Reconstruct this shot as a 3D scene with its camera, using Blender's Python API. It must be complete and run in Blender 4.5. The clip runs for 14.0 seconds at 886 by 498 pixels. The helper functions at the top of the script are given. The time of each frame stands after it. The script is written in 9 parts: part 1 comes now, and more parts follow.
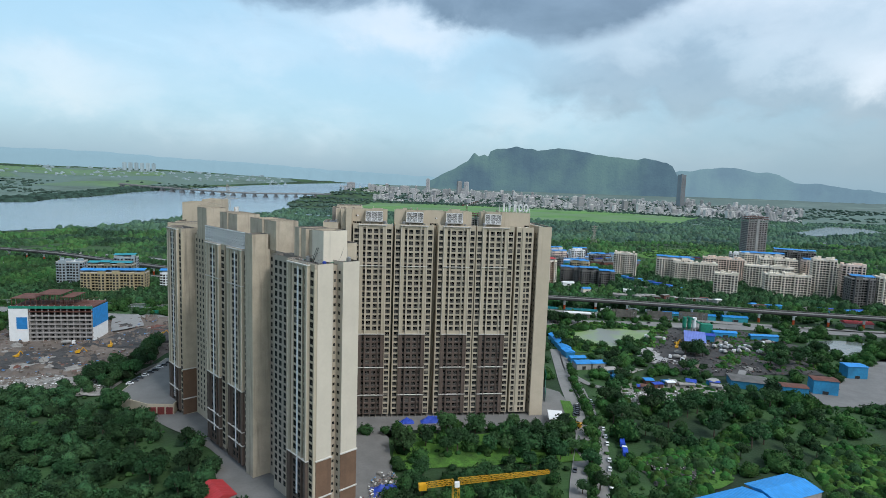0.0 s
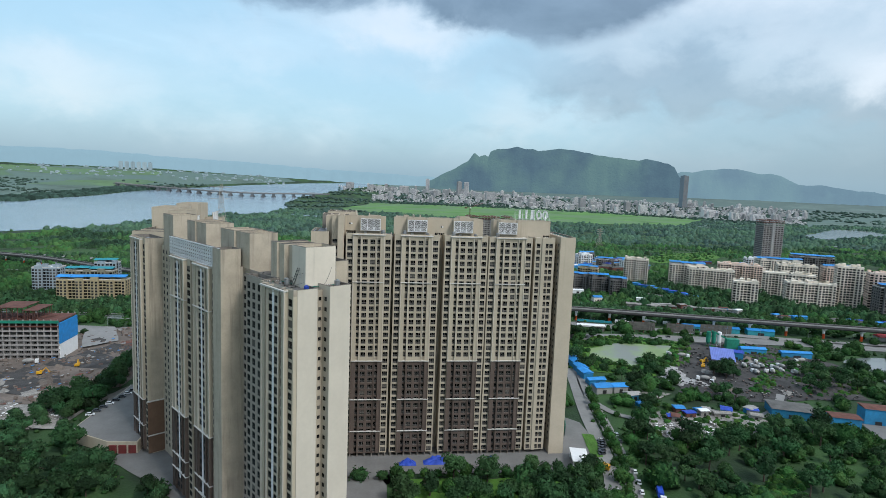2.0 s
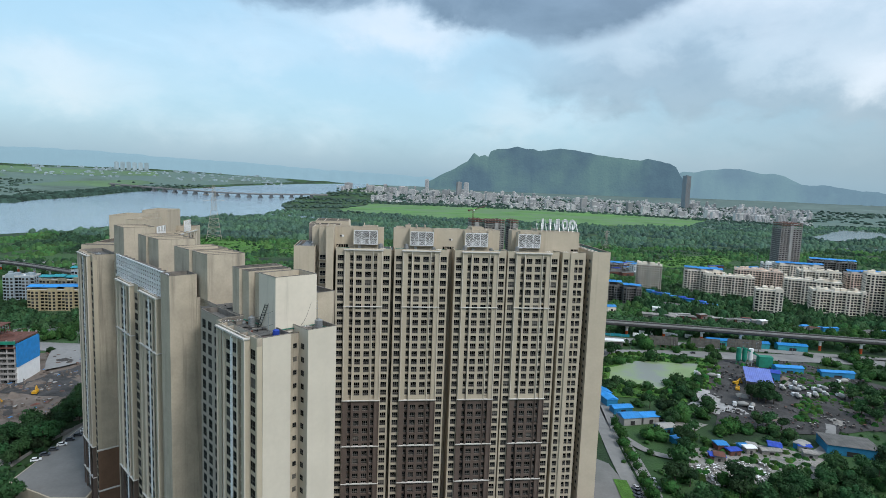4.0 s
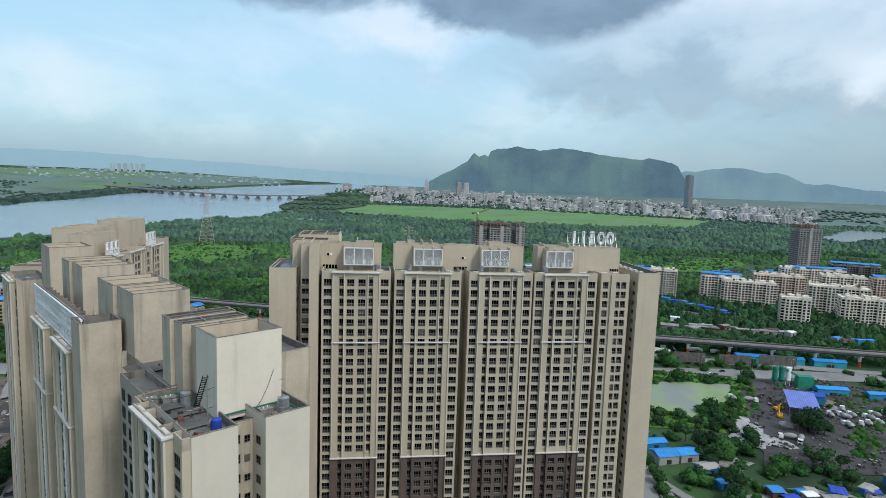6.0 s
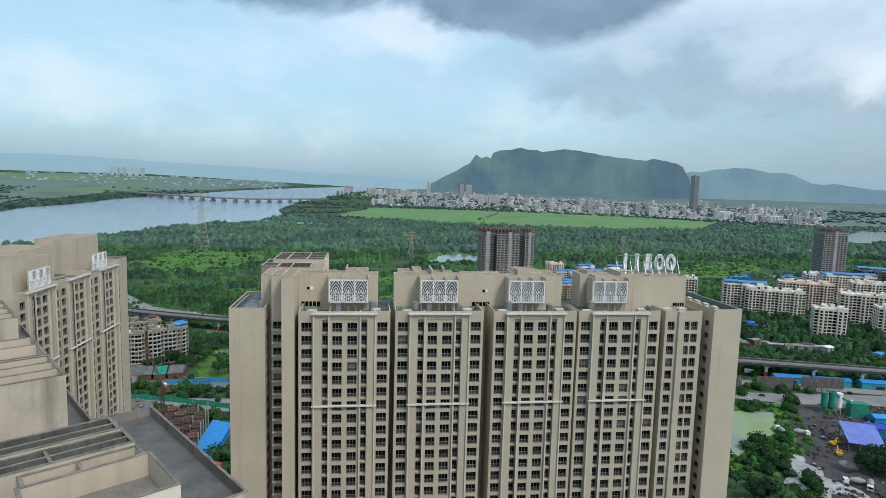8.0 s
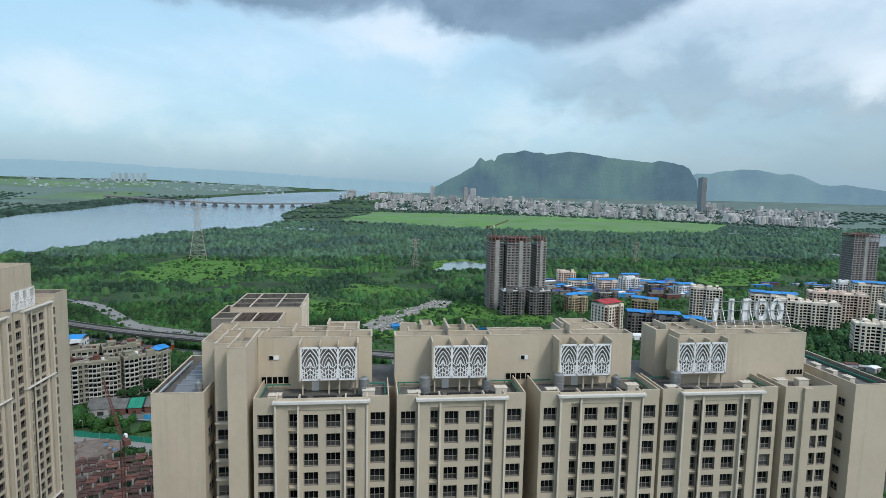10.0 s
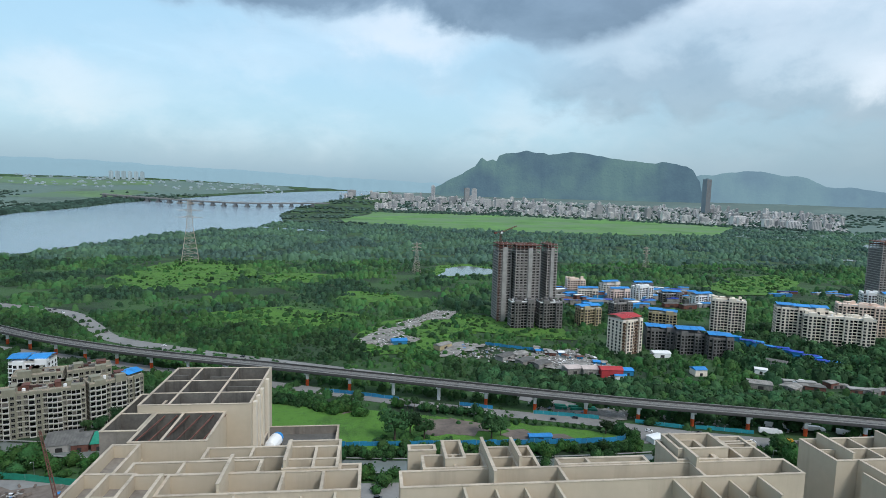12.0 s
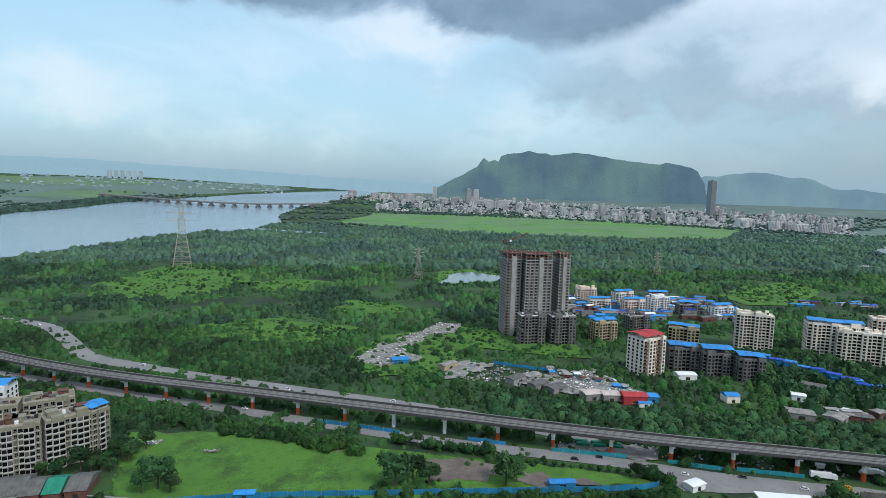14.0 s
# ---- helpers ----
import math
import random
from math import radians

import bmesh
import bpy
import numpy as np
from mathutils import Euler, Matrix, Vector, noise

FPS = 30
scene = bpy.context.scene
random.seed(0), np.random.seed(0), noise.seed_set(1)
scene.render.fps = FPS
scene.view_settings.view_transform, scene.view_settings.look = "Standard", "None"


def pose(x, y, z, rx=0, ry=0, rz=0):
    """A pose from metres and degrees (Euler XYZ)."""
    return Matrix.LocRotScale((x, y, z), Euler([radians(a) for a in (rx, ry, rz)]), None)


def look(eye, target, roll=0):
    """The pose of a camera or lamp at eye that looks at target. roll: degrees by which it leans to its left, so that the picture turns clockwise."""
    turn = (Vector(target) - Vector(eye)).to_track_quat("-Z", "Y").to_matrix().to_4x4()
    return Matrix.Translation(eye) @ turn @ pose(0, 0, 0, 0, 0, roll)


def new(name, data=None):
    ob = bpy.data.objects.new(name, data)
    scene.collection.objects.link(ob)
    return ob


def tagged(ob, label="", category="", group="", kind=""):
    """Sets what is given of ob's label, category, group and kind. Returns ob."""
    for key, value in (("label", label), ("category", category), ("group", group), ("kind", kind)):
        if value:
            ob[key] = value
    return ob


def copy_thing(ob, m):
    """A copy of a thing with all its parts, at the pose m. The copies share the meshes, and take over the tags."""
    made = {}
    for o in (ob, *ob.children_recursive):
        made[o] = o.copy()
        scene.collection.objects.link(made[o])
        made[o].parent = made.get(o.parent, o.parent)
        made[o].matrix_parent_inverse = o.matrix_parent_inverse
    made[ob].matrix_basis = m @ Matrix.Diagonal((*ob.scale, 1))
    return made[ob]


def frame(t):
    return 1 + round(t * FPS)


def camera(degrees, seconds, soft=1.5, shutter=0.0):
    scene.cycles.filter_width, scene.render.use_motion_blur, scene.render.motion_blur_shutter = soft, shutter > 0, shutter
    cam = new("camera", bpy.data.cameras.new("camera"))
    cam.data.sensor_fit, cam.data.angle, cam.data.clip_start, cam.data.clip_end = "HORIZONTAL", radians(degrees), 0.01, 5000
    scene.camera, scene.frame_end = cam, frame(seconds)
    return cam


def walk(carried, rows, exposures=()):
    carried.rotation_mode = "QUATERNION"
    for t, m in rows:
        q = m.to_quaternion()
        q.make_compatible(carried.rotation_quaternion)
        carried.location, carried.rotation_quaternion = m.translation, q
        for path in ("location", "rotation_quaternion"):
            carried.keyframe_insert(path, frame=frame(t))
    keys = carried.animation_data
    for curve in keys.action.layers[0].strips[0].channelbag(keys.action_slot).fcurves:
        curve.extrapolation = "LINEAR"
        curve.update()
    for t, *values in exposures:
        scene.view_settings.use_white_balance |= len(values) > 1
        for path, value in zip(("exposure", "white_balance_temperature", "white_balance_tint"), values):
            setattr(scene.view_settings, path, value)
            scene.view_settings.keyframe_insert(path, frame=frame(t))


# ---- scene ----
cam = camera(75.0, 14.0, 0.85)
METRES, EYE, TILT, LEAN, TURN = 310.0, 130.0, 0.0, 0.0, -7.3
ROWS = [
    (0.0, 0.0, 0.0, 0.0, 0.22, -6.47, -1.96),
    (0.5, -0.0034, 0.0345, 0.001, 0.2, -6.49, -2.04),
    (1.0, -0.0064, 0.0693, 0.0021, 0.2, -6.51, -2.1),
    (1.5, -0.0097, 0.1048, 0.0034, 0.18, -6.49, -2.13),
    (2.0, -0.013, 0.1402, 0.0045, 0.15, -6.46, -2.16),
    (2.5, -0.0164, 0.1765, 0.0056, 0.12, -6.43, -2.16),
    (3.0, -0.0197, 0.2122, 0.0067, 0.08, -6.43, -2.13),
    (5.5, -0.0363, 0.3931, 0.0138, -0.0, -6.47, -2.02),
    (6.0, -0.0391, 0.4266, 0.015, -0.02, -6.43, -1.9),
    (6.5, -0.0423, 0.4626, 0.0166, -0.05, -6.44, -1.81),
    (7.0, -0.0453, 0.4985, 0.0181, -0.05, -6.4, -1.75),
    (9.5, -0.0568, 0.6751, 0.0299, 0.48, -6.01, -1.21),
    (10.0, -0.0603, 0.7105, 0.0329, 0.49, -5.96, -1.18),
    (10.5, -0.0641, 0.7459, 0.0359, 0.47, -5.96, -1.2),
    (11.0, -0.0678, 0.7812, 0.0389, 0.49, -5.97, -1.31),
    (11.5, -0.0715, 0.8168, 0.0419, 0.51, -5.97, -1.4),
    (12.0, -0.0756, 0.8523, 0.045, 0.53, -6.0, -1.5),
    (12.5, -0.0795, 0.8877, 0.0487, 0.55, -6.01, -1.63),
    (13.0, -0.0832, 0.9233, 0.0524, 0.57, -6.01, -1.7),
    (13.5, -0.0858, 0.9587, 0.0558, 0.61, -6.0, -1.66),
    (14.0, -0.0893, 0.9937, 0.0597, 0.63, -6.01, -1.68),
]
walk(cam, [(t, pose(0, 0, EYE, TILT, LEAN, TURN) @ pose(METRES * x, METRES * y, METRES * z, 90 + pitch, roll, yaw)) for t, x, y, z, yaw, pitch, roll in ROWS],
     [(0.0, 0.0, 5920, 9)])

# ---- light: an overcast monsoon sky with broken cloud, one weak wide sun ----
world = bpy.data.worlds.new("overcast_sky")
scene.world = world
world.use_nodes = True
wt = world.node_tree
wt.nodes.clear()


def wl(a, b):
    wt.links.new(a, b)


SUN_EL, SUN_AZ = radians(50), radians(142)
sky = wt.nodes.new("ShaderNodeTexSky")
sky.sky_type = "NISHITA"
sky.sun_disc = False
sky.sun_elevation, sky.sun_rotation = SUN_EL, SUN_AZ
sky.air_density, sky.dust_density, sky.ozone_density = 1.4, 3.0, 2.0
tc = wt.nodes.new("ShaderNodeTexCoord")
sep = wt.nodes.new("ShaderNodeSeparateXYZ")
wl(tc.outputs["Generated"], sep.inputs[0])


def mathn(op, a, b=None, clamp=False):
    n = wt.nodes.new("ShaderNodeMath")
    n.operation = op
    n.use_clamp = clamp
    for i, q in enumerate((a, b)):
        if q is None:
            continue
        if isinstance(q, (int, float)):
            n.inputs[i].default_value = q
        else:
            wl(q, n.inputs[i])
    return n.outputs[0]


def ramp(fac, stops, mode="EASE"):
    n = wt.nodes.new("ShaderNodeValToRGB")
    n.color_ramp.interpolation = mode
    e = n.color_ramp.elements
    while len(e) < len(stops):
        e.new(0.5)
    for q, (p, c) in zip(e, stops):
        q.position = p
        q.color = (*c, 1) if len(c) == 3 else c
    wl(fac, n.inputs[0])
    return n.outputs[0]


def mixc(fac, a, b, mode="MIX"):
    n = wt.nodes.new("ShaderNodeMix")
    n.data_type, n.blend_type = "RGBA", mode
    for i, q in ((0, fac), (6, a), (7, b)):
        if isinstance(q, (int, float)):
            n.inputs[i].default_value = q
        elif isinstance(q, tuple):
            n.inputs[i].default_value = (*q, 1)
        else:
            wl(q, n.inputs[i])
    return n.outputs[2]


# plan of the cloud cover: U to the right and V up, as tangents about the way north
fwd = mathn("ADD", mathn("MULTIPLY", sep.outputs[0], 0.127), mathn("MULTIPLY", sep.outputs[1], 0.992))
rgt = mathn("ADD", mathn("MULTIPLY", sep.outputs[0], 0.992), mathn("MULTIPLY", sep.outputs[1], -0.127))
fw = mathn("MAXIMUM", fwd, 0.06)
U = mathn("DIVIDE", rgt, fw)
V = mathn("DIVIDE", sep.outputs[2], fw)
el = sep.outputs[2]


def cloud(scale, detail, rough, off=(0, 0, 0), dist=0.0):
    m = wt.nodes.new("ShaderNodeMapping")
    m.inputs["Location"].default_value = off
    m.inputs["Scale"].default_value = scale
    wl(tc.outputs["Generated"], m.inputs[0])
    n = wt.nodes.new("ShaderNodeTexNoise")
    n.inputs["Scale"].default_value = 1.0
    n.inputs["Detail"].default_value = detail
    n.inputs["Roughness"].default_value = rough
    n.inputs["Distortion"].default_value = dist
    wl(m.outputs[0], n.inputs["Vector"])
    return n.outputs["Fac"]


n1 = cloud((5.0, 5.0, 8.0), 9, 0.58, (1.3, 0.2, 0.4), 0.25)
n2 = cloud((13.0, 13.0, 19.0), 7, 0.55, (4.3, 2.2, 1.4), 0.3)
n3 = cloud((2.2, 2.2, 3.4), 6, 0.5, (7.7, 1.1, 3.0), 0.2)
d1, d2, d3 = (mathn("SUBTRACT", q, 0.5) for q in (n1, n2, n3))
ragged = mathn("ADD", mathn("MULTIPLY", d1, 0.17), mathn("MULTIPLY", d2, 0.06))
Uw = mathn("ADD", U, mathn("ADD", mathn("MULTIPLY", d3, 0.22), mathn("MULTIPLY", d2, 0.10)))
Vw = mathn("ADD", V, ragged)
UP = mathn("ADD", mathn("MULTIPLY", Uw, 0.5), 0.5)


def bank(u0, v0, su, sv, tilt=0.0):
    """A soft-edged bank of cloud about a direction."""
    a = mathn("SUBTRACT", Uw, u0)
    b = mathn("ADD", mathn("SUBTRACT", Vw, v0), mathn("MULTIPLY", a, tilt))
    a = mathn("DIVIDE", a, su)
    b = mathn("DIVIDE", b, sv)
    return mathn("EXPONENT", mathn("MULTIPLY", mathn("ADD", mathn("MULTIPLY", a, a), mathn("MULTIPLY", b, b)), -1.0))


def grey(*stops):
    return [(p, (q, q, q)) for p, q in stops]


# pale haze at the horizon, thin blue-white cloud above, greyer overhead
base = ramp(mathn("MULTIPLY", el, 2.5, True), [(0.0, (0.40, 0.56, 0.64)), (0.07, (0.44, 0.63, 0.72)), (0.25, (0.51, 0.74, 0.84)), (0.6, (0.50, 0.74, 0.86)), (1.0, (0.50, 0.62, 0.70))])
wisps = mathn("ADD", mathn("MULTIPLY", n1, 0.65), mathn("MULTIPLY", n3, 0.35))
c1 = mixc(mathn("MULTIPLY", ramp(wisps, grey((0.44, 0), (0.64, 1))), 0.5), base, (0.76, 0.88, 0.93))
for u0, v0, su, sv, tl, am, col in (
        (-0.68, 0.155, 0.17, 0.040, 0.06, 0.8, (0.83, 0.90, 0.92)), (-0.34, 0.21, 0.20, 0.03, 0.1, 0.45, (0.72, 0.86, 0.92)), (-0.10, 0.262, 0.16, 0.040, 0.0, 0.9, (0.90, 0.94, 0.95)),
        (0.12, 0.125, 0.07, 0.030, 0.0, 0.45, (0.78, 0.86, 0.88)), (-0.45, 0.055, 0.40, 0.035, 0.0, 0.5, (0.40, 0.58, 0.68)), (0.10, 0.185, 0.20, 0.025, 0.05, 0.45, (0.48, 0.63, 0.71))):
    c1 = mixc(mathn("MULTIPLY", bank(u0, v0, su, sv, tl), am, True), c1, col)
# the heaped cloud to the east: lit above, grey below, with a ragged foot over a veil of rain
veil = mathn("MULTIPLY", ramp(UP, grey((0.60, 0), (0.72, 0.55), (0.95, 1))), ramp(V, grey((0.0, 0.35), (0.05, 1), (0.16, 1), (0.24, 0))))
c1 = mixc(mathn("MULTIPLY", veil, 0.85), c1, (0.31, 0.44, 0.53))
foot = mathn("MULTIPLY", mathn("SUBTRACT", mathn("ADD", Vw, mathn("MULTIPLY", d2, 0.02)), 0.128), 26.0, True)
heap = mathn("MULTIPLY", ramp(foot, grey((0, 0), (1, 1))), ramp(UP, grey((0.52, 0), (0.66, 1))), True)
lit = ramp(mathn("ADD", mathn("MULTIPLY", V, 2.0), mathn("MULTIPLY", d1, 0.9)), [(0.24, (0.28, 0.38, 0.45)), (0.38, (0.40, 0.51, 0.58)), (0.52, (0.60, 0.70, 0.75)), (0.74, (0.84, 0.89, 0.91))])
c1 = mixc(mathn("MULTIPLY", heap, 0.9), c1, lit)
for u0, v0, su, sv, tl, am, col in (
        (0.74, 0.222, 0.09, 0.045, 0.0, 0.9, (0.97, 0.98, 0.98)), (0.56, 0.275, 0.14, 0.035, 0.2, 0.4, (0.80, 0.86, 0.89)), (0.40, 0.205, 0.10, 0.028, 0.1, 0.6, (0.36, 0.46, 0.53)), (0.78, 0.165, 0.12, 0.022, 0.1, 0.7, (0.33, 0.44, 0.52))):
    c1 = mixc(mathn("MULTIPLY", bank(u0, v0, su, sv, tl), am, True), c1, col)
# the dark rain cloud overhead, with a ragged lower edge
lower = ramp(UP, grey((0.0, 0.80), (0.20, 0.60), (0.28, 0.555), (0.37, 0.520), (0.455, 0.545), (0.50, 0.480), (0.545, 0.420), (0.59, 0.425), (0.64, 0.480), (0.68, 0.55), (0.74, 0.72), (0.85, 0.95)), "LINEAR")
edge = mathn("MULTIPLY", mathn("SUBTRACT", mathn("MULTIPLY", mathn("ADD", V, mathn("MULTIPLY", ragged, 0.55)), 2.0), lower), 13.0, True)
span = ramp(V, grey((0.0, 1), (0.55, 1), (0.9, 0)))
dk = mathn("MULTIPLY", ramp(edge, grey((0, 0), (1, 1))), span, True)
c2 = mixc(mathn("MULTIPLY", dk, 0.95), c1, ramp(mathn("ADD", mathn("MULTIPLY", edge, 0.55), mathn("MULTIPLY", d1, 1.2)), [(0.05, (0.44, 0.55, 0.62)), (0.35, (0.25, 0.33, 0.40)), (0.75, (0.13, 0.185, 0.235))]))
# billows: lit tops and shaded undersides over the whole cover
nb = cloud((6.0, 6.0, 10.0), 9, 0.58, (2.1, 5.3, 1.2), 0.5)
nc = cloud((6.0, 6.0, 10.0), 9, 0.58, (2.1, 5.3, 1.32), 0.5)
bil = mathn("ADD", mathn("MULTIPLY", mathn("SUBTRACT", nb, nc), 1.3), 0.5, True)
c2 = mixc(0.45, c2, mixc(1.0, c2, ramp(bil, [(0.15, (0.76, 0.79, 0.81)), (0.5, (1.0, 1.0, 1.0)), (0.85, (1.18, 1.16, 1.14))]), "MULTIPLY"))
hz = ramp(mathn("MULTIPLY", el, 14.0, True), [(0.0, (1, 1, 1)), (1.0, (0, 0, 0))])
c3 = mixc(mathn("MULTIPLY", hz, 0.8), c2, (0.40, 0.56, 0.64))
skymix = mixc(0.94, sky.outputs[0], c3)
bg = wt.nodes.new("ShaderNodeBackground")
bg.inputs["Strength"].default_value = 0.8
wl(skymix, bg.inputs["Color"])
wo = wt.nodes.new("ShaderNodeOutputWorld")
wl(bg.outputs[0], wo.inputs["Surface"])

sun = new("sun", bpy.data.lights.new("sun", "SUN"))
sun.data.energy, sun.data.angle, sun.data.color = 2.05, radians(12), (1.0, 0.95, 0.87)
sun.matrix_world = look((0, 0, 0), (-math.sin(SUN_AZ) * math.cos(SUN_EL), -math.cos(SUN_AZ) * math.cos(SUN_EL), -math.sin(SUN_EL)))
scene.view_settings.exposure = 0.0

# ---- materials ----


def mat(name, col, rough=0.8, metal=0.0, var=0.12, scale=1.0, stain=0.0, stain_col=(0.05, 0.045, 0.04), bump=0.1, bscale=20.0,
        rand=0.0, island=False, curtain=0.0, streak=False, spec=0.5, emit=None, coat=0.0, hue=0.0, col2=None, s2=0.03, cells=0.0):
    """A surface with grain at two scales, optional stains or rain streaks, and variation from piece to piece."""
    m = bpy.data.materials.new(name)
    m.use_nodes = True
    t = m.node_tree
    b = t.nodes["Principled BSDF"]
    b.inputs["Roughness"].default_value = rough
    b.inputs["Metallic"].default_value = metal
    b.inputs["Specular IOR Level"].default_value = spec
    co = t.nodes.new("ShaderNodeTexCoord")
    geo = t.nodes.new("ShaderNodeNewGeometry")

    def noise_at(sc, det=4, vec=None, rg=0.55):
        n = t.nodes.new("ShaderNodeTexNoise")
        n.inputs["Scale"].default_value = sc
        n.inputs["Detail"].default_value = det
        n.inputs["Roughness"].default_value = rg
        t.links.new(vec or geo.outputs["Position"], n.inputs["Vector"])
        return n.outputs["Fac"]

    def cramp(f, stops):
        n = t.nodes.new("ShaderNodeValToRGB")
        e = n.color_ramp.elements
        while len(e) < len(stops):
            e.new(0.5)
        for q, (p, c) in zip(e, stops):
            q.position, q.color = p, (*c, 1)
        t.links.new(f, n.inputs[0])
        return n.outputs[0]

    def mx(f, a, bb, mode="MIX"):
        n = t.nodes.new("ShaderNodeMix")
        n.data_type, n.blend_type = "RGBA", mode
        for i, q in ((0, f), (6, a), (7, bb)):
            if isinstance(q, (int, float)):
                n.inputs[i].default_value = q
            elif isinstance(q, tuple):
                n.inputs[i].default_value = (*q, 1)
            else:
                t.links.new(q, n.inputs[i])
        return n.outputs[2]

    lo = tuple(max(0, c * (1 - var)) for c in col)
    hi = tuple(min(1, c * (1 + var)) for c in col)
    out = cramp(noise_at(scale * 0.35, 6), [(0.3, lo), (0.7, hi)])
    fine = cramp(noise_at(scale * 3.0, 5), [(0.25, tuple(c * (1 - var) for c in (1, 1, 1))), (0.75, (1, 1, 1))])
    out = mx(1.0, out, fine, "MULTIPLY")
    if col2:
        out = mx(cramp(noise_at(s2, 5), [(0.42, (0, 0, 0)), (0.58, (1, 1, 1))]), out, col2)
    if cells:
        # crown by crown: each its own tone
        vo = t.nodes.new("ShaderNodeTexVoronoi")
        vo.voronoi_dimensions = "2D"
        vo.inputs["Scale"].default_value = cells
        t.links.new(geo.outputs["Position"], vo.inputs["Vector"])
        sp = t.nodes.new("ShaderNodeSeparateColor")
        t.links.new(vo.outputs["Color"], sp.inputs[0])
        out = mx(1.0, out, cramp(sp.outputs[0], [(0.0, (0.45, 0.5, 0.5)), (0.6, (1.0, 1.0, 1.0)), (1.0, (1.9, 1.75, 1.3))]), "MULTIPLY")
    if stain:
        v = None
        if streak:
            mp = t.nodes.new("ShaderNodeMapping")
            mp.inputs["Scale"].default_value = (0.8, 0.8, 0.05)
            t.links.new(geo.outputs["Position"], mp.inputs[0])
            v = mp.outputs[0]
        f = cramp(noise_at(scale * 0.9, 7, v, 0.65), [(0.52, (0, 0, 0)), (0.74, (stain, stain, stain))])
        out = mx(f, out, stain_col)
    if rand or curtain:
        if island:
            src = geo.outputs["Random Per Island"]
        else:
            src = t.nodes.new("ShaderNodeObjectInfo").outputs["Random"]
        h = t.nodes.new("ShaderNodeHueSaturation")
        mr = t.nodes.new("ShaderNodeMapRange")
        mr.inputs["To Min"].default_value, mr.inputs["To Max"].default_value = 1 - rand, 1 + rand
        t.links.new(src, mr.inputs["Value"])
        t.links.new(mr.outputs[0], h.inputs["Value"])
        if hue:
            mh = t.nodes.new("ShaderNodeMapRange")
            mh.inputs["To Min"].default_value, mh.inputs["To Max"].default_value = 0.5 - hue, 0.5 + hue
            ml = t.nodes.new("ShaderNodeMath")
            ml.operation = "FRACT"
            m7 = t.nodes.new("ShaderNodeMath")
            m7.operation = "MULTIPLY"
            m7.inputs[1].default_value = 7.31
            t.links.new(src, m7.inputs[0])
            t.links.new(m7.outputs[0], ml.inputs[0])
            t.links.new(ml.outputs[0], mh.inputs["Value"])
            t.links.new(mh.outputs[0], h.inputs["Hue"])
        t.links.new(out, h.inputs["Color"])
        out = h.outputs[0]
        if curtain:
            out = mx(cramp(src, [(1.0 - curtain, (0, 0, 0)), (1.0 - curtain * 0.8, (0.75, 0.75, 0.75))]), out, (0.17, 0.155, 0.135))
    t.links.new(out, b.inputs["Base Color"])
    if emit:
        b.inputs["Emission Color"].default_value = (*emit, 1)
        b.inputs["Emission Strength"].default_value = 1.0
    if bump:
        bp = t.nodes.new("ShaderNodeBump")
        bp.inputs["Strength"].default_value = bump
        bp.inputs["Distance"].default_value = 1.0 / bscale
        t.links.new(noise_at(bscale, 3), bp.inputs["Height"])
        t.links.new(bp.outputs[0], b.inputs["Normal"])
    return m


M = {}
M["wall"] = mat("beige_render", (0.455, 0.394, 0.296), 0.85, var=0.06, scale=0.3, stain=0.42, stain_col=(0.24, 0.21, 0.17), streak=True, bump=0.05)
M["wallw"] = mat("cream_render", (0.575, 0.52, 0.428), 0.85, var=0.05, scale=0.3, stain=0.15, stain_col=(0.27, 0.24, 0.2), streak=True, bump=0.05)
M["wallp"] = mat("weathered_beige_render", (0.50, 0.428, 0.322), 0.88, var=0.07, scale=0.35, stain=0.45, stain_col=(0.24, 0.2, 0.15), streak=True, bump=0.06)
M["wallpw"] = mat("weathered_cream_render", (0.66, 0.595, 0.49), 0.88, var=0.06, scale=0.35, stain=0.55, stain_col=(0.22, 0.19, 0.155), streak=True, bump=0.06)
M["coping"] = mat("grimy_mortar_coping", (0.50, 0.425, 0.33), 0.95, var=0.2, scale=0.6, stain=0.7, stain_col=(0.17, 0.145, 0.11))
M["wallq"] = mat("streaked_beige_render", (0.47, 0.405, 0.31), 0.9, var=0.12, scale=0.6, stain=0.8, stain_col=(0.17, 0.15, 0.12), streak=True, bump=0.06)
M["wallg"] = mat("grimy_parapet_render", (0.43, 0.37, 0.29), 0.92, var=0.2, scale=0.8, stain=0.9, stain_col=(0.075, 0.066, 0.054), streak=True)
M["copingd"] = mat("blackened_coping", (0.22, 0.195, 0.165), 0.95, var=0.35, scale=0.9, stain=0.8, stain_col=(0.055, 0.05, 0.043))
M["gate"] = mat("dark_red_gate", (0.16, 0.028, 0.026), 0.7, var=0.2)
M["brownw"] = mat("warm_brown_cladding", (0.165, 0.098, 0.06), 0.8, var=0.15, scale=0.5, stain=0.3, stain_col=(0.08, 0.05, 0.035), streak=True)
M["brown"] = mat("brown_cladding", (0.115, 0.085, 0.068), 0.8, var=0.15, scale=0.5, stain=0.2, streak=True)
M["band"] = mat("white_cornice", (0.60, 0.575, 0.53), 0.8, var=0.06, stain=0.3, stain_col=(0.32, 0.3, 0.27), streak=True)
M["white"] = mat("white_paint", (0.78, 0.78, 0.77), 0.7, var=0.05, stain=0.12, stain_col=(0.4, 0.39, 0.36))
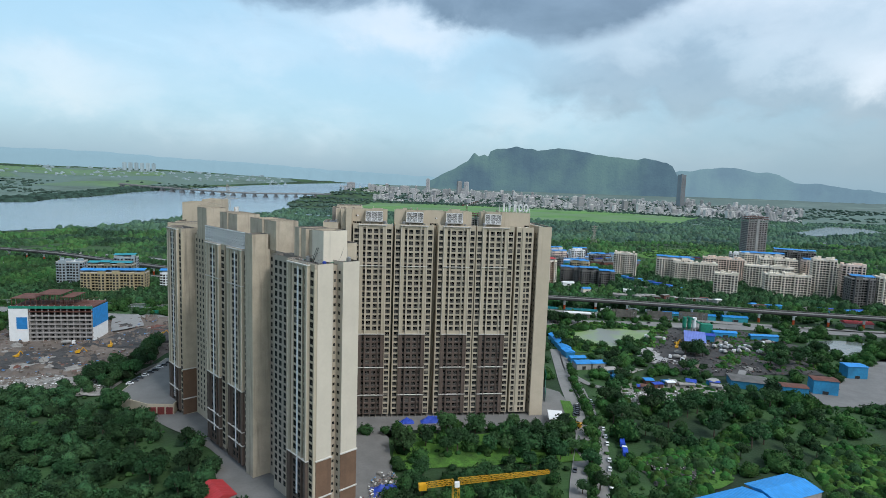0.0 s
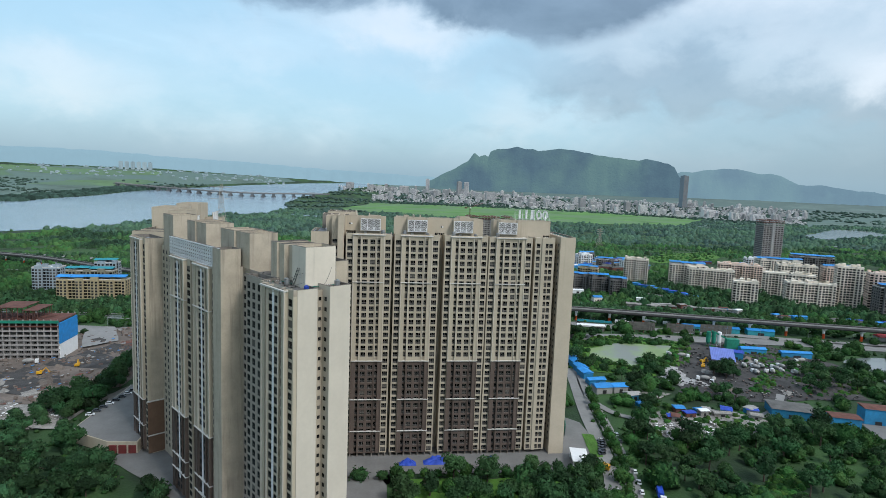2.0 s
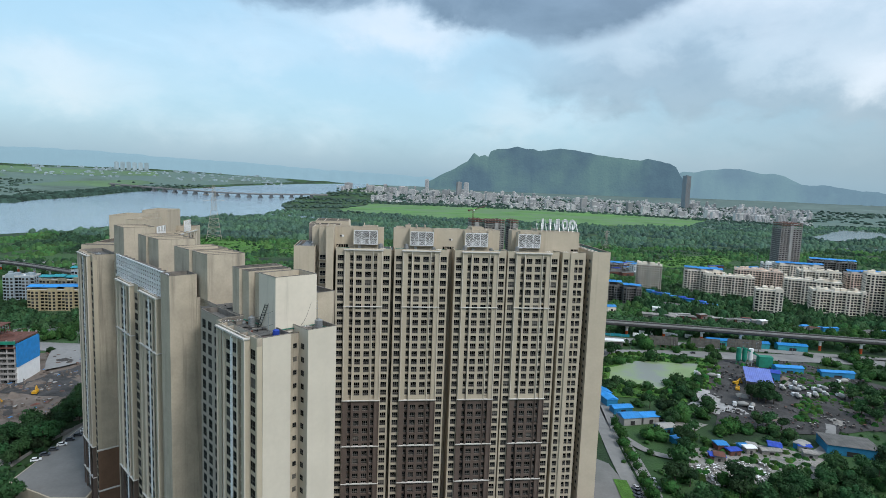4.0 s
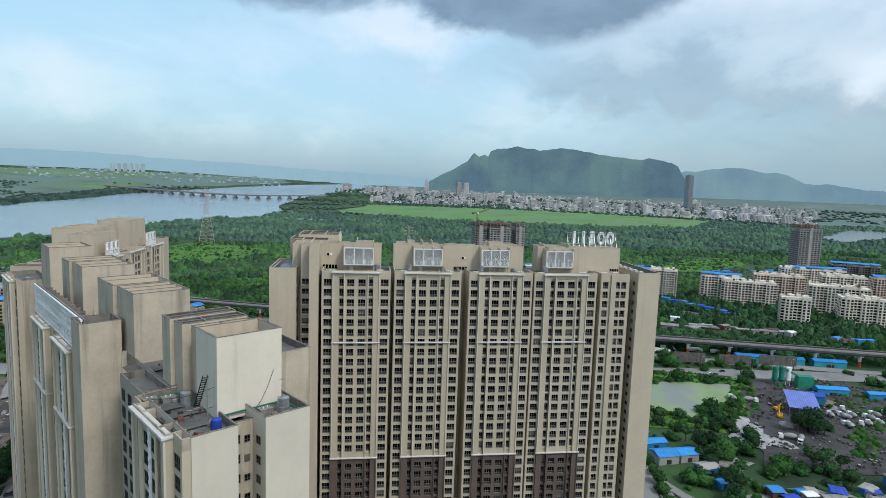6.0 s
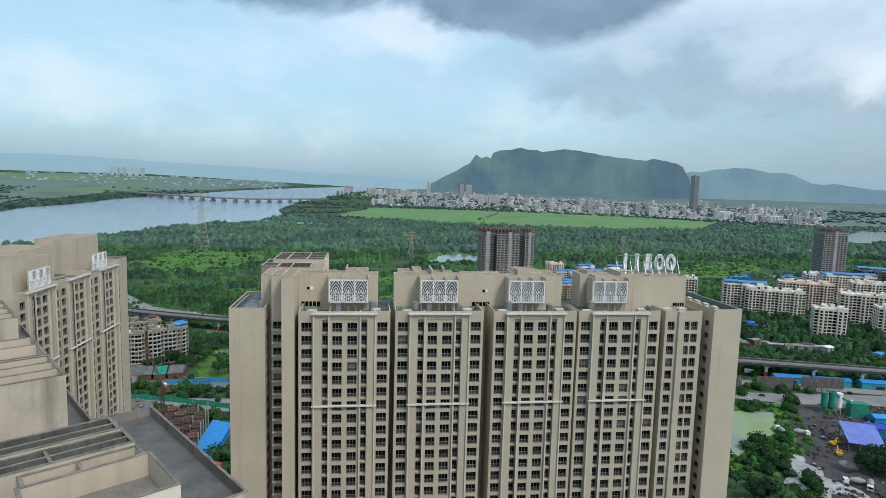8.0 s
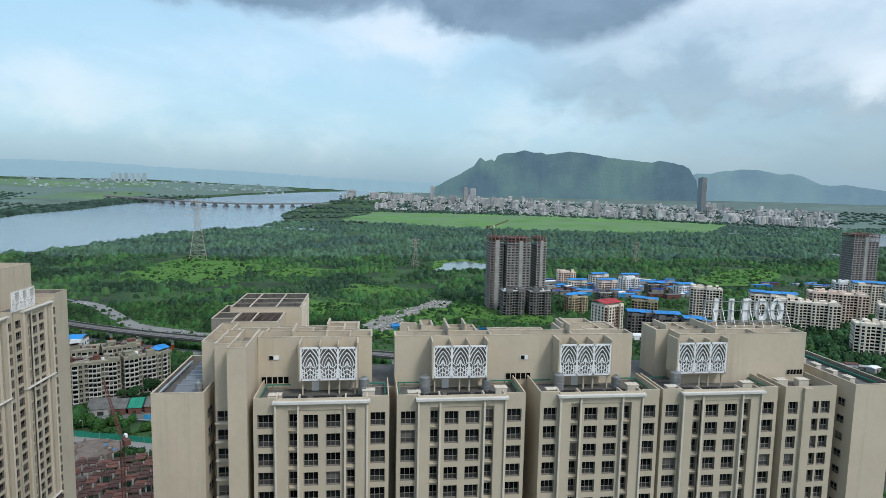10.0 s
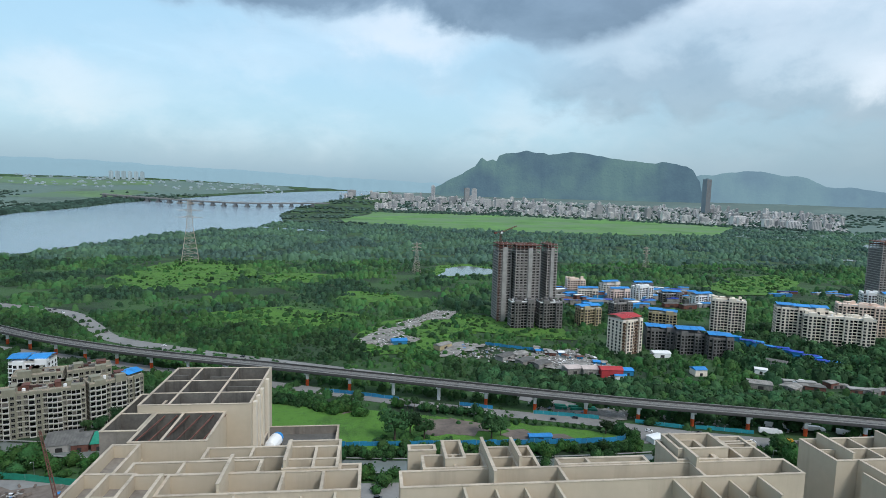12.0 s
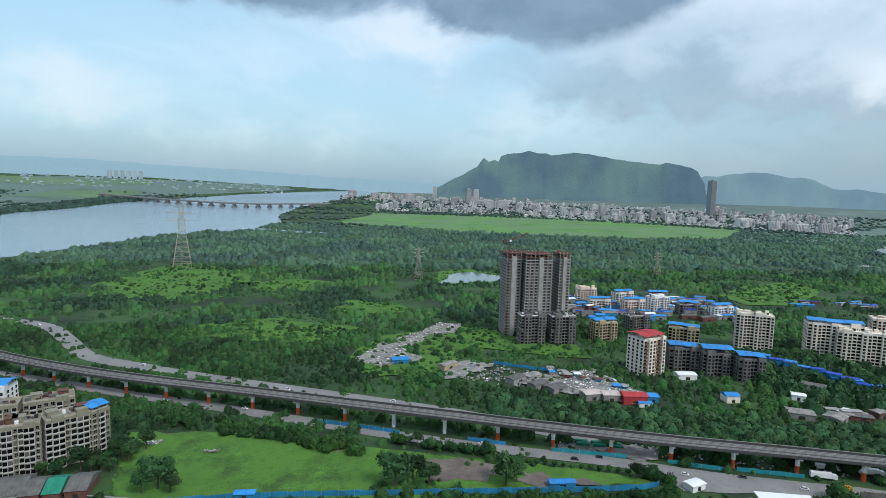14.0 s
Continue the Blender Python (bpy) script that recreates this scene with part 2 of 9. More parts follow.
M["roofc"] = mat("dark_wet_concrete", (0.13, 0.125, 0.115), 0.75, var=0.3, scale=0.8, stain=0.6, stain_col=(0.05, 0.048, 0.042))
M["conc"] = mat("grey_concrete", (0.33, 0.32, 0.30), 0.85, var=0.15, scale=0.5, stain=0.4, stain_col=(0.13, 0.125, 0.115), streak=True)
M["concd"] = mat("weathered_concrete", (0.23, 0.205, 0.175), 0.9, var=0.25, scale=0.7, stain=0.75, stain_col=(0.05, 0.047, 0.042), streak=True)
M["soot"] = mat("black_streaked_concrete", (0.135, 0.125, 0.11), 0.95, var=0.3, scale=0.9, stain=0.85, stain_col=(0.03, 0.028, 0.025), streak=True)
M["frame"] = mat("pale_window_frame", (0.23, 0.213, 0.19), 0.55, var=0.05)
M["framed"] = mat("dull_window_frame", (0.10, 0.095, 0.085), 0.6, var=0.1)
M["taupe"] = mat("taupe_render", (0.36, 0.315, 0.26), 0.88, var=0.06, scale=0.3, stain=0.3, stain_col=(0.2, 0.17, 0.14), streak=True, bump=0.05)
M["glass"] = mat("dark_window_glass", (0.010, 0.0115, 0.012), 0.3, var=0.4, scale=0.2, bump=0, rand=0.7, spec=0.02, curtain=0.06)
M["railing"] = mat("barred_lower_pane", (0.035, 0.033, 0.03), 0.7, var=0.3, scale=3.0, bump=0.3, bscale=8, rand=0.5)
M["glassj"] = mat("dark_window_panes", (0.010, 0.0115, 0.012), 0.3, var=0.4, scale=0.2, bump=0, rand=0.7, island=True, spec=0.02, curtain=0.06)
# wall paint darkened inside the recesses to deepen their shade
M["reveal"] = mat("shade_dark_window_reveal", (0.185, 0.158, 0.125), 0.9, var=0.1)
M["steel"] = mat("galvanised_steel", (0.42, 0.43, 0.44), 0.4, 0.8, var=0.15)
M["tank"] = mat("steel_water_tank", (0.36, 0.37, 0.37), 0.4, 0.6, var=0.2, stain=0.3)
M["green_pipe"] = mat("green_pipe", (0.03, 0.19, 0.13), 0.5, var=0.2)
M["bluetarp"] = mat("blue_sheet_roof", (0.03, 0.24, 0.60), 0.55, var=0.15, stain=0.2, stain_col=(0.1, 0.25, 0.4), rand=0.15)
M["pinktin"] = mat("faded_pink_tin", (0.55, 0.46, 0.42), 0.7, var=0.15, scale=0.6, stain=0.5, stain_col=(0.3, 0.25, 0.22), streak=True)
M["bluedk"] = mat("deep_blue_tarpaulin", (0.02, 0.06, 0.40), 0.6, var=0.25, rand=0.3)
M["bluewall"] = mat("blue_site_hoarding", (0.03, 0.22, 0.42), 0.6, var=0.25, scale=0.3, stain=0.3, stain_col=(0.03, 0.07, 0.1), rand=0.2)
M["teal"] = mat("teal_hoarding", (0.03, 0.27, 0.32), 0.6, var=0.2, stain=0.3, stain_col=(0.05, 0.1, 0.1))
M["greensheet"] = mat("green_netting", (0.02, 0.22, 0.14), 0.8, var=0.2)
M["violet"] = mat("violet_blue_sheet", (0.15, 0.20, 0.54), 0.5, var=0.2, scale=0.4, stain=0.3, stain_col=(0.25, 0.28, 0.55))
M["red"] = mat("red_roof", (0.42, 0.035, 0.04), 0.7, var=0.15, stain=0.3, stain_col=(0.2, 0.03, 0.03))
M["orange"] = mat("orange_pier_paint", (0.62, 0.09, 0.015), 0.7, var=0.15, stain=0.3, stain_col=(0.25, 0.06, 0.03))
M["yellow"] = mat("yellow_crane_paint", (0.62, 0.33, 0.01), 0.5, var=0.15)
M["rustd"] = mat("dark_rusty_formwork", (0.085, 0.040, 0.032), 0.9, var=0.45, scale=1.4, stain=0.5, stain_col=(0.03, 0.025, 0.022))
M["rust"] = mat("rusty_formwork", (0.15, 0.062, 0.045), 0.9, var=0.35, stain=0.3)
M["asphalt"] = mat("worn_asphalt", (0.23, 0.225, 0.215), 0.85, var=0.2, scale=0.12, stain=0.4, stain_col=(0.27, 0.26, 0.24))
M["paving"] = mat("grey_paving", (0.18, 0.176, 0.168), 0.85, var=0.15, scale=0.3, stain=0.4, stain_col=(0.13, 0.12, 0.11))
M["dirt"] = mat("brown_earth", (0.175, 0.142, 0.118), 0.95, var=0.35, scale=0.12, stain=0.6, stain_col=(0.075, 0.06, 0.05), bump=0.4, bscale=1.5)
M["dump"] = mat("pale_rubble", (0.30, 0.285, 0.26), 0.95, var=0.4, scale=0.5, stain=0.7, stain_col=(0.12, 0.10, 0.085), bump=0.5, bscale=1.5)
M["sand"] = mat("pale_wet_sand", (0.42, 0.41, 0.40), 0.9, var=0.35, scale=0.4, stain=0.8, stain_col=(0.10, 0.095, 0.09), bump=0.4, bscale=1.5)
M["coal"] = mat("black_aggregate", (0.06, 0.057, 0.055), 0.95, var=0.4, scale=0.25, stain=0.4, stain_col=(0.13, 0.12, 0.11), bump=0.4, bscale=2)
M["grass"] = mat("bright_grass", (0.078, 0.192, 0.021), 0.95, var=0.55, scale=0.3, stain=0.8, stain_col=(0.03, 0.082, 0.012), bump=0.8, bscale=1.2, col2=(0.075, 0.18, 0.018), s2=0.03)
M["field"] = mat("flooded_green_field", (0.115, 0.265, 0.05), 0.95, var=0.35, scale=0.02, stain=0.55, stain_col=(0.085, 0.15, 0.08), col2=(0.12, 0.20, 0.09), s2=0.004)
M["ground"] = mat("scrub_ground", (0.018, 0.043, 0.014), 0.95, var=0.4, scale=0.05, stain=0.4, stain_col=(0.014, 0.036, 0.012), bump=0.4, bscale=0.8, col2=(0.036, 0.086, 0.021), s2=0.014)
M["leaf"] = mat("tree_leaves", (0.036, 0.088, 0.029), 0.85, var=0.4, scale=0.5, rand=0.5, hue=0.02, bump=0, spec=0.25)
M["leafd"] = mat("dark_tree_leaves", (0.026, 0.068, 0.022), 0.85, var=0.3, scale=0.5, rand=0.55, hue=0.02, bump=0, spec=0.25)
M["leafj"] = mat("forest_leaves", (0.034, 0.083, 0.029), 0.9, var=0.5, scale=0.35, rand=0.4, hue=0.02, island=True, bump=1.0, bscale=0.9, spec=0.15, col2=(0.040, 0.100, 0.024), s2=0.02)
M["domes"] = mat("mangrove_crowns", (0.031, 0.071, 0.027), 0.9, var=0.6, scale=1.3, rand=0.42, hue=0.02, island=True, bump=1.0, bscale=1.1, spec=0.15, col2=(0.042, 0.104, 0.029), s2=0.011)
# domem, farbelt, domef, farfield, farslope: base colours paled and blued as painted haze
M["domem"] = mat("half_hazed_mangrove_crowns", (0.037, 0.080, 0.044), 0.9, var=0.55, scale=1.0, rand=0.38, hue=0.02, island=True, bump=1.0, bscale=0.9, spec=0.15, col2=(0.058, 0.134, 0.040), s2=0.008)
M["farbelt"] = mat("hazed_bank_trees", (0.042, 0.075, 0.058), 0.95, var=0.3, scale=0.02, rand=0.35, island=True, bump=0, spec=0.1)
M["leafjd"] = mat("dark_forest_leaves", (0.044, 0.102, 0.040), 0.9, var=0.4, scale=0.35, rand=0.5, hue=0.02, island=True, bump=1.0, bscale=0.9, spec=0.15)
M["domef"] = mat("hazed_mangrove_crowns", (0.068, 0.118, 0.094), 0.9, var=0.4, scale=0.4, rand=0.28, hue=0.02, island=True, bump=0.6, bscale=0.6, spec=0.1, col2=(0.078, 0.143, 0.088), s2=0.005)
M["farfield"] = mat("hazed_field_grass", (0.115, 0.20, 0.085), 0.95, var=0.3, scale=0.01, bump=0, col2=(0.10, 0.165, 0.10), s2=0.004)
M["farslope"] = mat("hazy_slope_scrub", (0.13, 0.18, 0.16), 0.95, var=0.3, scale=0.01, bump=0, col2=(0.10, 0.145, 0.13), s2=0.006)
M["shrub"] = mat("bright_scrub_leaves", (0.040, 0.105, 0.020), 0.9, var=0.5, scale=1.0, rand=0.5, hue=0.03, island=True, bump=0.8, bscale=1.5, spec=0.15)
M["solar"] = mat("grey_solar_panel", (0.17, 0.18, 0.20), 0.35, var=0.15, scale=1.0, bump=0, rand=0.25)
# emission stands in for the haze before this tower
M["hazetower"] = mat("high_rise_haze_glow", (0.10, 0.115, 0.125), 0.9, var=0.2, scale=0.05, bump=0, emit=(0.045, 0.068, 0.082))
M["bark"] = mat("tree_bark", (0.10, 0.075, 0.055), 0.95, var=0.3, scale=2)
M["trackbed"] = mat("viaduct_trackbed", (0.045, 0.044, 0.043), 0.9, var=0.25, scale=0.3)
M["parapet"] = mat("viaduct_parapet", (0.25, 0.245, 0.235), 0.85, var=0.12, stain=0.35, stain_col=(0.16, 0.155, 0.15), streak=True)
M["girder"] = mat("viaduct_girder", (0.068, 0.066, 0.064), 0.9, var=0.15)
# base colour lightened to put distance haze on the town
M["town"] = mat("hazed_town_walls", (0.50, 0.485, 0.47), 0.9, var=0.1, scale=0.05, rand=0.45, hue=0.05, island=True)
M["blackrubber"] = mat("black_rubber", (0.02, 0.02, 0.02), 0.8, var=0.2)
M["carwhite"] = mat("white_car_paint", (0.75, 0.75, 0.75), 0.3, var=0.03, bump=0)
M["cardark"] = mat("dark_car_paint", (0.05, 0.055, 0.065), 0.3, var=0.1, bump=0, rand=0.4)
M["pylon"] = mat("dull_pylon_steel", (0.38, 0.33, 0.28), 0.6, 0.2, var=0.15)
M["olive"] = mat("olive_render", (0.235, 0.225, 0.165), 0.9, var=0.1, stain=0.4, stain_col=(0.13, 0.12, 0.10), streak=True)
M["greyblk"] = mat("sooty_grey_render", (0.165, 0.155, 0.148), 0.9, var=0.2, stain=0.5, stain_col=(0.05, 0.05, 0.05), streak=True)
M["bluegrey"] = mat("blue_grey_render", (0.32, 0.37, 0.40), 0.9, var=0.1, stain=0.35, stain_col=(0.14, 0.15, 0.16), streak=True)
M["peach"] = mat("peach_render", (0.78, 0.61, 0.50), 0.9, var=0.08, stain=0.3, stain_col=(0.3, 0.26, 0.22), streak=True)
M["cream2"] = mat("cream_flats_render", (0.78, 0.695, 0.58), 0.9, var=0.08, stain=0.3, stain_col=(0.32, 0.29, 0.25), streak=True)
M["yellowr"] = mat("ochre_render", (0.42, 0.345, 0.205), 0.9, var=0.1, stain=0.3, stain_col=(0.3, 0.26, 0.15), streak=True)
M["uc"] = mat("raw_concrete_frame", (0.34, 0.315, 0.295), 0.9, var=0.2, stain=0.4, stain_col=(0.11, 0.1, 0.095), streak=True)
M["water"] = mat("river_water", (0.27, 0.345, 0.40), 0.16, var=0.12, scale=0.01, bump=0.25, bscale=0.5, spec=0.6)
M["pondw"] = mat("pond_water", (0.16, 0.18, 0.17), 0.15, var=0.1, scale=0.05, bump=0.05, spec=0.7)
M["algae"] = mat("algae_pond", (0.25, 0.34, 0.14), 0.5, var=0.15, scale=0.1, bump=0.05, col2=(0.22, 0.24, 0.21), s2=0.035)
# haze over the hills and ridge is put in as emission
M["hill"] = mat("hill_forest_haze_glow", (0.026, 0.042, 0.034), 1.0, var=0.5, scale=0.03, spec=0.0, bump=0.5, bscale=0.06, col2=(0.055, 0.088, 0.045), s2=0.0022, emit=(0.085, 0.135, 0.178))
M["hill2"] = mat("hill_forest_denser_haze_glow", (0.026, 0.042, 0.036), 1.0, var=0.4, scale=0.03, spec=0.0, bump=0.3, bscale=0.06, col2=(0.045, 0.07, 0.045), s2=0.0025, emit=(0.165, 0.245, 0.305))
M["ridge"] = mat("far_ridge_haze_glow", (0.05, 0.08, 0.09), 1.0, var=0.1, scale=0.004, spec=0.0, bump=0, emit=(0.255, 0.365, 0.415))
# haze painted into the base colours of farleaf and plain
M["farleaf"] = mat("hazed_plain_trees", (0.075, 0.12, 0.095), 0.95, var=0.3, scale=0.02, rand=0.35, island=True, bump=0, spec=0.1)
M["plain"] = mat("hazed_plain_grass", (0.135, 0.20, 0.16), 0.95, var=0.35, scale=0.008, bump=0, col2=(0.10, 0.155, 0.135), s2=0.0028)
M["bridge"] = mat("dark_bridge_concrete", (0.125, 0.135, 0.14), 0.9, var=0.2, scale=0.05, bump=0)
# window strips greyed in the base colour to suggest haze
M["farwin"] = mat("hazed_window_strips", (0.20, 0.215, 0.225), 0.7, var=0.2, scale=0.05, bump=0)
# the horizon houses glow faintly to imitate haze
M["hazetown"] = mat("town_haze_glow", (0.22, 0.25, 0.26), 0.9, var=0.1, scale=0.05, rand=0.4, island=True, bump=0, emit=(0.08, 0.118, 0.13))

# ---- builders ----


class MB:
    """Collects faces in a local frame, then becomes one mesh object."""

    def __init__(self, m=None):
        self.v, self.f, self.k, self.m = [], [], [], m or Matrix()

    def face(self, pts, k=0):
        n = len(self.v)
        self.v += [tuple(p) for p in pts]
        self.f.append(tuple(range(n, n + len(pts))))
        self.k.append(k)

    def box(self, x0, x1, y0, y1, z0, z1, k=0, skip=""):
        n = len(self.v)
        self.v += [(x0, y0, z0), (x1, y0, z0), (x1, y1, z0), (x0, y1, z0), (x0, y0, z1), (x1, y0, z1), (x1, y1, z1), (x0, y1, z1)]
        for key, q in (("b", (3, 2, 1, 0)), ("t", (4, 5, 6, 7)), ("f", (0, 1, 5, 4)), ("r", (1, 2, 6, 5)), ("k", (2, 3, 7, 6)), ("l", (3, 0, 4, 7))):
            if key not in skip:
                self.f.append(tuple(n + i for i in q))
                self.k.append(k)
        return self

    def prism(self, poly, z0, z1, k=0, top=True):
        n, c = len(self.v), len(poly)
        self.v += [(x, y, z0) for x, y in poly] + [(x, y, z1) for x, y in poly]
        for i in range(c):
            j = (i + 1) % c
            self.f.append((n + i, n + j, n + c + j, n + c + i))
            self.k.append(k)
        if top:
            self.f += [tuple(n + c + i for i in range(c)), tuple(n + c - 1 - i for i in range(c))]
            self.k += [k, k]
        return self

    def cyl(self, x, y, z0, z1, r0, r1=None, n=12, k=0):
        r1 = r0 if r1 is None else r1
        s, o = len(self.v), [(math.cos(2 * math.pi * i / n), math.sin(2 * math.pi * i / n)) for i in range(n)]
        self.v += [(x + r0 * a, y + r0 * b, z0) for a, b in o] + [(x + r1 * a, y + r1 * b, z1) for a, b in o]
        for i in range(n):
            j = (i + 1) % n
            self.f.append((s + i, s + j, s + n + j, s + n + i))
            self.k.append(k)
        self.f += [tuple(s + n + i for i in range(n)), tuple(s + n - 1 - i for i in range(n))]
        self.k += [k, k]
        return self

    def ring(self, x0, x1, y0, y1, z0, z1, t, k=0, ki=0):
        """Four walls in one: a hollow box, open above and below."""
        n = len(self.v)
        o, i = [(x0, y0), (x1, y0), (x1, y1), (x0, y1)], [(x0 + t, y0 + t), (x1 - t, y0 + t), (x1 - t, y1 - t), (x0 + t, y1 - t)]
        self.v += [(x, y, z) for z in (z0, z1) for x, y in o] + [(x, y, z) for z in (z0, z1) for x, y in i]
        for a in range(4):
            b = (a + 1) % 4
            for q in ((a, b, 4 + b, 4 + a), (8 + b, 8 + a, 12 + a, 12 + b), (4 + a, 4 + b, 12 + b, 12 + a)):
                self.f.append(tuple(n + c for c in q))
                self.k.append(ki if min(q) >= 8 else k)
        return self

    def beam(self, a, b, w, k=0, h=None):
        """A bar from a to b."""
        a, b = Vector(a), Vector(b)
        d = (b - a).normalized()
        up = Vector((0, 0, 1)) if abs(d.z) < 0.95 else Vector((1, 0, 0))
        s = d.cross(up).normalized() * (w / 2)
        t = s.cross(d).normalized() * ((h or w) / 2)
        n = len(self.v)
        for p in (a, b):
            self.v += [tuple(p + s + t), tuple(p - s + t), tuple(p - s - t), tuple(p + s - t)]
        for q in ((0, 1, 5, 4), (1, 2, 6, 5), (2, 3, 7, 6), (3, 0, 4, 7), (3, 2, 1, 0), (4, 5, 6, 7)):
            self.f.append(tuple(n + i for i in q))
            self.k.append(k)
        return self

    def mesh(self, name, mats):
        me = bpy.data.meshes.new(name)
        v = self.v
        if self.m != Matrix():
            a = np.array(v, float)
            r = np.array(self.m)
            v = (a @ r[:3, :3].T + r[:3, 3]).tolist()
        me.from_pydata(v, [], self.f)
        for q in mats if isinstance(mats, (list, tuple)) else [mats]:
            me.materials.append(M[q])
        if any(self.k):
            me.polygons.foreach_set("material_index", self.k)
        me.update()
        return me

    def welded(self, name, mats):
        """The same with touching corners joined."""
        me = self.mesh(name, mats)
        bm = bmesh.new()
        bm.from_mesh(me)
        bmesh.ops.remove_doubles(bm, verts=bm.verts[:], dist=0.0005)
        bm.to_mesh(me)
        bm.free()
        return me


def thing(name, label, category, m=None, group="", kind=""):
    ob = new(name)
    ob.empty_display_size = 0.5
    ob.matrix_basis = m or Matrix()
    return tagged(ob, label, category, group, kind)


def part(name, mb, mats, parent, label="", kind=""):
    me = mb.mesh(name, mats) if isinstance(mb, MB) else mb
    ob = new(name, me)
    ob.parent = parent
    return tagged(ob, label, "", "", kind)


def solid(name, mb, mats, label, category, m=None, group="", kind=""):
    me = mb.mesh(name, mats) if isinstance(mb, MB) else mb
    ob = new(name, me)
    ob.matrix_basis = m or Matrix()
    return tagged(ob, label, category, group, kind)


def gz(x, y):
    """Height of the land: flat by the river, rising gently to the far plain."""
    r = math.hypot(x, y - 100)
    return 0.0 if r < 3000 else 125 * ((r - 3000) / 1900) ** 2 * (1 + 0.5 * min(1, max(0, -x / 1500)))


def gzn(x, y):
    r = np.hypot(x, y - 100)
    return np.where(r < 3000, 0, 125 * ((np.maximum(r, 3000) - 3000) / 1900) ** 2 * (1 + 0.5 * np.clip(-x / 1500, 0, 1)))


def inside(px, py, poly):
    c = np.zeros(len(px), bool)
    j = len(poly) - 1
    for i in range(len(poly)):
        xi, yi = poly[i]
        xj, yj = poly[j]
        hit = ((yi > py) != (yj > py)) & (px < (xj - xi) * (py - yi) / (yj - yi + 1e-9) + xi)
        c ^= hit
        j = i
    return c


def spline(pts, step):
    """A smooth line through plan points, at even steps."""
    out = []
    for i in range(len(pts) - 1):
        p0, p1, p2, p3 = (np.array(pts[min(max(k, 0), len(pts) - 1)], float) for k in (i - 1, i, i + 1, i + 2))
        n = max(1, int(np.linalg.norm(p2 - p1) / step))
        for q in range(n):
            t = q / n
            out.append(0.5 * (2 * p1 + (p2 - p0) * t + (2 * p0 - 5 * p1 + 4 * p2 - p3) * t * t + (3 * p1 - p0 - 3 * p2 + p3) * t ** 3))
    out.append(np.array(pts[-1], float))
    return np.array(out)


def normals2(line):
    d = np.gradient(line, axis=0)
    d /= np.linalg.norm(d, axis=1)[:, None] + 1e-9
    return np.stack([-d[:, 1], d[:, 0]], 1)


def ribbon(mb, line, o0, o1, z0, z1=None, k=0):
    """A strip beside a line, between two offsets, lying at z0 (or from z0 to z1 across)."""
    nn = normals2(line)
    z1 = z0 if z1 is None else z1
    s = len(mb.v)
    for p, n in zip(line, nn):
        a, b = p + n * o0, p + n * o1
        g = gz(*p)
        mb.v += [(a[0], a[1], g + z0), (b[0], b[1], g + z1)]
    for i in range(len(line) - 1):
        q = s + 2 * i
        mb.f.append((q + 1, q, q + 2, q + 3))
        mb.k.append(k)


def wander(poly, step, amp, seed):
    """An uneven outline round a rough one."""
    rng = random.Random(seed)
    out = []
    for i in range(len(poly)):
        a, b = np.array(poly[i], float), np.array(poly[(i + 1) % len(poly)], float)
        n = max(1, int(np.linalg.norm(b - a) / step))
        for q in range(n):
            p = a + (b - a) * q / n
            out.append((p[0] + rng.uniform(-amp, amp), p[1] + rng.uniform(-amp, amp)))
    return out


def patch(name, poly, material, z, label, category, amp=3.0, step=10.0, kind="structure", lump=0.0):
    """A piece of ground with an uneven outline, a sheet with a little relief."""
    out = wander(poly, step, amp, len(poly) + int(abs(poly[0][0])))
    bm = bmesh.new()
    vs = [bm.verts.new((x, y, z + gz(x, y))) for x, y in out]
    bm.faces.new(vs)
    bmesh.ops.triangulate(bm, faces=bm.faces[:])
    if lump:
        bmesh.ops.subdivide_edges(bm, edges=bm.edges[:], cuts=3, use_grid_fill=True)
        for q in bm.verts:
            if not q.is_boundary:
                q.co.z += lump * max(0, noise.fractal(q.co * 0.06, 1, 2, 4) + 0.25)
    if sum(f.normal.z for f in bm.faces) < 0:
        bmesh.ops.reverse_faces(bm, faces=bm.faces[:])
    me = bpy.data.meshes.new(name)
    bm.to_mesh(me)
    bm.free()
    me.materials.append(M[material])
    return tagged(new(name, me), label, category, "", kind)


def meadow_grid(name, poly, cell, material, z, label, category):
    """A wide sheet of land cover that follows the rise of the plain."""
    xs, ys = np.array([q[0] for q in poly]), np.array([q[1] for q in poly])
    nx, ny = int((xs.max() - xs.min()) / cell) + 1, int((ys.max() - ys.min()) / cell) + 1
    gx, gy = np.meshgrid(xs.min() + np.arange(nx + 1) * cell, ys.min() + np.arange(ny + 1) * cell)
    cxx, cyy = (gx[:-1, :-1] + cell / 2).ravel(), (gy[:-1, :-1] + cell / 2).ravel()
    ok = inside(cxx, cyy, poly)
    o = (np.arange(ny)[:, None] * (nx + 1) + np.arange(nx)[None]).ravel()[ok]
    f = np.stack([o, o + 1, o + nx + 2, o + nx + 1], 1)
    used_v, inv = np.unique(f, return_inverse=True)
    v = np.stack([gx.ravel(), gy.ravel(), gzn(gx.ravel(), gy.ravel()) + z], 1)[used_v]
    me = bpy.data.meshes.new(name)
    me.from_pydata(v.tolist(), [], inv.reshape(-1, 4).tolist())
    me.materials.append(M[material])
    return tagged(new(name, me), label, category, "", "structure")

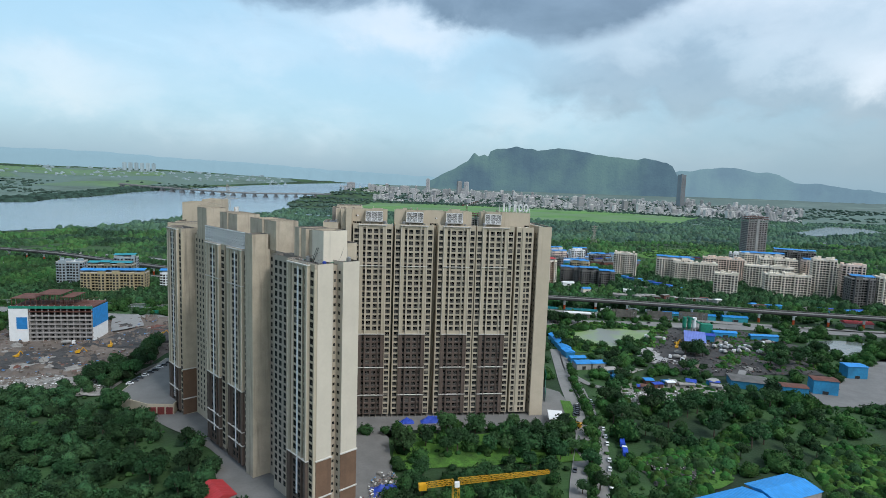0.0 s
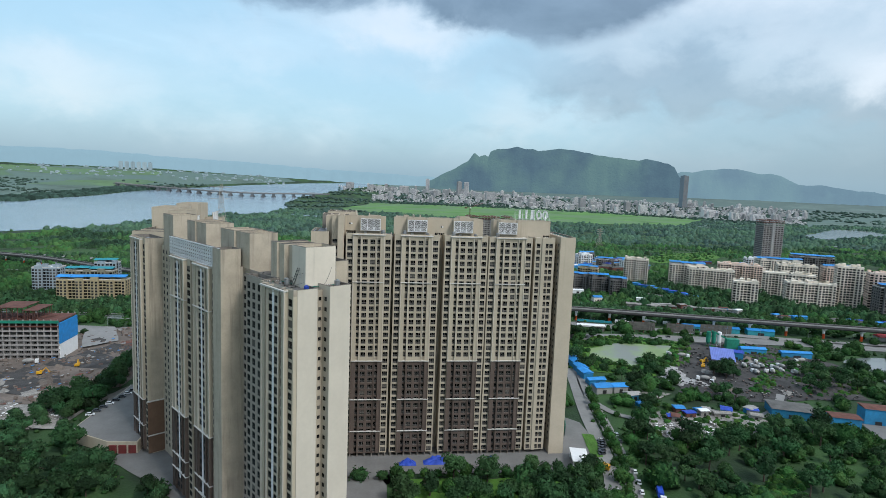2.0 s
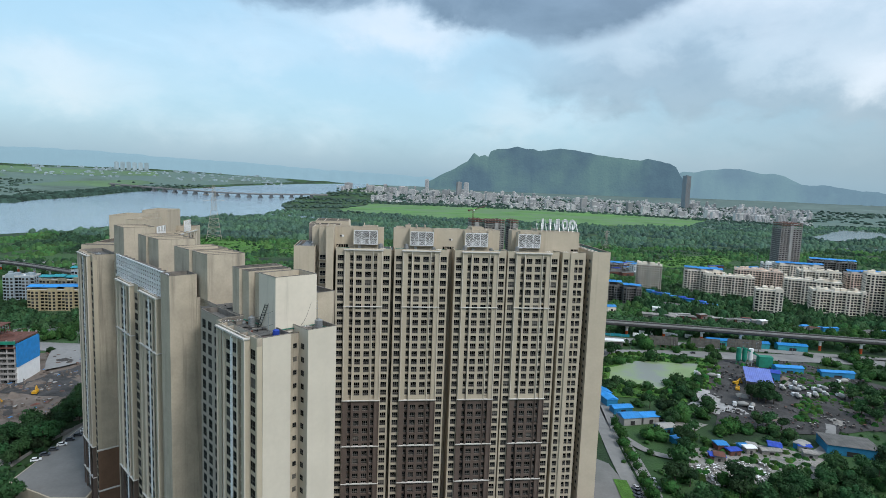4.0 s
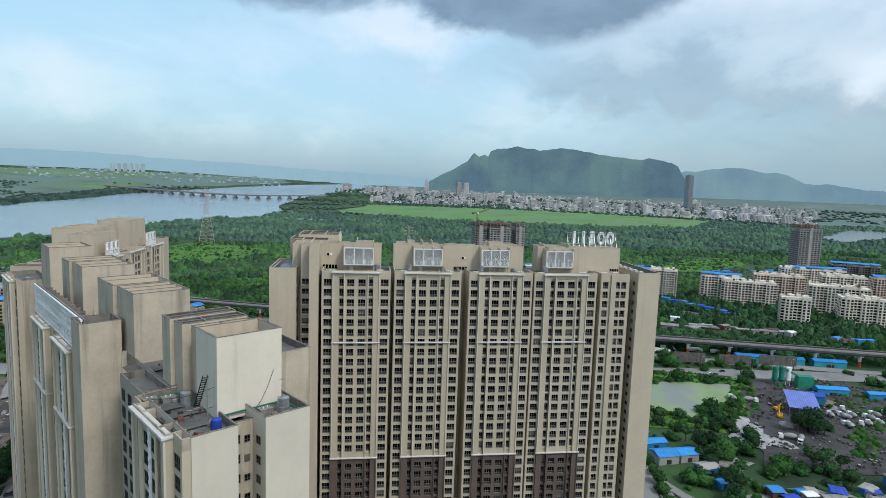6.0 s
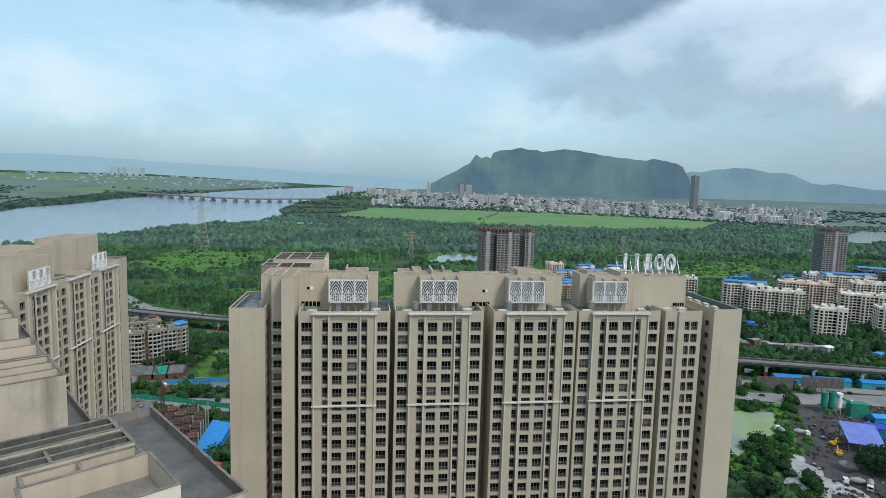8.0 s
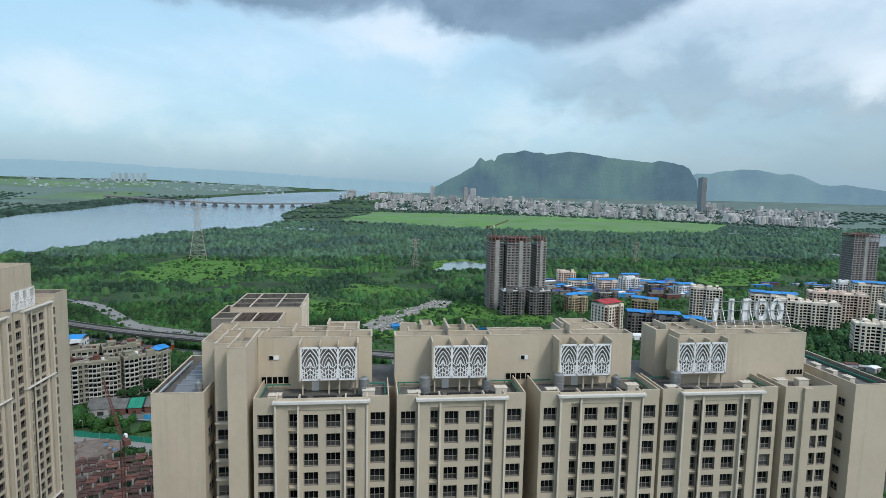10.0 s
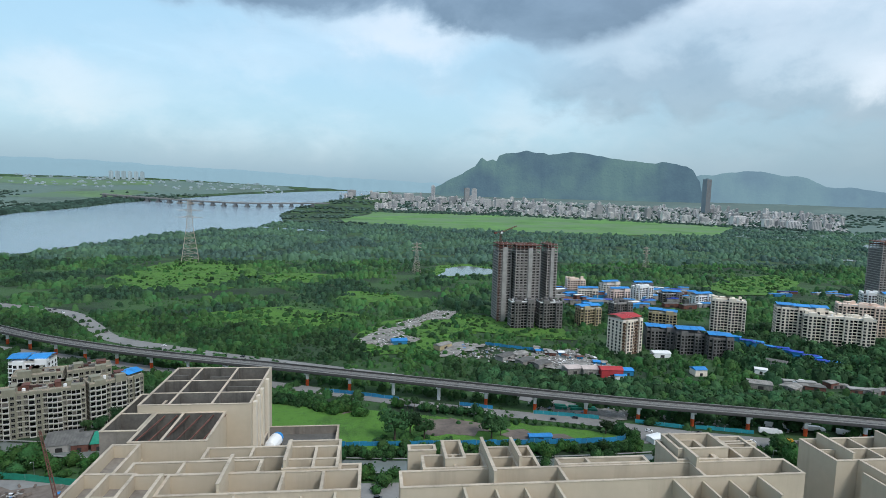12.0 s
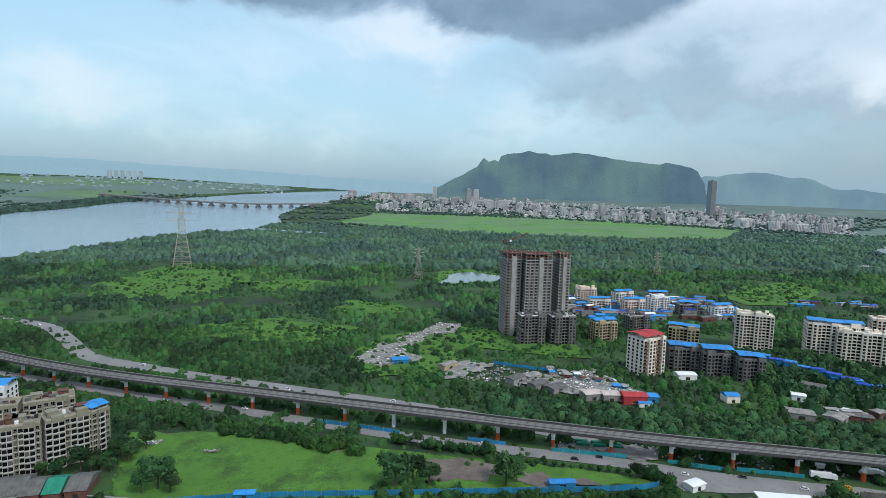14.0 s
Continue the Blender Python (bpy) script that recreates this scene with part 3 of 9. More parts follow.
# ---- land ----
bands = [0, 60, 150, 300, 500, 800, 1200, 1700, 2300, 3000] + list(range(3100, 4901, 100))
gb = MB()
NSEG = 144
gb.v.append((0, 100, -0.3))
for r in bands[1:]:
    for i in range(NSEG):
        a = 2 * math.pi * i / NSEG
        x, y = r * math.sin(a), 100 + r * math.cos(a)
        gb.v.append((x, y, gz(x, y) - 0.3))
for i in range(NSEG):
    gb.f.append((0, 1 + (i + 1) % NSEG, 1 + i))
for b in range(len(bands) - 2):
    for i in range(NSEG):
        j = (i + 1) % NSEG
        gb.f.append((1 + b * NSEG + i, 1 + b * NSEG + j, 1 + (b + 1) * NSEG + j, 1 + (b + 1) * NSEG + i))
gb.k = [0] * len(gb.f)
solid("ground", gb, "ground", "dark green scrub and marsh ground reaching the horizon", "ground", kind="structure")

# the wide river, from the open creek past the bridge to the far bend
RIV_L = [(-3200, 1900), (-2500, 2150), (-1800, 2280), (-1340, 2487), (-1420, 2800), (-1375, 3150), (-1340, 3480), (-1270, 3640), (-1120, 3900), (-860, 4250), (-480, 4600), (-60, 4860)]
RIV_R = [(-2700, -300), (-1700, 450), (-1000, 1020), (-650, 1440), (-610, 1640), (-545, 1930), (-390, 2150), (-330, 2500), (-440, 3150), (-420, 3700), (-190, 4350), (60, 4800)]
L_, R_ = [], []
for i in range(len(RIV_L) - 1):
    for q in range(6):
        t = q / 6
        L_.append(tuple(np.array(RIV_L[i]) * (1 - t) + np.array(RIV_L[i + 1]) * t))
        R_.append(tuple(np.array(RIV_R[i]) * (1 - t) + np.array(RIV_R[i + 1]) * t))
L_.append(RIV_L[-1])
R_.append(RIV_R[-1])
wb = MB()
CR = 16
for a, b in zip(L_, R_):
    for q in range(CR + 1):
        x, y = a[0] + (b[0] - a[0]) * q / CR, a[1] + (b[1] - a[1]) * q / CR
        wb.v.append((x, y, gz(x, y) + 0.4))
for i in range(len(L_) - 1):
    for q in range(CR):
        o = i * (CR + 1) + q
        wb.f.append((o, o + 1, o + CR + 2, o + CR + 1))
        wb.k.append(0)
solid("river_water", wb, "water", "wide grey-blue river with a lightly rippled surface", "water", kind="structure")
RIVER = RIV_L + RIV_R[::-1]

FIELD = [(-150, 2640), (120, 2420), (406, 2250), (838, 2130), (1229, 2190), (1640, 2720), (1830, 3050), (1700, 3300), (800, 3420), (7, 3420)]
patch("field", FIELD, "field", 0.6, "flat bright green flooded pasture before the town", "field", 25, 90)
CREEK = [(-390, 2150), (-250, 2120), (-180, 2080), (-120, 2120), (-180, 2160), (-280, 2200), (-360, 2260)]
patch("creek_water", CREEK, "water", 0.8, "narrow side creek among mangroves", "water", 8, 40)
patch("creek_water", [(-60, 1740), (-45, 1840), (-15, 1930), (20, 1900), (-10, 1800), (-20, 1730)], "pondw", 0.8, "narrow tidal channel in the mangroves", "water", 5, 30)
POND = [(112, 1195), (150, 1200), (200, 1210), (238, 1262), (228, 1285), (180, 1325), (150, 1300), (130, 1240)]
patch("pond_water", POND, "pondw", 0.8, "still bright pond among scrub", "water", 5, 20)
patch("grass", [(118, 1180), (210, 1195), (262, 1290), (180, 1360), (130, 1330), (100, 1230)], "grass", 0.3, "bright grass bank round the pond", "grass", 6, 20)
RIGHTW = [(1390, 1690), (1520, 1720), (1700, 1830), (1900, 1900), (2060, 2180), (1960, 2250), (1700, 2030), (1480, 1850)]
patch("creek_water", RIGHTW, "pondw", 1.6, "pale creek bend behind the flats", "water", 15, 60)
patch("creek_water", [(1000, 1520), (1150, 1455), (1400, 1440), (1420, 1470), (1160, 1490), (1030, 1560)], "pondw", 0.8, "thin tidal creek in the mangroves", "water", 8, 40)

GREENPOND = [(172, 462), (200, 446), (232, 462), (250, 482), (262, 500), (235, 503), (212, 505), (186, 492)]
patch("algae_pond", GREENPOND, "algae", 0.25, "algae-covered green pond beside the yards", "water", 2.5, 8)
GPLUS = [(150, 440), (205, 425), (250, 450), (285, 510), (230, 530), (165, 515)]
YARD = [(205, 385), (250, 372), (330, 372), (372, 440), (352, 500), (300, 512), (262, 490), (238, 448)]
patch("grass", GPLUS, "grass", 0.08, "rank grass round the algae pond", "grass", 4, 10)
patch("yard", YARD, "coal", 0.12, "wet dark concrete-plant yard", "ground", 4, 12, lump=1.4)
patch("yard", [(205, 412), (214, 428), (226, 446), (234, 440), (231, 420), (240, 404), (226, 398), (214, 404)], "sand", 0.35, "pale sand heap spread on the yard", "ground", 3, 6, lump=2.0)
patch("rubble", [(172, 404), (190, 406), (198, 386), (182, 380)], "dump", 0.4, "grey scrap heap behind the workshops", "rubble", 3, 5, lump=1.2)
patch("rubble", [(161, 340), (177, 343), (200, 337), (192, 322), (164, 322)], "dump", 0.3, "grey rubble heaps by the lane", "rubble", 3, 6, lump=1.5)
patch("rubble", [(127, 244), (137, 252), (157, 251), (164, 239), (148, 227), (131, 225)], "coal", 0.3, "dark spoil heap in the scrub", "rubble", 3, 6, lump=1.5)
LOT = [(-420, 300), (-300, 345), (-210, 350), (-160, 398), (-120, 470), (-120, 540), (-195, 548), (-330, 470), (-460, 430)]
patch("building_site", LOT, "dirt", 0.15, "churned brown earth of a building site", "ground", 5, 14, lump=1.6)
patch("rubble", [(-240, 352), (-205, 346), (-150, 352), (-165, 372), (-200, 385), (-250, 372)], "dump", 0.5, "white rubble strewn over the site", "rubble", 5, 8, lump=1.5)
patch("meadow", [(-128, 655), (-112, 585), (-60, 562), (20, 570), (95, 580), (160, 578), (140, 590), (80, 608), (10, 628), (-60, 650)], "grass", 0.15, "lush bright green meadow below the viaduct", "grass", 3, 10, lump=0.5)
for pl in ([(34, 609), (57, 611), (76, 604), (80, 592), (62, 584), (44, 590)], [(90, 596), (110, 586), (128, 584), (126, 577), (104, 576), (88, 580)], [(-16, 634), (-4, 630), (6, 622), (-6, 622)]):
    patch("bare_earth", pl, "dirt", 0.5, "bare earth patch at the edge of the meadow", "ground", 3.5, 5, lump=0.6)
DUMP = [(0, 799), (12, 828), (24, 852), (64, 893), (85, 929), (107, 923), (97, 887), (68, 877), (46, 838), (40, 815), (57, 802), (41, 787), (21, 776), (0, 788)]
MIDR = [(78, 782), (94, 794), (115, 782), (100, 760), (86, 744), (69, 744)]
patch("rubble", MIDR, "dump", 0.95, "littered ground among the huts", "rubble", 4, 7, lump=1.0)
VIAR = [(123, 628), (141, 633), (181, 621), (174, 602), (157, 608), (120, 619)]
patch("rubble", VIAR, "dump", 0.4, "broken stone heaped below the viaduct", "rubble", 2, 5, lump=1.4)
patch("rubble", DUMP, "dump", 0.9, "pale strip of dumped rubble in the scrub", "rubble", 5, 10, lump=1.2)
patch("rubble", [(118, 736), (150, 712), (202, 684), (216, 703), (200, 728), (178, 750), (140, 752)], "dump", 0.9, "littered ground round a shanty settlement", "rubble", 5, 10, lump=1.0)
WASTE = [(74, 746), (99, 732), (131, 718), (165, 705), (202, 682), (217, 703), (202, 728), (189, 757), (149, 752), (126, 773), (94, 782)]
C_PYLON = [(-358, 1155), (-353, 1261), (-322, 1352), (-238, 1318), (-178, 1192), (-197, 1093), (-263, 1060), (-328, 1085)]
C_MID = [(-158, 903), (-133, 936), (-87, 942), (-47, 915), (-6, 903), (-20, 866), (-62, 856), (-105, 863), (-139, 876)]
C_EAST = [(540, 1052), (602, 1054), (715, 1149), (740, 1230), (641, 1195), (548, 1118)]
C_SHAN = [(2, 752), (24, 758), (48, 752), (78, 788), (118, 832), (152, 815), (205, 792), (206, 860), (150, 896), (117, 920), (70, 895), (24, 874), (-10, 800)]
C_NEAR = [(-32, 1001), (-17, 1047), (40, 1038), (49, 993), (5, 980)]
C_WEST = [(-171, 1178), (-110, 1209), (-40, 1186), (-68, 1127), (-137, 1123)]
for pl in (C_PYLON, C_MID, C_EAST, C_SHAN, C_NEAR, C_WEST):
    cx_, cy_ = np.mean(pl, axis=0)
    grow = 1.0 if pl is C_SHAN else 1.22
    patch("grass", [(cx_ + grow * (a - cx_), cy_ + grow * (b - cy_)) for a, b in pl], "grass", 0.6, "open bright green clearing in the mangrove", "grass", 5, 25)

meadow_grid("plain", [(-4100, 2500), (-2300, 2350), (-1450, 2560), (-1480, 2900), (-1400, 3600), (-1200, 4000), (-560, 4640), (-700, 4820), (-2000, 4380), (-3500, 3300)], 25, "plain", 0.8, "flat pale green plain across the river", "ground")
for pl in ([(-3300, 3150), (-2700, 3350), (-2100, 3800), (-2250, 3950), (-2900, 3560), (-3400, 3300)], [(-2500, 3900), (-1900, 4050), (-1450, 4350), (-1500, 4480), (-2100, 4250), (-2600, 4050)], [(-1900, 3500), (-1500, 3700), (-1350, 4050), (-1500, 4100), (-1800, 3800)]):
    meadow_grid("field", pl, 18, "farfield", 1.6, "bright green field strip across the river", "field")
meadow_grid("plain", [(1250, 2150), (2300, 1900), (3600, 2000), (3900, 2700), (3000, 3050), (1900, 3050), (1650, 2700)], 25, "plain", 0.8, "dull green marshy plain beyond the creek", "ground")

C_SCRUB = [(128, 250), (134, 254), (153, 262), (181, 273), (203, 286), (210, 277), (186, 258), (174, 240), (164, 232), (148, 222), (131, 222)]
TROD = [(164, 352), (180, 360), (196, 362), (226, 357), (234, 344), (226, 330), (205, 322), (179, 316), (160, 326)]
C_SCRUB2 = [(200, 205), (222, 200), (262, 222), (290, 256), (240, 262), (212, 238)]
patch("trodden_ground", TROD, "dump", 0.25, "grey trodden ground strewn with rubble among the scrub", "ground", 4, 7, lump=0.8)
patch("grass", C_SCRUB, "grass", 0.3, "rank green clearing in the scrub", "grass", 3, 8, lump=0.6)
patch("grass", C_SCRUB2, "grass", 0.3, "rank green clearing in the scrub", "grass", 3, 8, lump=0.6)
patch("yard", [(284, 312), (330, 306), (420, 380), (428, 412), (352, 372), (318, 342), (290, 338)], "paving", 0.2, "pale grey works yard", "ground", 3, 8)
patch("creek_water", [(375, 402), (398, 410), (446, 455), (413, 466), (382, 452), (391, 430)], "pondw", 0.3, "grey pool behind the trees", "water", 3, 10)
patch("wet_earth", [(-300, 372), (-262, 398), (-222, 402), (-190, 396), (-188, 420), (-225, 436), (-290, 425)], "coal", 0.75, "dark wet spoil on the building site", "ground", 5, 8, lump=1.6)
patch("wet_earth", [(-215, 452), (-170, 440), (-140, 470), (-150, 510), (-190, 500)], "coal", 0.7, "dark wet spoil on the building site", "ground", 5, 8, lump=2.0)
patch("puddle_water", [(-203, 380), (-180, 379), (-163, 357), (-159, 346), (-172, 352), (-191, 363)], "dump", 1.3, "pale slurry at the edge of the site", "ground", 4, 8, lump=0.6)
patch("puddle_water", [(-238, 398), (-229, 406), (-214, 402), (-222, 392)], "dump", 1.3, "pale slurry at the edge of the site", "ground", 4, 8, lump=0.6)
patch("court", [(-206, 486), (-226, 536), (-208, 548), (-188, 506)], "parapet", 1.9, "pale paved court behind the half-built block", "pavement", 0.5, 8)

slope = [(3620 * math.sin(radians(a)), 3620 * math.cos(radians(a))) for a in range(2, 48, 3)] + [(4840 * math.sin(radians(a)), 4840 * math.cos(radians(a))) for a in range(47, 1, -3)]
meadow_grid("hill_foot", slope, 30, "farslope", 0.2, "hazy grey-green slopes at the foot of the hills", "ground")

# roads
HW = spline([(-700, 1030), (-480, 985), (-365, 944), (-310, 915), (-268, 866), (-225, 812), (-172, 782), (-110, 752), (-48, 726), (4, 704), (70, 674), (128, 640), (168, 606)], 12)
LOWER = spline([(-560, 885), (-330, 792), (-220, 747), (-165, 723), (-100, 697), (-45, 674), (15, 648), (75, 625), (113, 613), (152, 600), (195, 582), (250, 565), (330, 540), (450, 505), (700, 445)], 12)
NALLA = spline([(-420, 610), (-300, 600), (-150, 580), (0, 553), (120, 548), (200, 552)], 12)
SERV = spline([(-560, 640), (-300, 560), (-150, 538), (0, 525), (110, 524), (200, 528), (300, 520), (420, 500), (700, 430)], 12)
LANE1 = spline([(150, 440), (140, 398), (130, 355), (121, 307), (114, 281), (102, 252), (90, 223), (78, 185), (52, 90)], 8)
LANE2 = spline([(159, 445), (150, 415), (144, 388), (138, 352), (132, 320), (125, 288), (117, 262), (107, 236), (97, 208), (86, 172), (66, 90)], 8)
TRACK = spline([(143, 372), (150, 354), (168, 346), (196, 343), (239, 350), (267, 373), (290, 402), (314, 430), (346, 446)], 6)


def road(line, w, label, z=0.06):
    mb = MB()
    ribbon(mb, line, w / 2, -w / 2, z)
    return solid("road", mb, "asphalt", label, "road", kind="structure")


def kerbs(line, w, label):
    mb = MB()
    for s in (1, -1):
        ribbon(mb, line, s * w / 2 + 0.35, s * w / 2 - 0.05, 0.22)
        ribbon(mb, line, s * w / 2 - 0.05, s * w / 2 - 0.06, 0.22, 0.0)
    return solid("kerb", mb, "parapet", label, "kerb", kind="structure")


road(HW, 15, "grey two-lane road curving down behind the viaduct")
road(LOWER, 11.5, "wide grey road running below the viaduct")
JUNC = [(108, 601), (112, 616), (154, 604), (173, 596), (201, 588), (237, 578), (276, 565), (330, 548), (330, 530), (270, 552), (234, 558), (204, 565), (173, 571), (160, 590)]
patch("junction", [(166, 586), (200, 586), (280, 562), (330, 545), (330, 530), (270, 552), (234, 558), (204, 565), (168, 570)], "asphalt", 0.09, "worn grey tarmac of the road junction", "road", 1.0, 8)
road(SERV, 20, "pale grey service road behind the tower")
kerbs(SERV, 20, "pale kerb of the service road")
road(LANE1, 7, "grey lane between hedges beside the towers")
road(LANE2, 6.5, "grey lane with cars parked along it")
kerbs(LANE1, 7, "low kerb beside the lane")
road(TRACK, 5, "wet pale dirt track round the yard", 0.3)
mb = MB()
ribbon(mb, NALLA, 7, -7, 0.02)
solid("drain_channel", mb, "pondw", "dark open drain beside the service road", "water", kind="structure")
mb = MB()
ribbon(mb, NALLA, 8.2, 7, 0.9)
ribbon(mb, NALLA, -7, -8.2, 0.9)
solid("drain_wall", mb, "parapet", "grey concrete wall along the drain", "wall", kind="structure")

# paving round the towers
patch("forecourt", [(8, 292), (98, 290), (125, 300), (122, 345), (100, 372), (-40, 375), (-125, 420), (-150, 395), (-114, 311), (-89, 291), (-68, 268), (-64, 240), (-40, 212), (-18, 195), (2, 212), (12, 245), (12, 282)], "paving", 0.05, "worn grey paving round the towers", "pavement", 0.5, 8)
patch("garden_lawn", [(14, 250), (104, 252), (108, 284), (16, 287)], "grass", 0.2, "green lawn among the garden trees", "grass", 2, 8)
patch("lawn", [(113, 303), (119, 303), (124, 328), (118, 330)], "grass", 0.3, "clipped strip of lawn by the gate", "grass", 0.2, 6)

# ---- viaduct ----
VIA = spline([(-900, 1040), (-640, 962), (-526, 922), (-440, 884), (-350, 826), (-265, 772), (-192, 736), (-128, 711), (-67, 690), (-4, 667), (57, 645), (119, 622.5), (180, 602), (243, 583.5), (316, 561), (416, 530), (496, 507), (640, 469), (900, 395)], 8.0)
via = thing("viaduct", "grey concrete elevated railway viaduct with orange-banded piers", "viaduct", kind="structure")
mb = MB()
for o0, o1, z0, z1 in ((6.2, -6.2, 11.2, 11.2), (6.2, 6.1, 11.2, 10.6), (6.1, 2.6, 10.6, 9.2), (2.6, -2.6, 9.2, 9.2), (-2.6, -6.1, 9.2, 10.6), (-6.1, -6.2, 10.6, 11.2)):
    ribbon(mb, VIA, o0, o1, z0, z1)
part("girder", mb, "girder", via)
mb = MB()
ribbon(mb, VIA, 5.8, -5.8, 11.3)
part("track_bed", mb, "trackbed", via)
for s in (1, -1):
    mb = MB()
    o = s * 6.0
    ribbon(mb, VIA, o + 0.16, o + 0.161, 12.4, 10.8)
    ribbon(mb, VIA, o - 0.161, o - 0.16, 10.8, 12.4)
    part("parapet_wall", mb, "girder", via)
    mb = MB()
    ribbon(mb, VIA, o + 0.22, o - 0.22, 12.6)
    ribbon(mb, VIA, o + 0.22, o + 0.221, 12.6, 12.35)
    ribbon(mb, VIA, o - 0.221, o - 0.22, 12.35, 12.6)
    part("parapet_cap", mb, "parapet", via)
for o in (-3.9, -2.3, 2.3, 3.9):
    mb = MB()
    ribbon(mb, VIA, o + 0.12, o - 0.12, 11.65)
    ribbon(mb, VIA, o + 0.12, o + 0.121, 11.65, 11.3)
    ribbon(mb, VIA, o - 0.121, o - 0.12, 11.3, 11.65)
    part("rail", mb, "conc", via)
mb = MB()
ribbon(mb, VIA, 0.35, -0.35, 11.9)
ribbon(mb, VIA, 0.35, 0.36, 11.9, 11.3)
ribbon(mb, VIA, -0.36, -0.35, 11.3, 11.9)
part("walkway", mb, "parapet", via)
cum = np.concatenate([[0], np.cumsum(np.linalg.norm(np.diff(VIA, axis=0), axis=1))])
i0 = int(np.argmin(np.hypot(VIA[:, 0] + 192, VIA[:, 1] - 736)))
vn = normals2(VIA)
top, low, cap = MB(), MB(), MB()
top.cyl(0, 0, 4.4, 8.2, 1.15, n=14)
low.cyl(0, 0, -0.3, 4.4, 1.16, n=14)
cap.prism([(-3.4, -1.3), (3.4, -1.3), (3.4, 1.3), (-3.4, 1.3)], 8.5, 9.3)
cap.prism([(-1.4, -1.3), (1.4, -1.3), (1.4, 1.3), (-1.4, 1.3)], 7.8, 8.6)
tm, lm, cm = top.mesh("shaft", "white"), low.mesh("painted_base", "orange"), cap.mesh("pier_cap", "white")
lmw = low.mesh("painted_base", "white")
for q in range(-14, 24):
    d = cum[i0] + 3.6 + q * 32.6
    if not 0 < d < cum[-1]:
        continue
    p = np.array([np.interp(d, cum, VIA[:, 0]), np.interp(d, cum, VIA[:, 1])])
    k = int(np.argmin(np.hypot(*(VIA - p).T)))
    pier = new("pier", cm)
    pier.parent = via
    pier.matrix_basis = pose(p[0], p[1], 0, 0, 0, math.degrees(math.atan2(vn[k][1], vn[k][0])))
    for nm, me in (("shaft", tm), ("painted_base", lmw if q in (7, 8) else lm)):
        o = new(nm, me)
        o.parent = pier

# ---- the housing towers ----
FL = 3.133


def wall_grid(mb, xs, zs, holes, y, deep, k=0, kr=1):
    """A wall facing -y, cut by xs and zs, with recesses at the cells in holes."""
    for i in range(len(xs) - 1):
        for j in range(len(zs) - 1):
            x0, x1, z0, z1 = xs[i], xs[i + 1], zs[j], zs[j + 1]
            if (i, j) in holes:
                yb = y + deep
                mb.face([(x0, y, z0), (x0, yb, z0), (x0, yb, z1), (x0, y, z1)], kr)
                mb.face([(x1, yb, z0), (x1, y, z0), (x1, y, z1), (x1, yb, z1)], kr)
                mb.face([(x0, y, z0), (x1, y, z0), (x1, yb, z0), (x0, yb, z0)], kr)
                mb.face([(x0, yb, z1), (x1, yb, z1), (x1, y, z1), (x0, y, z1)], kr)
                mb.face([(x0, yb, z0), (x1, yb, z0), (x1, yb, z1), (x0, yb, z1)], kr)
            else:
                mb.face([(x0, y, z0), (x1, y, z0), (x1, y, z1), (x0, y, z1)], k)


def window_shape(w, h, kf=0, kg=1):
    """A sliding window with a transom: origin at the middle of its foot, facing -y. One frame with recessed panes."""
    mb = MB()
    t = 0.07
    m = 0.055
    up = h * 0.36
    cut = [-w / 2, -w / 2 + t]
    for x in ((-w / 6, w / 6) if w > 1.6 else (0.0,)):
        cut += [x - m / 2, x + m / 2]
    cut += [w / 2 - t, w / 2]
    zs = [0, t, up, up + t, h - t, h]
    holes = {(i, j) for i in range(1, len(cut) - 1, 2) for j in (1, 3)}
    wall_grid(mb, cut, zs, holes, -0.02, 0.06, kf, kf)
    for q, f in enumerate(mb.f):
        ys = [mb.v[i][1] for i in f]
        if min(ys) > 0.03:
            mb.k[q] = kg + (1 if max(mb.v[i][2] for i in f) < up + 0.01 else 0)
    n = len(mb.v)
    for a, b in (((-w / 2, 0), (w / 2, 0)), ((w / 2, 0), (w / 2, h)), ((w / 2, h), (-w / 2, h)), ((-w / 2, h), (-w / 2, 0))):
        mb.face([(a[0], -0.02, a[1]), (a[0], 0.06, a[1]), (b[0], 0.06, b[1]), (b[0], -0.02, b[1])], kf)
    return mb


GRIMY = set()       # towers whose roof edges are blackened
KEEP_OFF = []       # plan discs under buildings
WIN = {"wide": (1.95, 2.2), "narrow": (1.25, 1.9), "plain": (1.5, 1.8)}
WDARK = {k: window_shape(*q).welded("window", ["framed", "glass", "glass"]) for k, q in WIN.items()}
WMESH = {k: window_shape(*q).welded("window", ["frame", "glass", "railing"]) for k, q in WIN.items()}


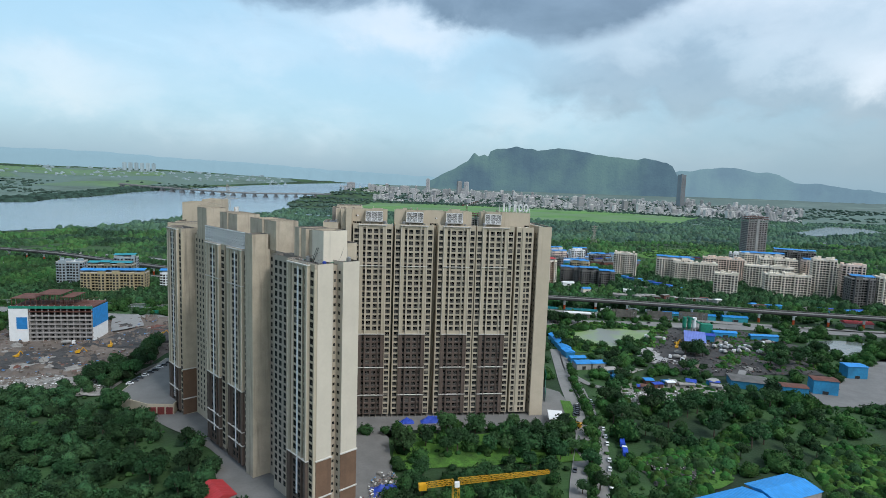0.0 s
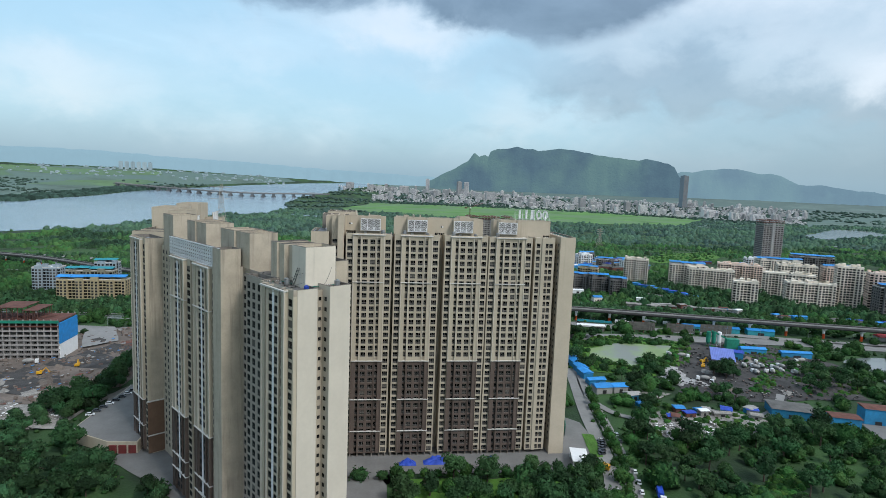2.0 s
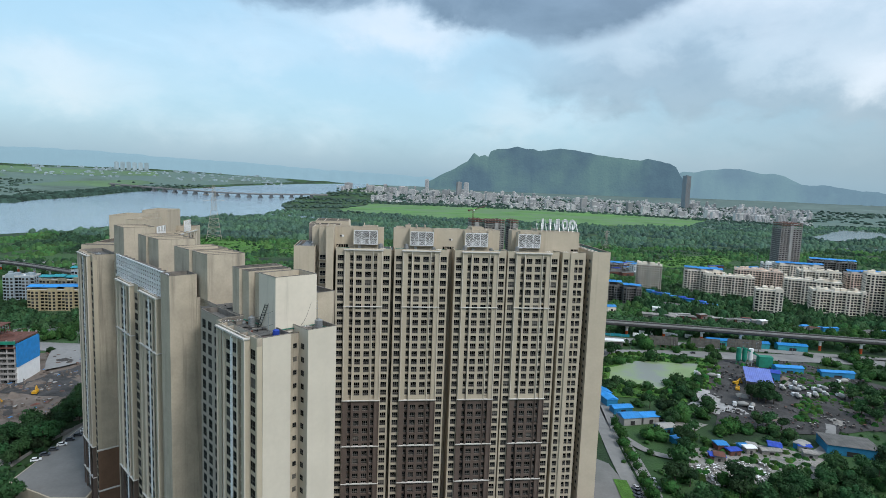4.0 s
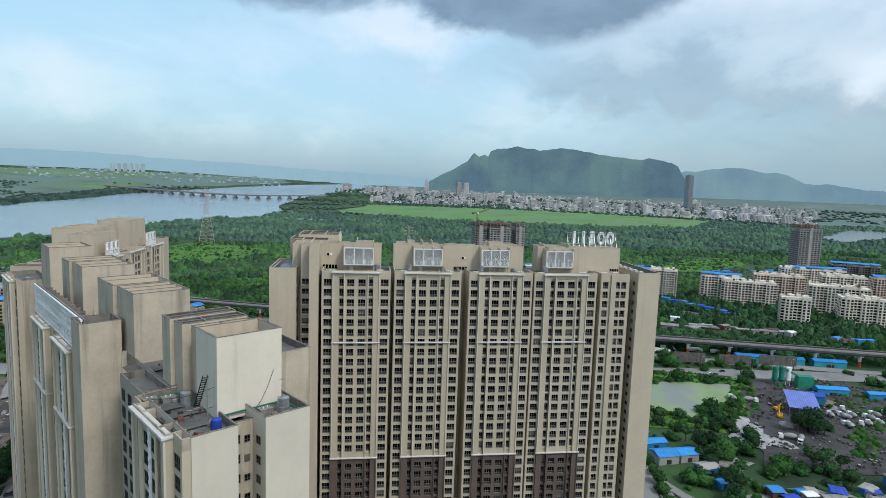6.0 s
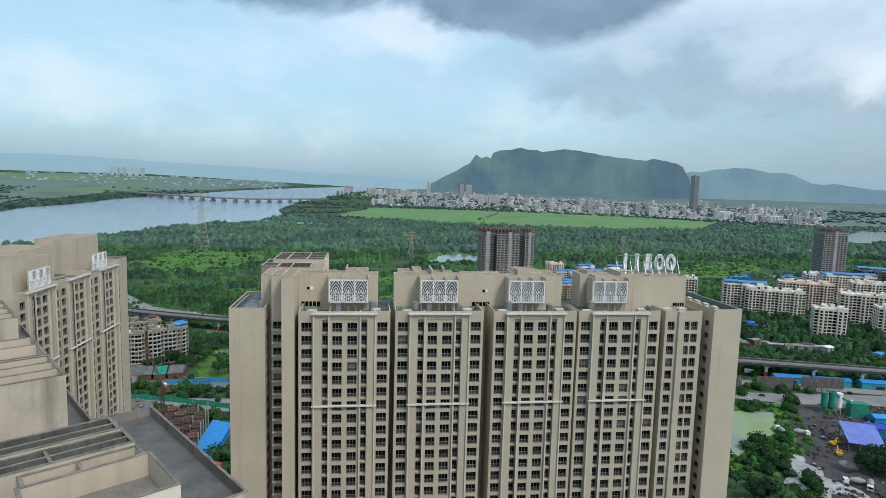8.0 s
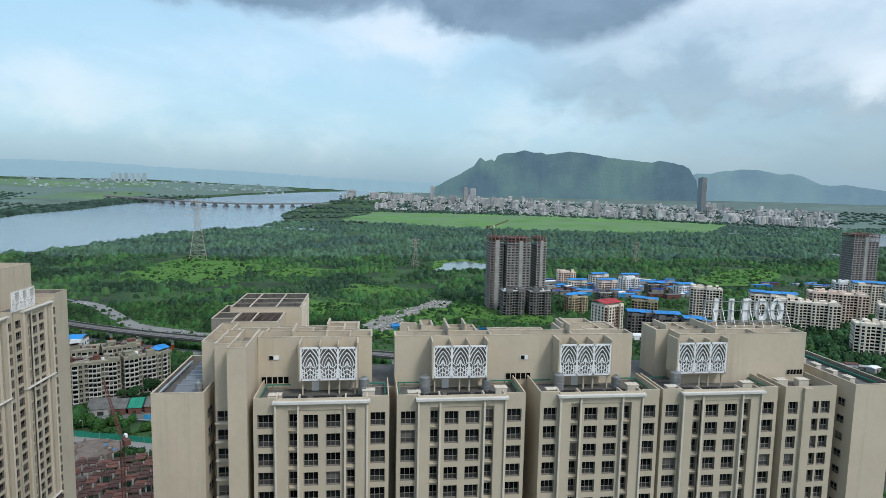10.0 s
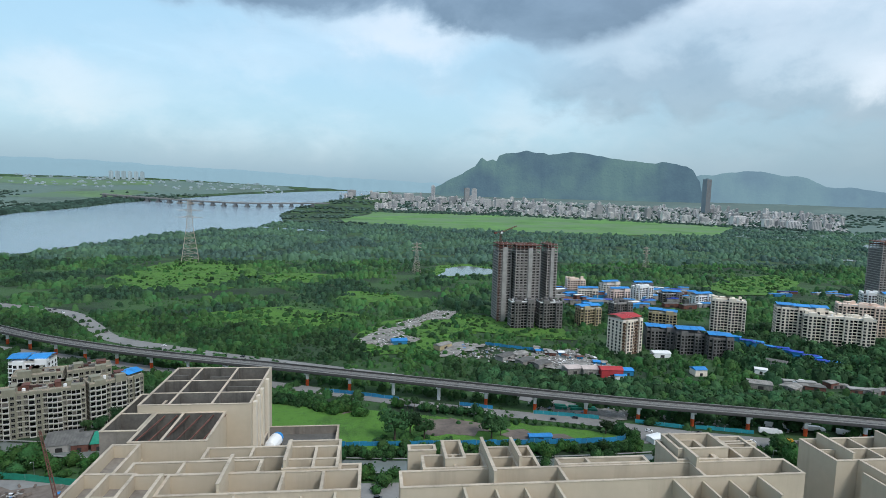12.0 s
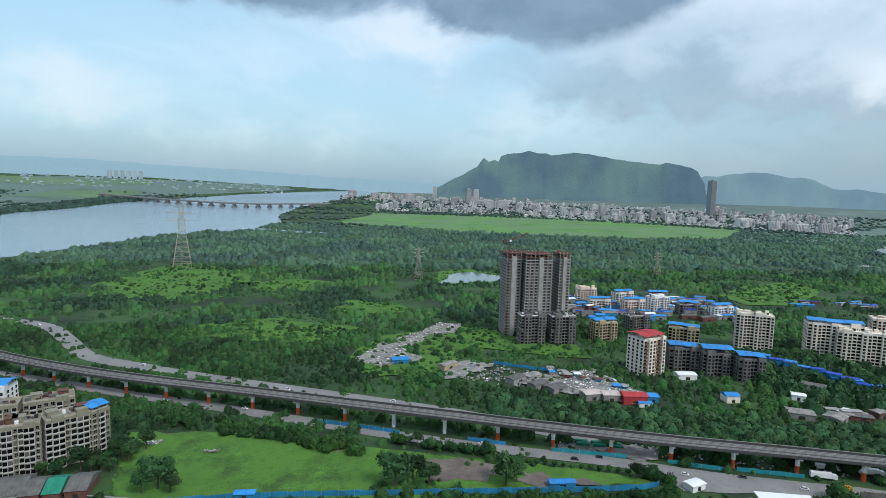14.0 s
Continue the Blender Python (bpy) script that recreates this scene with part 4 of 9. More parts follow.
def window_far(w, h):
    """The same window with flat bars, for the joined rows."""
    mb = MB()
    t, m, up = 0.07, 0.055, h * 0.36
    bars = [(-w / 2, -w / 2 + t, 0, h), (w / 2 - t, w / 2, 0, h), (-w / 2 + t, w / 2 - t, 0, t), (-w / 2 + t, w / 2 - t, h - t, h), (-w / 2 + t, w / 2 - t, up, up + t)]
    for x in ((-w / 6, w / 6) if w > 1.6 else (0.0,)):
        bars += [(x - m / 2, x + m / 2, t, up), (x - m / 2, x + m / 2, up + t, h - t)]
    for x0, x1, z0, z1 in bars:
        mb.face([(x0, -0.02, z0), (x1, -0.02, z0), (x1, -0.02, z1), (x0, -0.02, z1)], 0)
    mb.face([(-w / 2, 0.02, up), (w / 2, 0.02, up), (w / 2, 0.02, h), (-w / 2, 0.02, h)], 1)
    mb.face([(-w / 2, 0.02, 0), (w / 2, 0.02, 0), (w / 2, 0.02, up), (-w / 2, 0.02, up)], 2)
    return mb


WRAW = {k: window_far(*q) for k, q in WIN.items()}
WNP = {k: (np.array(q.v), q.f, q.k) for k, q in WRAW.items()}


class Windows:
    """Puts the nearest windows in as parts of their own and joins the rest."""

    def __init__(self, tower, near, dark=False):
        self.tower, self.near, self.rest, self.count, self.dark = tower, near, MB(), 0, dark

    def put(self, kind, m):
        if self.count < 300 and self.near(m.translation):
            o = new("window", (WDARK if self.dark else WMESH)[kind])
            o.parent = self.tower
            o.matrix_basis = m
            self.count += 1
            return
        v, f, k = WNP[kind]
        r = np.array(m)
        n = len(self.rest.v)
        self.rest.v += (v @ r[:3, :3].T + r[:3, 3]).tolist()
        self.rest.f += [tuple(i + n for i in q) for q in f]
        self.rest.k += k

    def done(self):
        if self.rest.f:
            part("glazing", self.rest, ["framed", "glassj", "glassj"] if self.dark else ["frame", "glassj", "railing"], self.tower, "rows of further windows", kind="stuff")


def bay(tower, L, wins, zt, nfl, marks, depth, brown=0, wide=21.0, base=1.8, roof=True, rec=1.0, out=0.0, strip=False):
    """One projecting bay of a tower. L: its frame (x along the front, y into the house). zt: height of the top cornice. marks: floors that carry a white band."""
    h = wide / 2
    F = L @ pose(0, -out, 0)          # the middle panel stands out from the side strips
    skin, slot = "wall", "taupe" if strip else "wall"
    zf = [zt - FL * (nfl - k) for k in range(nfl + 1)]
    z0 = base
    zw = [zt - 2.1 - FL * j for j in range(nfl)]          # window heads from the top
    # side strips, a little behind
    for s in (-1, 1):
        xs = sorted([s * h, s * (h - 0.62), s * 7.5, s * 7.2])
        zs = [z0]
        rows = []
        for q in reversed(zw):
            if q - 2.2 < z0 + 0.3:
                continue
            rows.append((len(zs), q))
            zs += [q - 2.2, q]
        zs.append(zt + 0.6)
        mb = MB(L)
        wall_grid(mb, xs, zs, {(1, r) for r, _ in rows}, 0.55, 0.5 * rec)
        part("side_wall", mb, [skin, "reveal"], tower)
        for _, q in rows:
            wins.put("wide", L @ pose((xs[1] + xs[2]) / 2, 0.48 + 0.5 * rec, q - 2.2) @ Matrix.Diagonal((abs(xs[2] - xs[1]) / 1.95, 1, 1, 1)))
    # middle panel: pilasters, slots with small windows, two window columns
    cols = [-7.2, -5.2, -3.75, -3.45, -2.85, -0.6, 0.6, 2.85, 3.45, 3.75, 5.2, 7.2]
    for lo, hi, mt in ((z0, zf[brown], "brown"), (zf[brown], zt + 0.2, skin)):
        if hi - lo < 0.5:
            continue
        zs, rows = [lo], []
        for q in reversed(zw):
            if q - 2.2 < lo - 0.4 or q > hi:
                continue
            rows.append((len(zs), q))
            zs += [max(q - 2.2, lo + 0.05), q]
        zs.append(hi)
        mb = MB(F)
        holes = {(i, r) for i in (4, 6) for r, _ in rows}
        wall_grid(mb, cols[0:2], zs, {}, 0.0, 0.3)
        wall_grid(mb, cols[10:12], zs, {}, 0.0, 0.3)
        wall_grid(mb, cols[2:10], zs, {(i - 2, r) for i, r in holes}, 0.18, 0.5 * rec)
        for s in (-1, 1):
            xa, xb = sorted((s * 5.2, s * 3.75))
            wall_grid(mb, [xa, xa + 0.05, xb - 0.05, xb], zs, {(1, r) for r, _ in rows}, 0.62, 0.4 * rec, 2)
            mb.face([(xa, 0, lo), (xa, 0.62, lo), (xa, 0.62, hi), (xa, 0, hi)], 0)
            mb.face([(xb, 0.62, lo), (xb, 0, lo), (xb, 0, hi), (xb, 0.62, hi)], 0)
            for r, q in rows:
                mb.box(xa, xb, 0.25, 0.62, zs[r] - 0.42, zs[r] - 0.3, 0)
        for s in (-1, 1):
            mb.face([(s * 7.2, 0, lo), (s * 7.2, 0.6 + out, lo), (s * 7.2, 0.6 + out, hi), (s * 7.2, 0, hi)], 0)
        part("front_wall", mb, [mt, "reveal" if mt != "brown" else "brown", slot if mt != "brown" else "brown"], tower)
        for xf, wf in ((-7.05, 0.28), (-3.6, 0.30), (3.6, 0.30), (7.05, 0.28)):
            part("pilaster", MB(F).box(xf - wf / 2, xf + wf / 2, -0.3, 0.3, lo, hi), "wallw" if mt != "brown" else "brown", tower)
        for r, q in rows:
            hh = (zs[r + 1] - zs[r]) / 2.2
            for x in (-1.725, 1.725):
                wins.put("wide", F @ pose(x, 0.11 + 0.5 * rec, zs[r]) @ Matrix.Diagonal((2.25 / 1.95, 1, hh, 1)))
            for x in (-4.475, 4.475):
                wins.put("narrow", F @ pose(x, 0.57 + 0.4 * rec, zs[r]) @ Matrix.Diagonal((1, 1, hh * 2.2 / 1.9, 1)))
    for k in marks:
        mb = MB(F)
        big = k == nfl
        up, dn = (0.25, 0.12) if big else (0.12, 0.1)
        mb.box(-7.5, 7.5, -0.6 if big else -0.5, 0.5 + out, zf[k] - dn, zf[k] + up)
        mb.box(-7.35, 7.35, -0.3, 0.5, zf[k] - dn - 0.16, zf[k] - dn)
        part("cornice", mb, "band", tower, "white moulded cornice band")
    if strip:
        mb = MB(F)
        mb.box(-0.55, 0.55, 0.06, 0.2, z0 + 6, zt - 0.2)
        for q in np.arange(z0 + 6.2, zt - 1.6, 1.25):
            mb.beam((-0.5, 0.04, q), (0.5, 0.04, q + 1.2), 0.12)
            mb.beam((-0.5, 0.04, q + 1.2), (0.5, 0.04, q), 0.12)
        part("lattice_strip", mb, "white", tower, "white lattice strip up the front")
    # body behind the front
    mb = MB(L)
    mb.box(-h, h, 0.56, depth, z0, zt - 1.2, 0, skip="f")
    part("body_wall", mb, "wall", tower)
    # open ground storey on columns
    mb = MB(L)
    for x in (-9.8, -6.8, -3.4, 0, 3.4, 6.8, 9.8):
        for y in (0.8, depth - 1):
            mb.box(x - 0.3, x + 0.3, y - 0.3, y + 0.3, 0, z0)
    mb.box(-h + 0.5, h - 0.5, 5, depth - 2, 0, z0)
    part("ground_columns", mb, "concd", tower)
    if roof:
        mb = MB(L)
        t = 0.22
        for a in ((-h + 0.02, -h + t, 0.58, depth), (h - t, h - 0.02, 0.58, depth), (-h + t, -7.17, 0.58, 0.56 + t), (7.17, h - t, 0.58, 0.56 + t), (-7.17, 7.17, 0.03 - out, t - out)):
            mb.box(*a, zt - 1.25, zt + 0.62)
        for x in (-3.6, 3.6, -7.0, 7.0):
            mb.box(x - 0.12, x + 0.12, t - out, 2.4, zt - 1.2, zt + 0.5)
        part("roof_parapet", mb, "wallg" if tower.name in GRIMY else "wallp", tower)
        mb = MB(L)
        mb.box(-h + t, h - t, 2.6, depth, zt - 1.2, zt - 1.1, skip="b")
        mb.box(-7.0, 7.0, t - out, 2.6, zt - 1.2, zt - 1.15, skip="b")
        part("roof_slab", mb, "roofc", tower)


def coping(tower, L, x0, x1, y0, y1, z, t, fins=(), cross=()):
    """A grimy mortar cap along the top of the parapets."""
    mb = MB(L)
    e = 0.04
    mb.ring(x0 - e, x1 + e, y0 - e, y1 + e, z + 0.003, z + 0.08, t + 2 * e)
    mt = "copingd" if tower.name in GRIMY else "coping"
    part("coping", mb, mt, tower)
    for q in fins:
        part("coping", MB(L).box(x0 + t + e, x1 - t - e, q - 0.15, q + 0.15, z - 0.016, z + 0.05), mt, tower)
    for q in cross:
        part("coping", MB(L).box(q - 0.15, q + 0.15, y0 + t + e, y1 - t - e, z - 0.008, z + 0.06), mt, tower)


def penthouse(tower, L, x0, x1, y0, y1, z0, z1, fins=(), cross=(), drop=3.0, name="roof_block", wall="wall", floor="concd", inner="wall"):
    """A windowless roof block, open above behind parapets, with fin walls across it."""
    t = 0.25
    for q in fins:
        mb = MB(L)
        mb.box(x0 + t, x1 - t, q - t / 2, q + t / 2, z1 - drop, z1 - 0.02)
        part("fin", mb, "wallp" if inner == "wall" else inner, tower)
    for q in cross:
        mb = MB(L)
        mb.box(q - t / 2, q + t / 2, y0 + t, y1 - t, z1 - drop, z1 - 0.012)
        part("fin", mb, "wallp" if inner == "wall" else inner, tower)
    mb = MB(L)
    mb.ring(x0, x1, y0, y1, z0, z1, t, 0, 1)
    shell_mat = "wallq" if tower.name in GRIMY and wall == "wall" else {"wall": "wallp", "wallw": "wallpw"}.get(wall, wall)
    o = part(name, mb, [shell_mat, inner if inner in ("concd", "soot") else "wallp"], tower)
    coping(tower, L, x0, x1, y0, y1, z1, t, fins, cross)
    mb = MB(L)
    mb.box(x0 + t, x1 - t, y0 + t, y1 - t, z1 - drop - 0.2, z1 - drop, skip="b")
    part("roof_deck", mb, floor, tower)
    return o


def block(tower, L, x0, x1, y0, y1, z0, z1, name="blank_wall", mt="wall", deck=True):
    """A plain part of the tower with a sunken roof behind a parapet."""
    t = 0.22
    mb = MB(L)
    mb.ring(x0, x1, y0, y1, z0, z1, t, 0, 1)
    o = part(name, mb, [mt, "concd"], tower)
    coping(tower, L, x0, x1, y0, y1, z1, t)
    mb = MB(L)
    mb.box(x0 + t, x1 - t, y0 + t, y1 - t, z1 - 1.3, z1 - 1.2, skip="b")
    part("roof_deck", mb, "roofc", tower)
    return o


def grille(tower, L, xc, y, z0, z1, w):
    """A white perforated screen of three arched panels: leaf lattice cut through a plate."""
    mb = MB(L)
    t = 0.12
    hh = z1 - z0
    x0 = xc - w / 2
    for q in (0, w / 3, 2 * w / 3, w):
        mb.box(x0 + q - 0.14, x0 + q + 0.14, y - t, y, z0, z1)
    for z in (z0 + 0.15, z1 - 0.15):
        mb.box(x0, x0 + w, y - t, y, z - 0.15, z + 0.15)
    pw = w / 3
    for p in range(3):
        cx = x0 + pw * (p + 0.5)

        def seg(a, b, wd):
            mb.beam((cx + a[0] * pw / 2, y - t / 2, z0 + a[1] * hh), (cx + b[0] * pw / 2, y - t / 2, z0 + b[1] * hh), wd, 0, t)

        def arch(a, z0_, top, wd, n=5):
            """One half of a pointed leaf: from the rim, curving up to the tip."""
            pts = [(a * (1 - u ** 1.8), z0_ + (top - z0_) * u) for u in np.linspace(0, 1, n + 1)]
            for c, d in zip(pts, pts[1:]):
                seg(c, d, wd)
                seg((-c[0], c[1]), (-d[0], d[1]), wd)

        for a, z0_, top, wd in ((1.0, 0.50, 0.98, 0.22), (0.72, 0.46, 0.84, 0.18), (0.46, 0.42, 0.70, 0.16), (0.22, 0.38, 0.56, 0.13)):
            arch(a, z0_, top, wd)
        for s in (-1, 1):
            seg((s * 1.0, 0.76), (s * 0.55, 0.985), 0.26)
            for q in (0.12, 0.26, 0.40):
                seg((0, q + 0.08), (s * 0.5, q - 0.03), 0.14)
                seg((s * 0.5, q - 0.03), (s * 0.97, q + 0.10), 0.14)
            for x_, q in ((0.25, 0.06), (0.6, 0.04), (0.9, 0.08)):
                seg((s * x_, 0.03), (s * (x_ * 0.7 + 0.2), 0.40 - q), 0.12)
            for r in (0.30,):
                pts = [(s * (0.55 + r * math.cos(u)), 0.13 + r * 0.36 * math.sin(u)) for u in np.linspace(0, 2 * math.pi, 9)]
                for c, d in zip(pts, pts[1:]):
                    seg(c, d, 0.14)
        seg((0, 0.02), (0, 0.55), 0.12)
    return part("grille_screen", mb, "white", tower, "white lattice screen of leaf arches")


# tower B: long slab, its front along x
tb = thing("apartment_tower", "long beige apartment tower with brown lower panels and roof screens", "tower", group="housing towers")
ZT = 106.8
wb_ = Windows(tb, lambda p: p.z > 73)
MARKS = (3, 8, 14, 26, 33)
CENT = (1.7, 23.9, 47.2, 68.6)
FY = 309.3
for cxx in CENT:
    bay(tb, pose(cxx, FY, 0), wb_, ZT, 33, MARKS, 9.3, 14, 21.0 if cxx != 47.2 else 20.6)
# dark gaps between the bays
mb = MB()
mb.box(-8, 92, FY + 9.25, FY + 22, 0, ZT - 1.0, skip="b")
part("core_wall", mb, "wall", tb)
mb = MB()
mb.box(-7.8, 91.8, FY + 9.5, FY + 21.8, ZT - 1.0, ZT - 0.95, skip="b")
part("roof_deck", mb, "roofc", tb)
# narrow half bay beyond the fourth
mb = MB()
zs, rows = [1.8], []
for j in reversed(range(33)):
    q = ZT - 2.1 - FL * j
    if q - 2.2 > 2.1:
        rows.append((len(zs), q))
        zs += [q - 2.2, q]
zs.append(ZT + 0.6)
xs5 = [80.4, 81.1, 82.9, 83.7, 85.3, 85.6, 86.9, 87.3, 89.0, 90.1]
wall_grid(mb, xs5, zs, {(i, r) for i in (1, 5, 7) for r, _ in rows}, FY + 0.4, 0.5)
part("front_wall", mb, ["wall", "reveal"], tb)
for _, q in rows:
    wb_.put("wide", pose(82.0, FY + 0.85, q - 2.2) @ Matrix.Diagonal((0.92, 1, 1, 1)))
    wb_.put("narrow", pose(86.25, FY + 0.85, q - 2.2) @ Matrix.Diagonal((1, 1, 1.15, 1)))
    wb_.put("wide", pose(88.15, FY + 0.85, q - 2.2) @ Matrix.Diagonal((0.87, 1, 1, 1)))
mb = MB()
mb.box(83.7, 85.3, FY - 0.1, FY + 0.4, 1.8, ZT + 0.4)
mb.box(80.4, 90.1, FY + 0.44, FY + 9, 1.8, ZT - 1.2, skip="f")
for a in ((80.42, 80.62, FY + 0.43, FY + 9), (89.88, 90.08, FY + 0.43, FY + 9), (80.62, 89.88, FY + 0.43, FY + 0.62)):
    mb.box(*a, ZT - 1.2, ZT + 0.6)
part("body_wall", mb, "wall", tb)
mb = MB()
mb.box(80.6, 89.9, FY + 0.6, FY + 9, ZT - 1.2, ZT - 1.1, skip="b")
part("roof_slab", mb, "roofc", tb)
# blank end blocks at both ends of the slab
block(tb, Matrix(), 92.4, 99.8, FY - 1.0, FY + 32, 0, 108.0, mt="wallp")
block(tb, Matrix(), -24.8, -16.8, 312.6, 333.2, 0, 107.5, mt="wallp")
part("recess_wall", MB().box(-16.9, -15.3, FY + 14, FY + 22, 0, 112.5), "wall", tb)
part("recess_wall", MB().box(90.0, 92.5, FY + 8, FY + 24, 0, ZT - 0.8), "wall", tb)
penthouse(tb, Matrix(), -12.6, -9.75, FY + 0.6, FY + 12.4, 0, 115.4, drop=1.4, cross=(), fins=(FY + 4,), name="fin_wall")
penthouse(tb, Matrix(), -15.4, -12.62, FY + 4.4, FY + 13.5, 0, 115.0, drop=1.4, fins=(FY + 9,), name="fin_wall")
penthouse(tb, Matrix(), -18.5, -15.42, FY + 8.6, FY + 21.8, 0, 114.3, drop=1.4, fins=(FY + 15,), name="fin_wall")
for j in range(32):
    wb_.put("plain", pose(-14.0, FY + 4.28, ZT - 4.4 - FL * j) @ Matrix.Diagonal((1.5, 1, 0.95, 1)))
    part("ledge", MB().box(-15.4, -12.62, FY + 3.7, FY + 4.4, ZT - 4.75 - FL * j, ZT - 4.6 - FL * j), "wallw", tb)
    wb_.put("plain", pose(-15.5, FY + 7.0, ZT - 4.2 - FL * j, 0, 0, -90) @ Matrix.Diagonal((1.1, 1, 0.75, 1)))
    wb_.put("plain", pose(-16.68, FY + 6.0, ZT - 4.2 - FL * j, 0, 0, 90) @ Matrix.Diagonal((1.6, 1, 0.9, 1)))
    wb_.put("plain", pose(92.28, FY + 1.6, ZT - 3.4 - FL * j, 0, 0, -90) @ Matrix.Diagonal((1.0, 1, 0.75, 1)))
    wb_.put("plain", pose(92.28, FY + 5.2, ZT - 3.4 - FL * j, 0, 0, -90) @ Matrix.Diagonal((0.7, 1, 0.5, 1)))
# roof blocks
PT = 114.7
PY = FY + 9.4
penthouse(tb, Matrix(), -9.7, 9.4, PY, PY + 4.2, ZT - 1.1, PT, fins=(), cross=(-4.0, 1.6, 5.6), drop=2.6)
penthouse(tb, Matrix(), -14.2, -1.0, PY + 4.22, PY + 7.2, ZT - 1.1, PT - 0.1, cross=(-9.0, -4.2), drop=2.4)
penthouse(tb, Matrix(), 1.3, 7.0, PY + 4.22, PY + 9.4, ZT - 1.1, PT + 0.2, fins=(PY + 6.4,), cross=(4.4,), drop=2.4)
penthouse(tb, Matrix(), 7.02, 9.38, PY + 4.22, PY + 6.0, ZT - 1.1, PT - 0.3, drop=2.4)
penthouse(tb, Matrix(), 13.3, 56.4, PY, PY + 3.4, ZT - 1.1, PT, fins=(), cross=(22.8, 30.3, 45.2), drop=2.4)
penthouse(tb, Matrix(), 15.8, 22.6, PY + 3.42, PY + 6.6, ZT - 1.1, PT + 0.1, cross=(19.3,), drop=2.4)
penthouse(tb, Matrix(), 22.62, 28.4, PY + 3.42, PY + 8.6, ZT - 1.1, PT - 0.1, cross=(26.0,), fins=(PY + 6.0,), drop=2.4)
penthouse(tb, Matrix(), 30.4, 40.6, PY + 3.42, PY + 5.0, ZT - 1.1, PT + 0.1, cross=(33.9,), drop=2.2)
penthouse(tb, Matrix(), 43.8, 48.6, PY + 3.42, PY + 8.4, ZT - 1.1, PT + 0.2, cross=(45.4,), drop=2.4)
penthouse(tb, Matrix(), 48.62, 54.9, PY + 3.42, PY + 9.2, ZT - 1.1, PT + 0.1, cross=(51.8,), fins=(PY + 6.2,), drop=2.4)
penthouse(tb, Matrix(), 64.6, 89.6, PY - 1.5, PY + 2.2, ZT - 1.1, PT + 0.2, cross=(71.8, 80), drop=2.4)
penthouse(tb, Matrix(), 62.0, 89.58, PY + 2.22, PY + 8, ZT - 1.1, PT + 0.1, fins=(PY + 5,), cross=(68.3, 72, 78, 84), drop=2.4)
for x, y0, y1, z in ((-4.0, PY + 0.3, PY + 6.5, 115.6), (1.6, PY + 4.3, PY + 9.2, 115.8), (22.8, PY + 0.4, PY + 8.4, 115.9), (26.2, PY + 3.6, PY + 8.4, 115.8), (45.3, PY + 2.0, PY + 8.2, 115.9), (71.8, PY - 1.0, PY + 7.6, 115.8), (64.2, PY + 2.4, PY + 7.8, 115.6)):
    part("fin", MB().box(x - 0.14, x + 0.14, y0, y1, PT - 1.5, z), "wallp", tb)
    part("coping", MB().box(x - 0.18, x + 0.18, y0 - 0.02, y1 + 0.02, z, z + 0.06), "coping", tb)
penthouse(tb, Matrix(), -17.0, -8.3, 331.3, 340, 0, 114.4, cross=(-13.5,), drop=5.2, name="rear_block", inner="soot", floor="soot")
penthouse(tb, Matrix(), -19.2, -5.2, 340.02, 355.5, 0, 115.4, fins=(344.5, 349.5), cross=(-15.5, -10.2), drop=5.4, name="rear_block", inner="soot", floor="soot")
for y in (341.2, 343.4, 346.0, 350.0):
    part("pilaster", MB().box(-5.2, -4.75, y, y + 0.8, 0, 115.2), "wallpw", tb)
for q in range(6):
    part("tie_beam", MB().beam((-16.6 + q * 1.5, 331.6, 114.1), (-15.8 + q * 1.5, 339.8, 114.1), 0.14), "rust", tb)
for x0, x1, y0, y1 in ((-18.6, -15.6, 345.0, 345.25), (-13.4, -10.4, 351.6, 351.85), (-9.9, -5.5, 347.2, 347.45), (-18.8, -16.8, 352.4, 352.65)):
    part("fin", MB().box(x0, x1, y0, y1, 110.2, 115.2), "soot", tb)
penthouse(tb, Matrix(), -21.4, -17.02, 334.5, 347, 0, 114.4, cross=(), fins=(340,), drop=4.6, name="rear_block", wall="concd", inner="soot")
block(tb, Matrix(), -5.1, 5.5, 333, 352, 0, 107.2)
penthouse(tb, Matrix(), -8.2, 1.5, PY + 9.62, 331.2, ZT - 1.1, 113.6, cross=(-3,), drop=1.8)
for cxx in CENT:
    L = pose(cxx, FY, 0)
    gx = 0.6 if cxx == 1.7 else 0.4 if cxx == 23.9 else -0.9 if cxx == 47.2 else -0.6
    mb = MB(L)
    mb.box(gx - 4.6, gx + 4.6, 5.95, 9.4, 108.1, 108.4)
    mb.box(gx - 4.6, gx + 4.6, 6.6, 9.4, 112.2, 112.4)
    for x in (gx - 4.85, gx + 4.6):
        mb.box(x, x + 0.25, 5.75, 9.4, 108.1, 114.6)
    for x in (gx - 4.4, gx - 0.1, gx + 1.6, gx + 4.2):
        mb.box(x, x + 0.25, 6.4, 6.65, ZT - 1.1, 108.1)
    for x in (gx - 1.6, gx + 1.4):
        mb.box(x, x + 0.2, 6.2, 9.4, 112.4, 114.3)
    mb.box(gx - 4.0, gx + 3.6, 8.6, 9.4, ZT - 1.1, 108.1)
    part("screen_frame", mb, "wall", tb)
    grille(tb, L, gx, 5.9, 108.3, 113.9, 9.0)
    # added dark plate that imitates the deep shade behind the lattice
    part("screen_backing", MB(L).box(gx - 4.58, gx + 4.58, 6.35, 6.6, 108.4, 113.6), "greyblk", tb)
wb_.done()
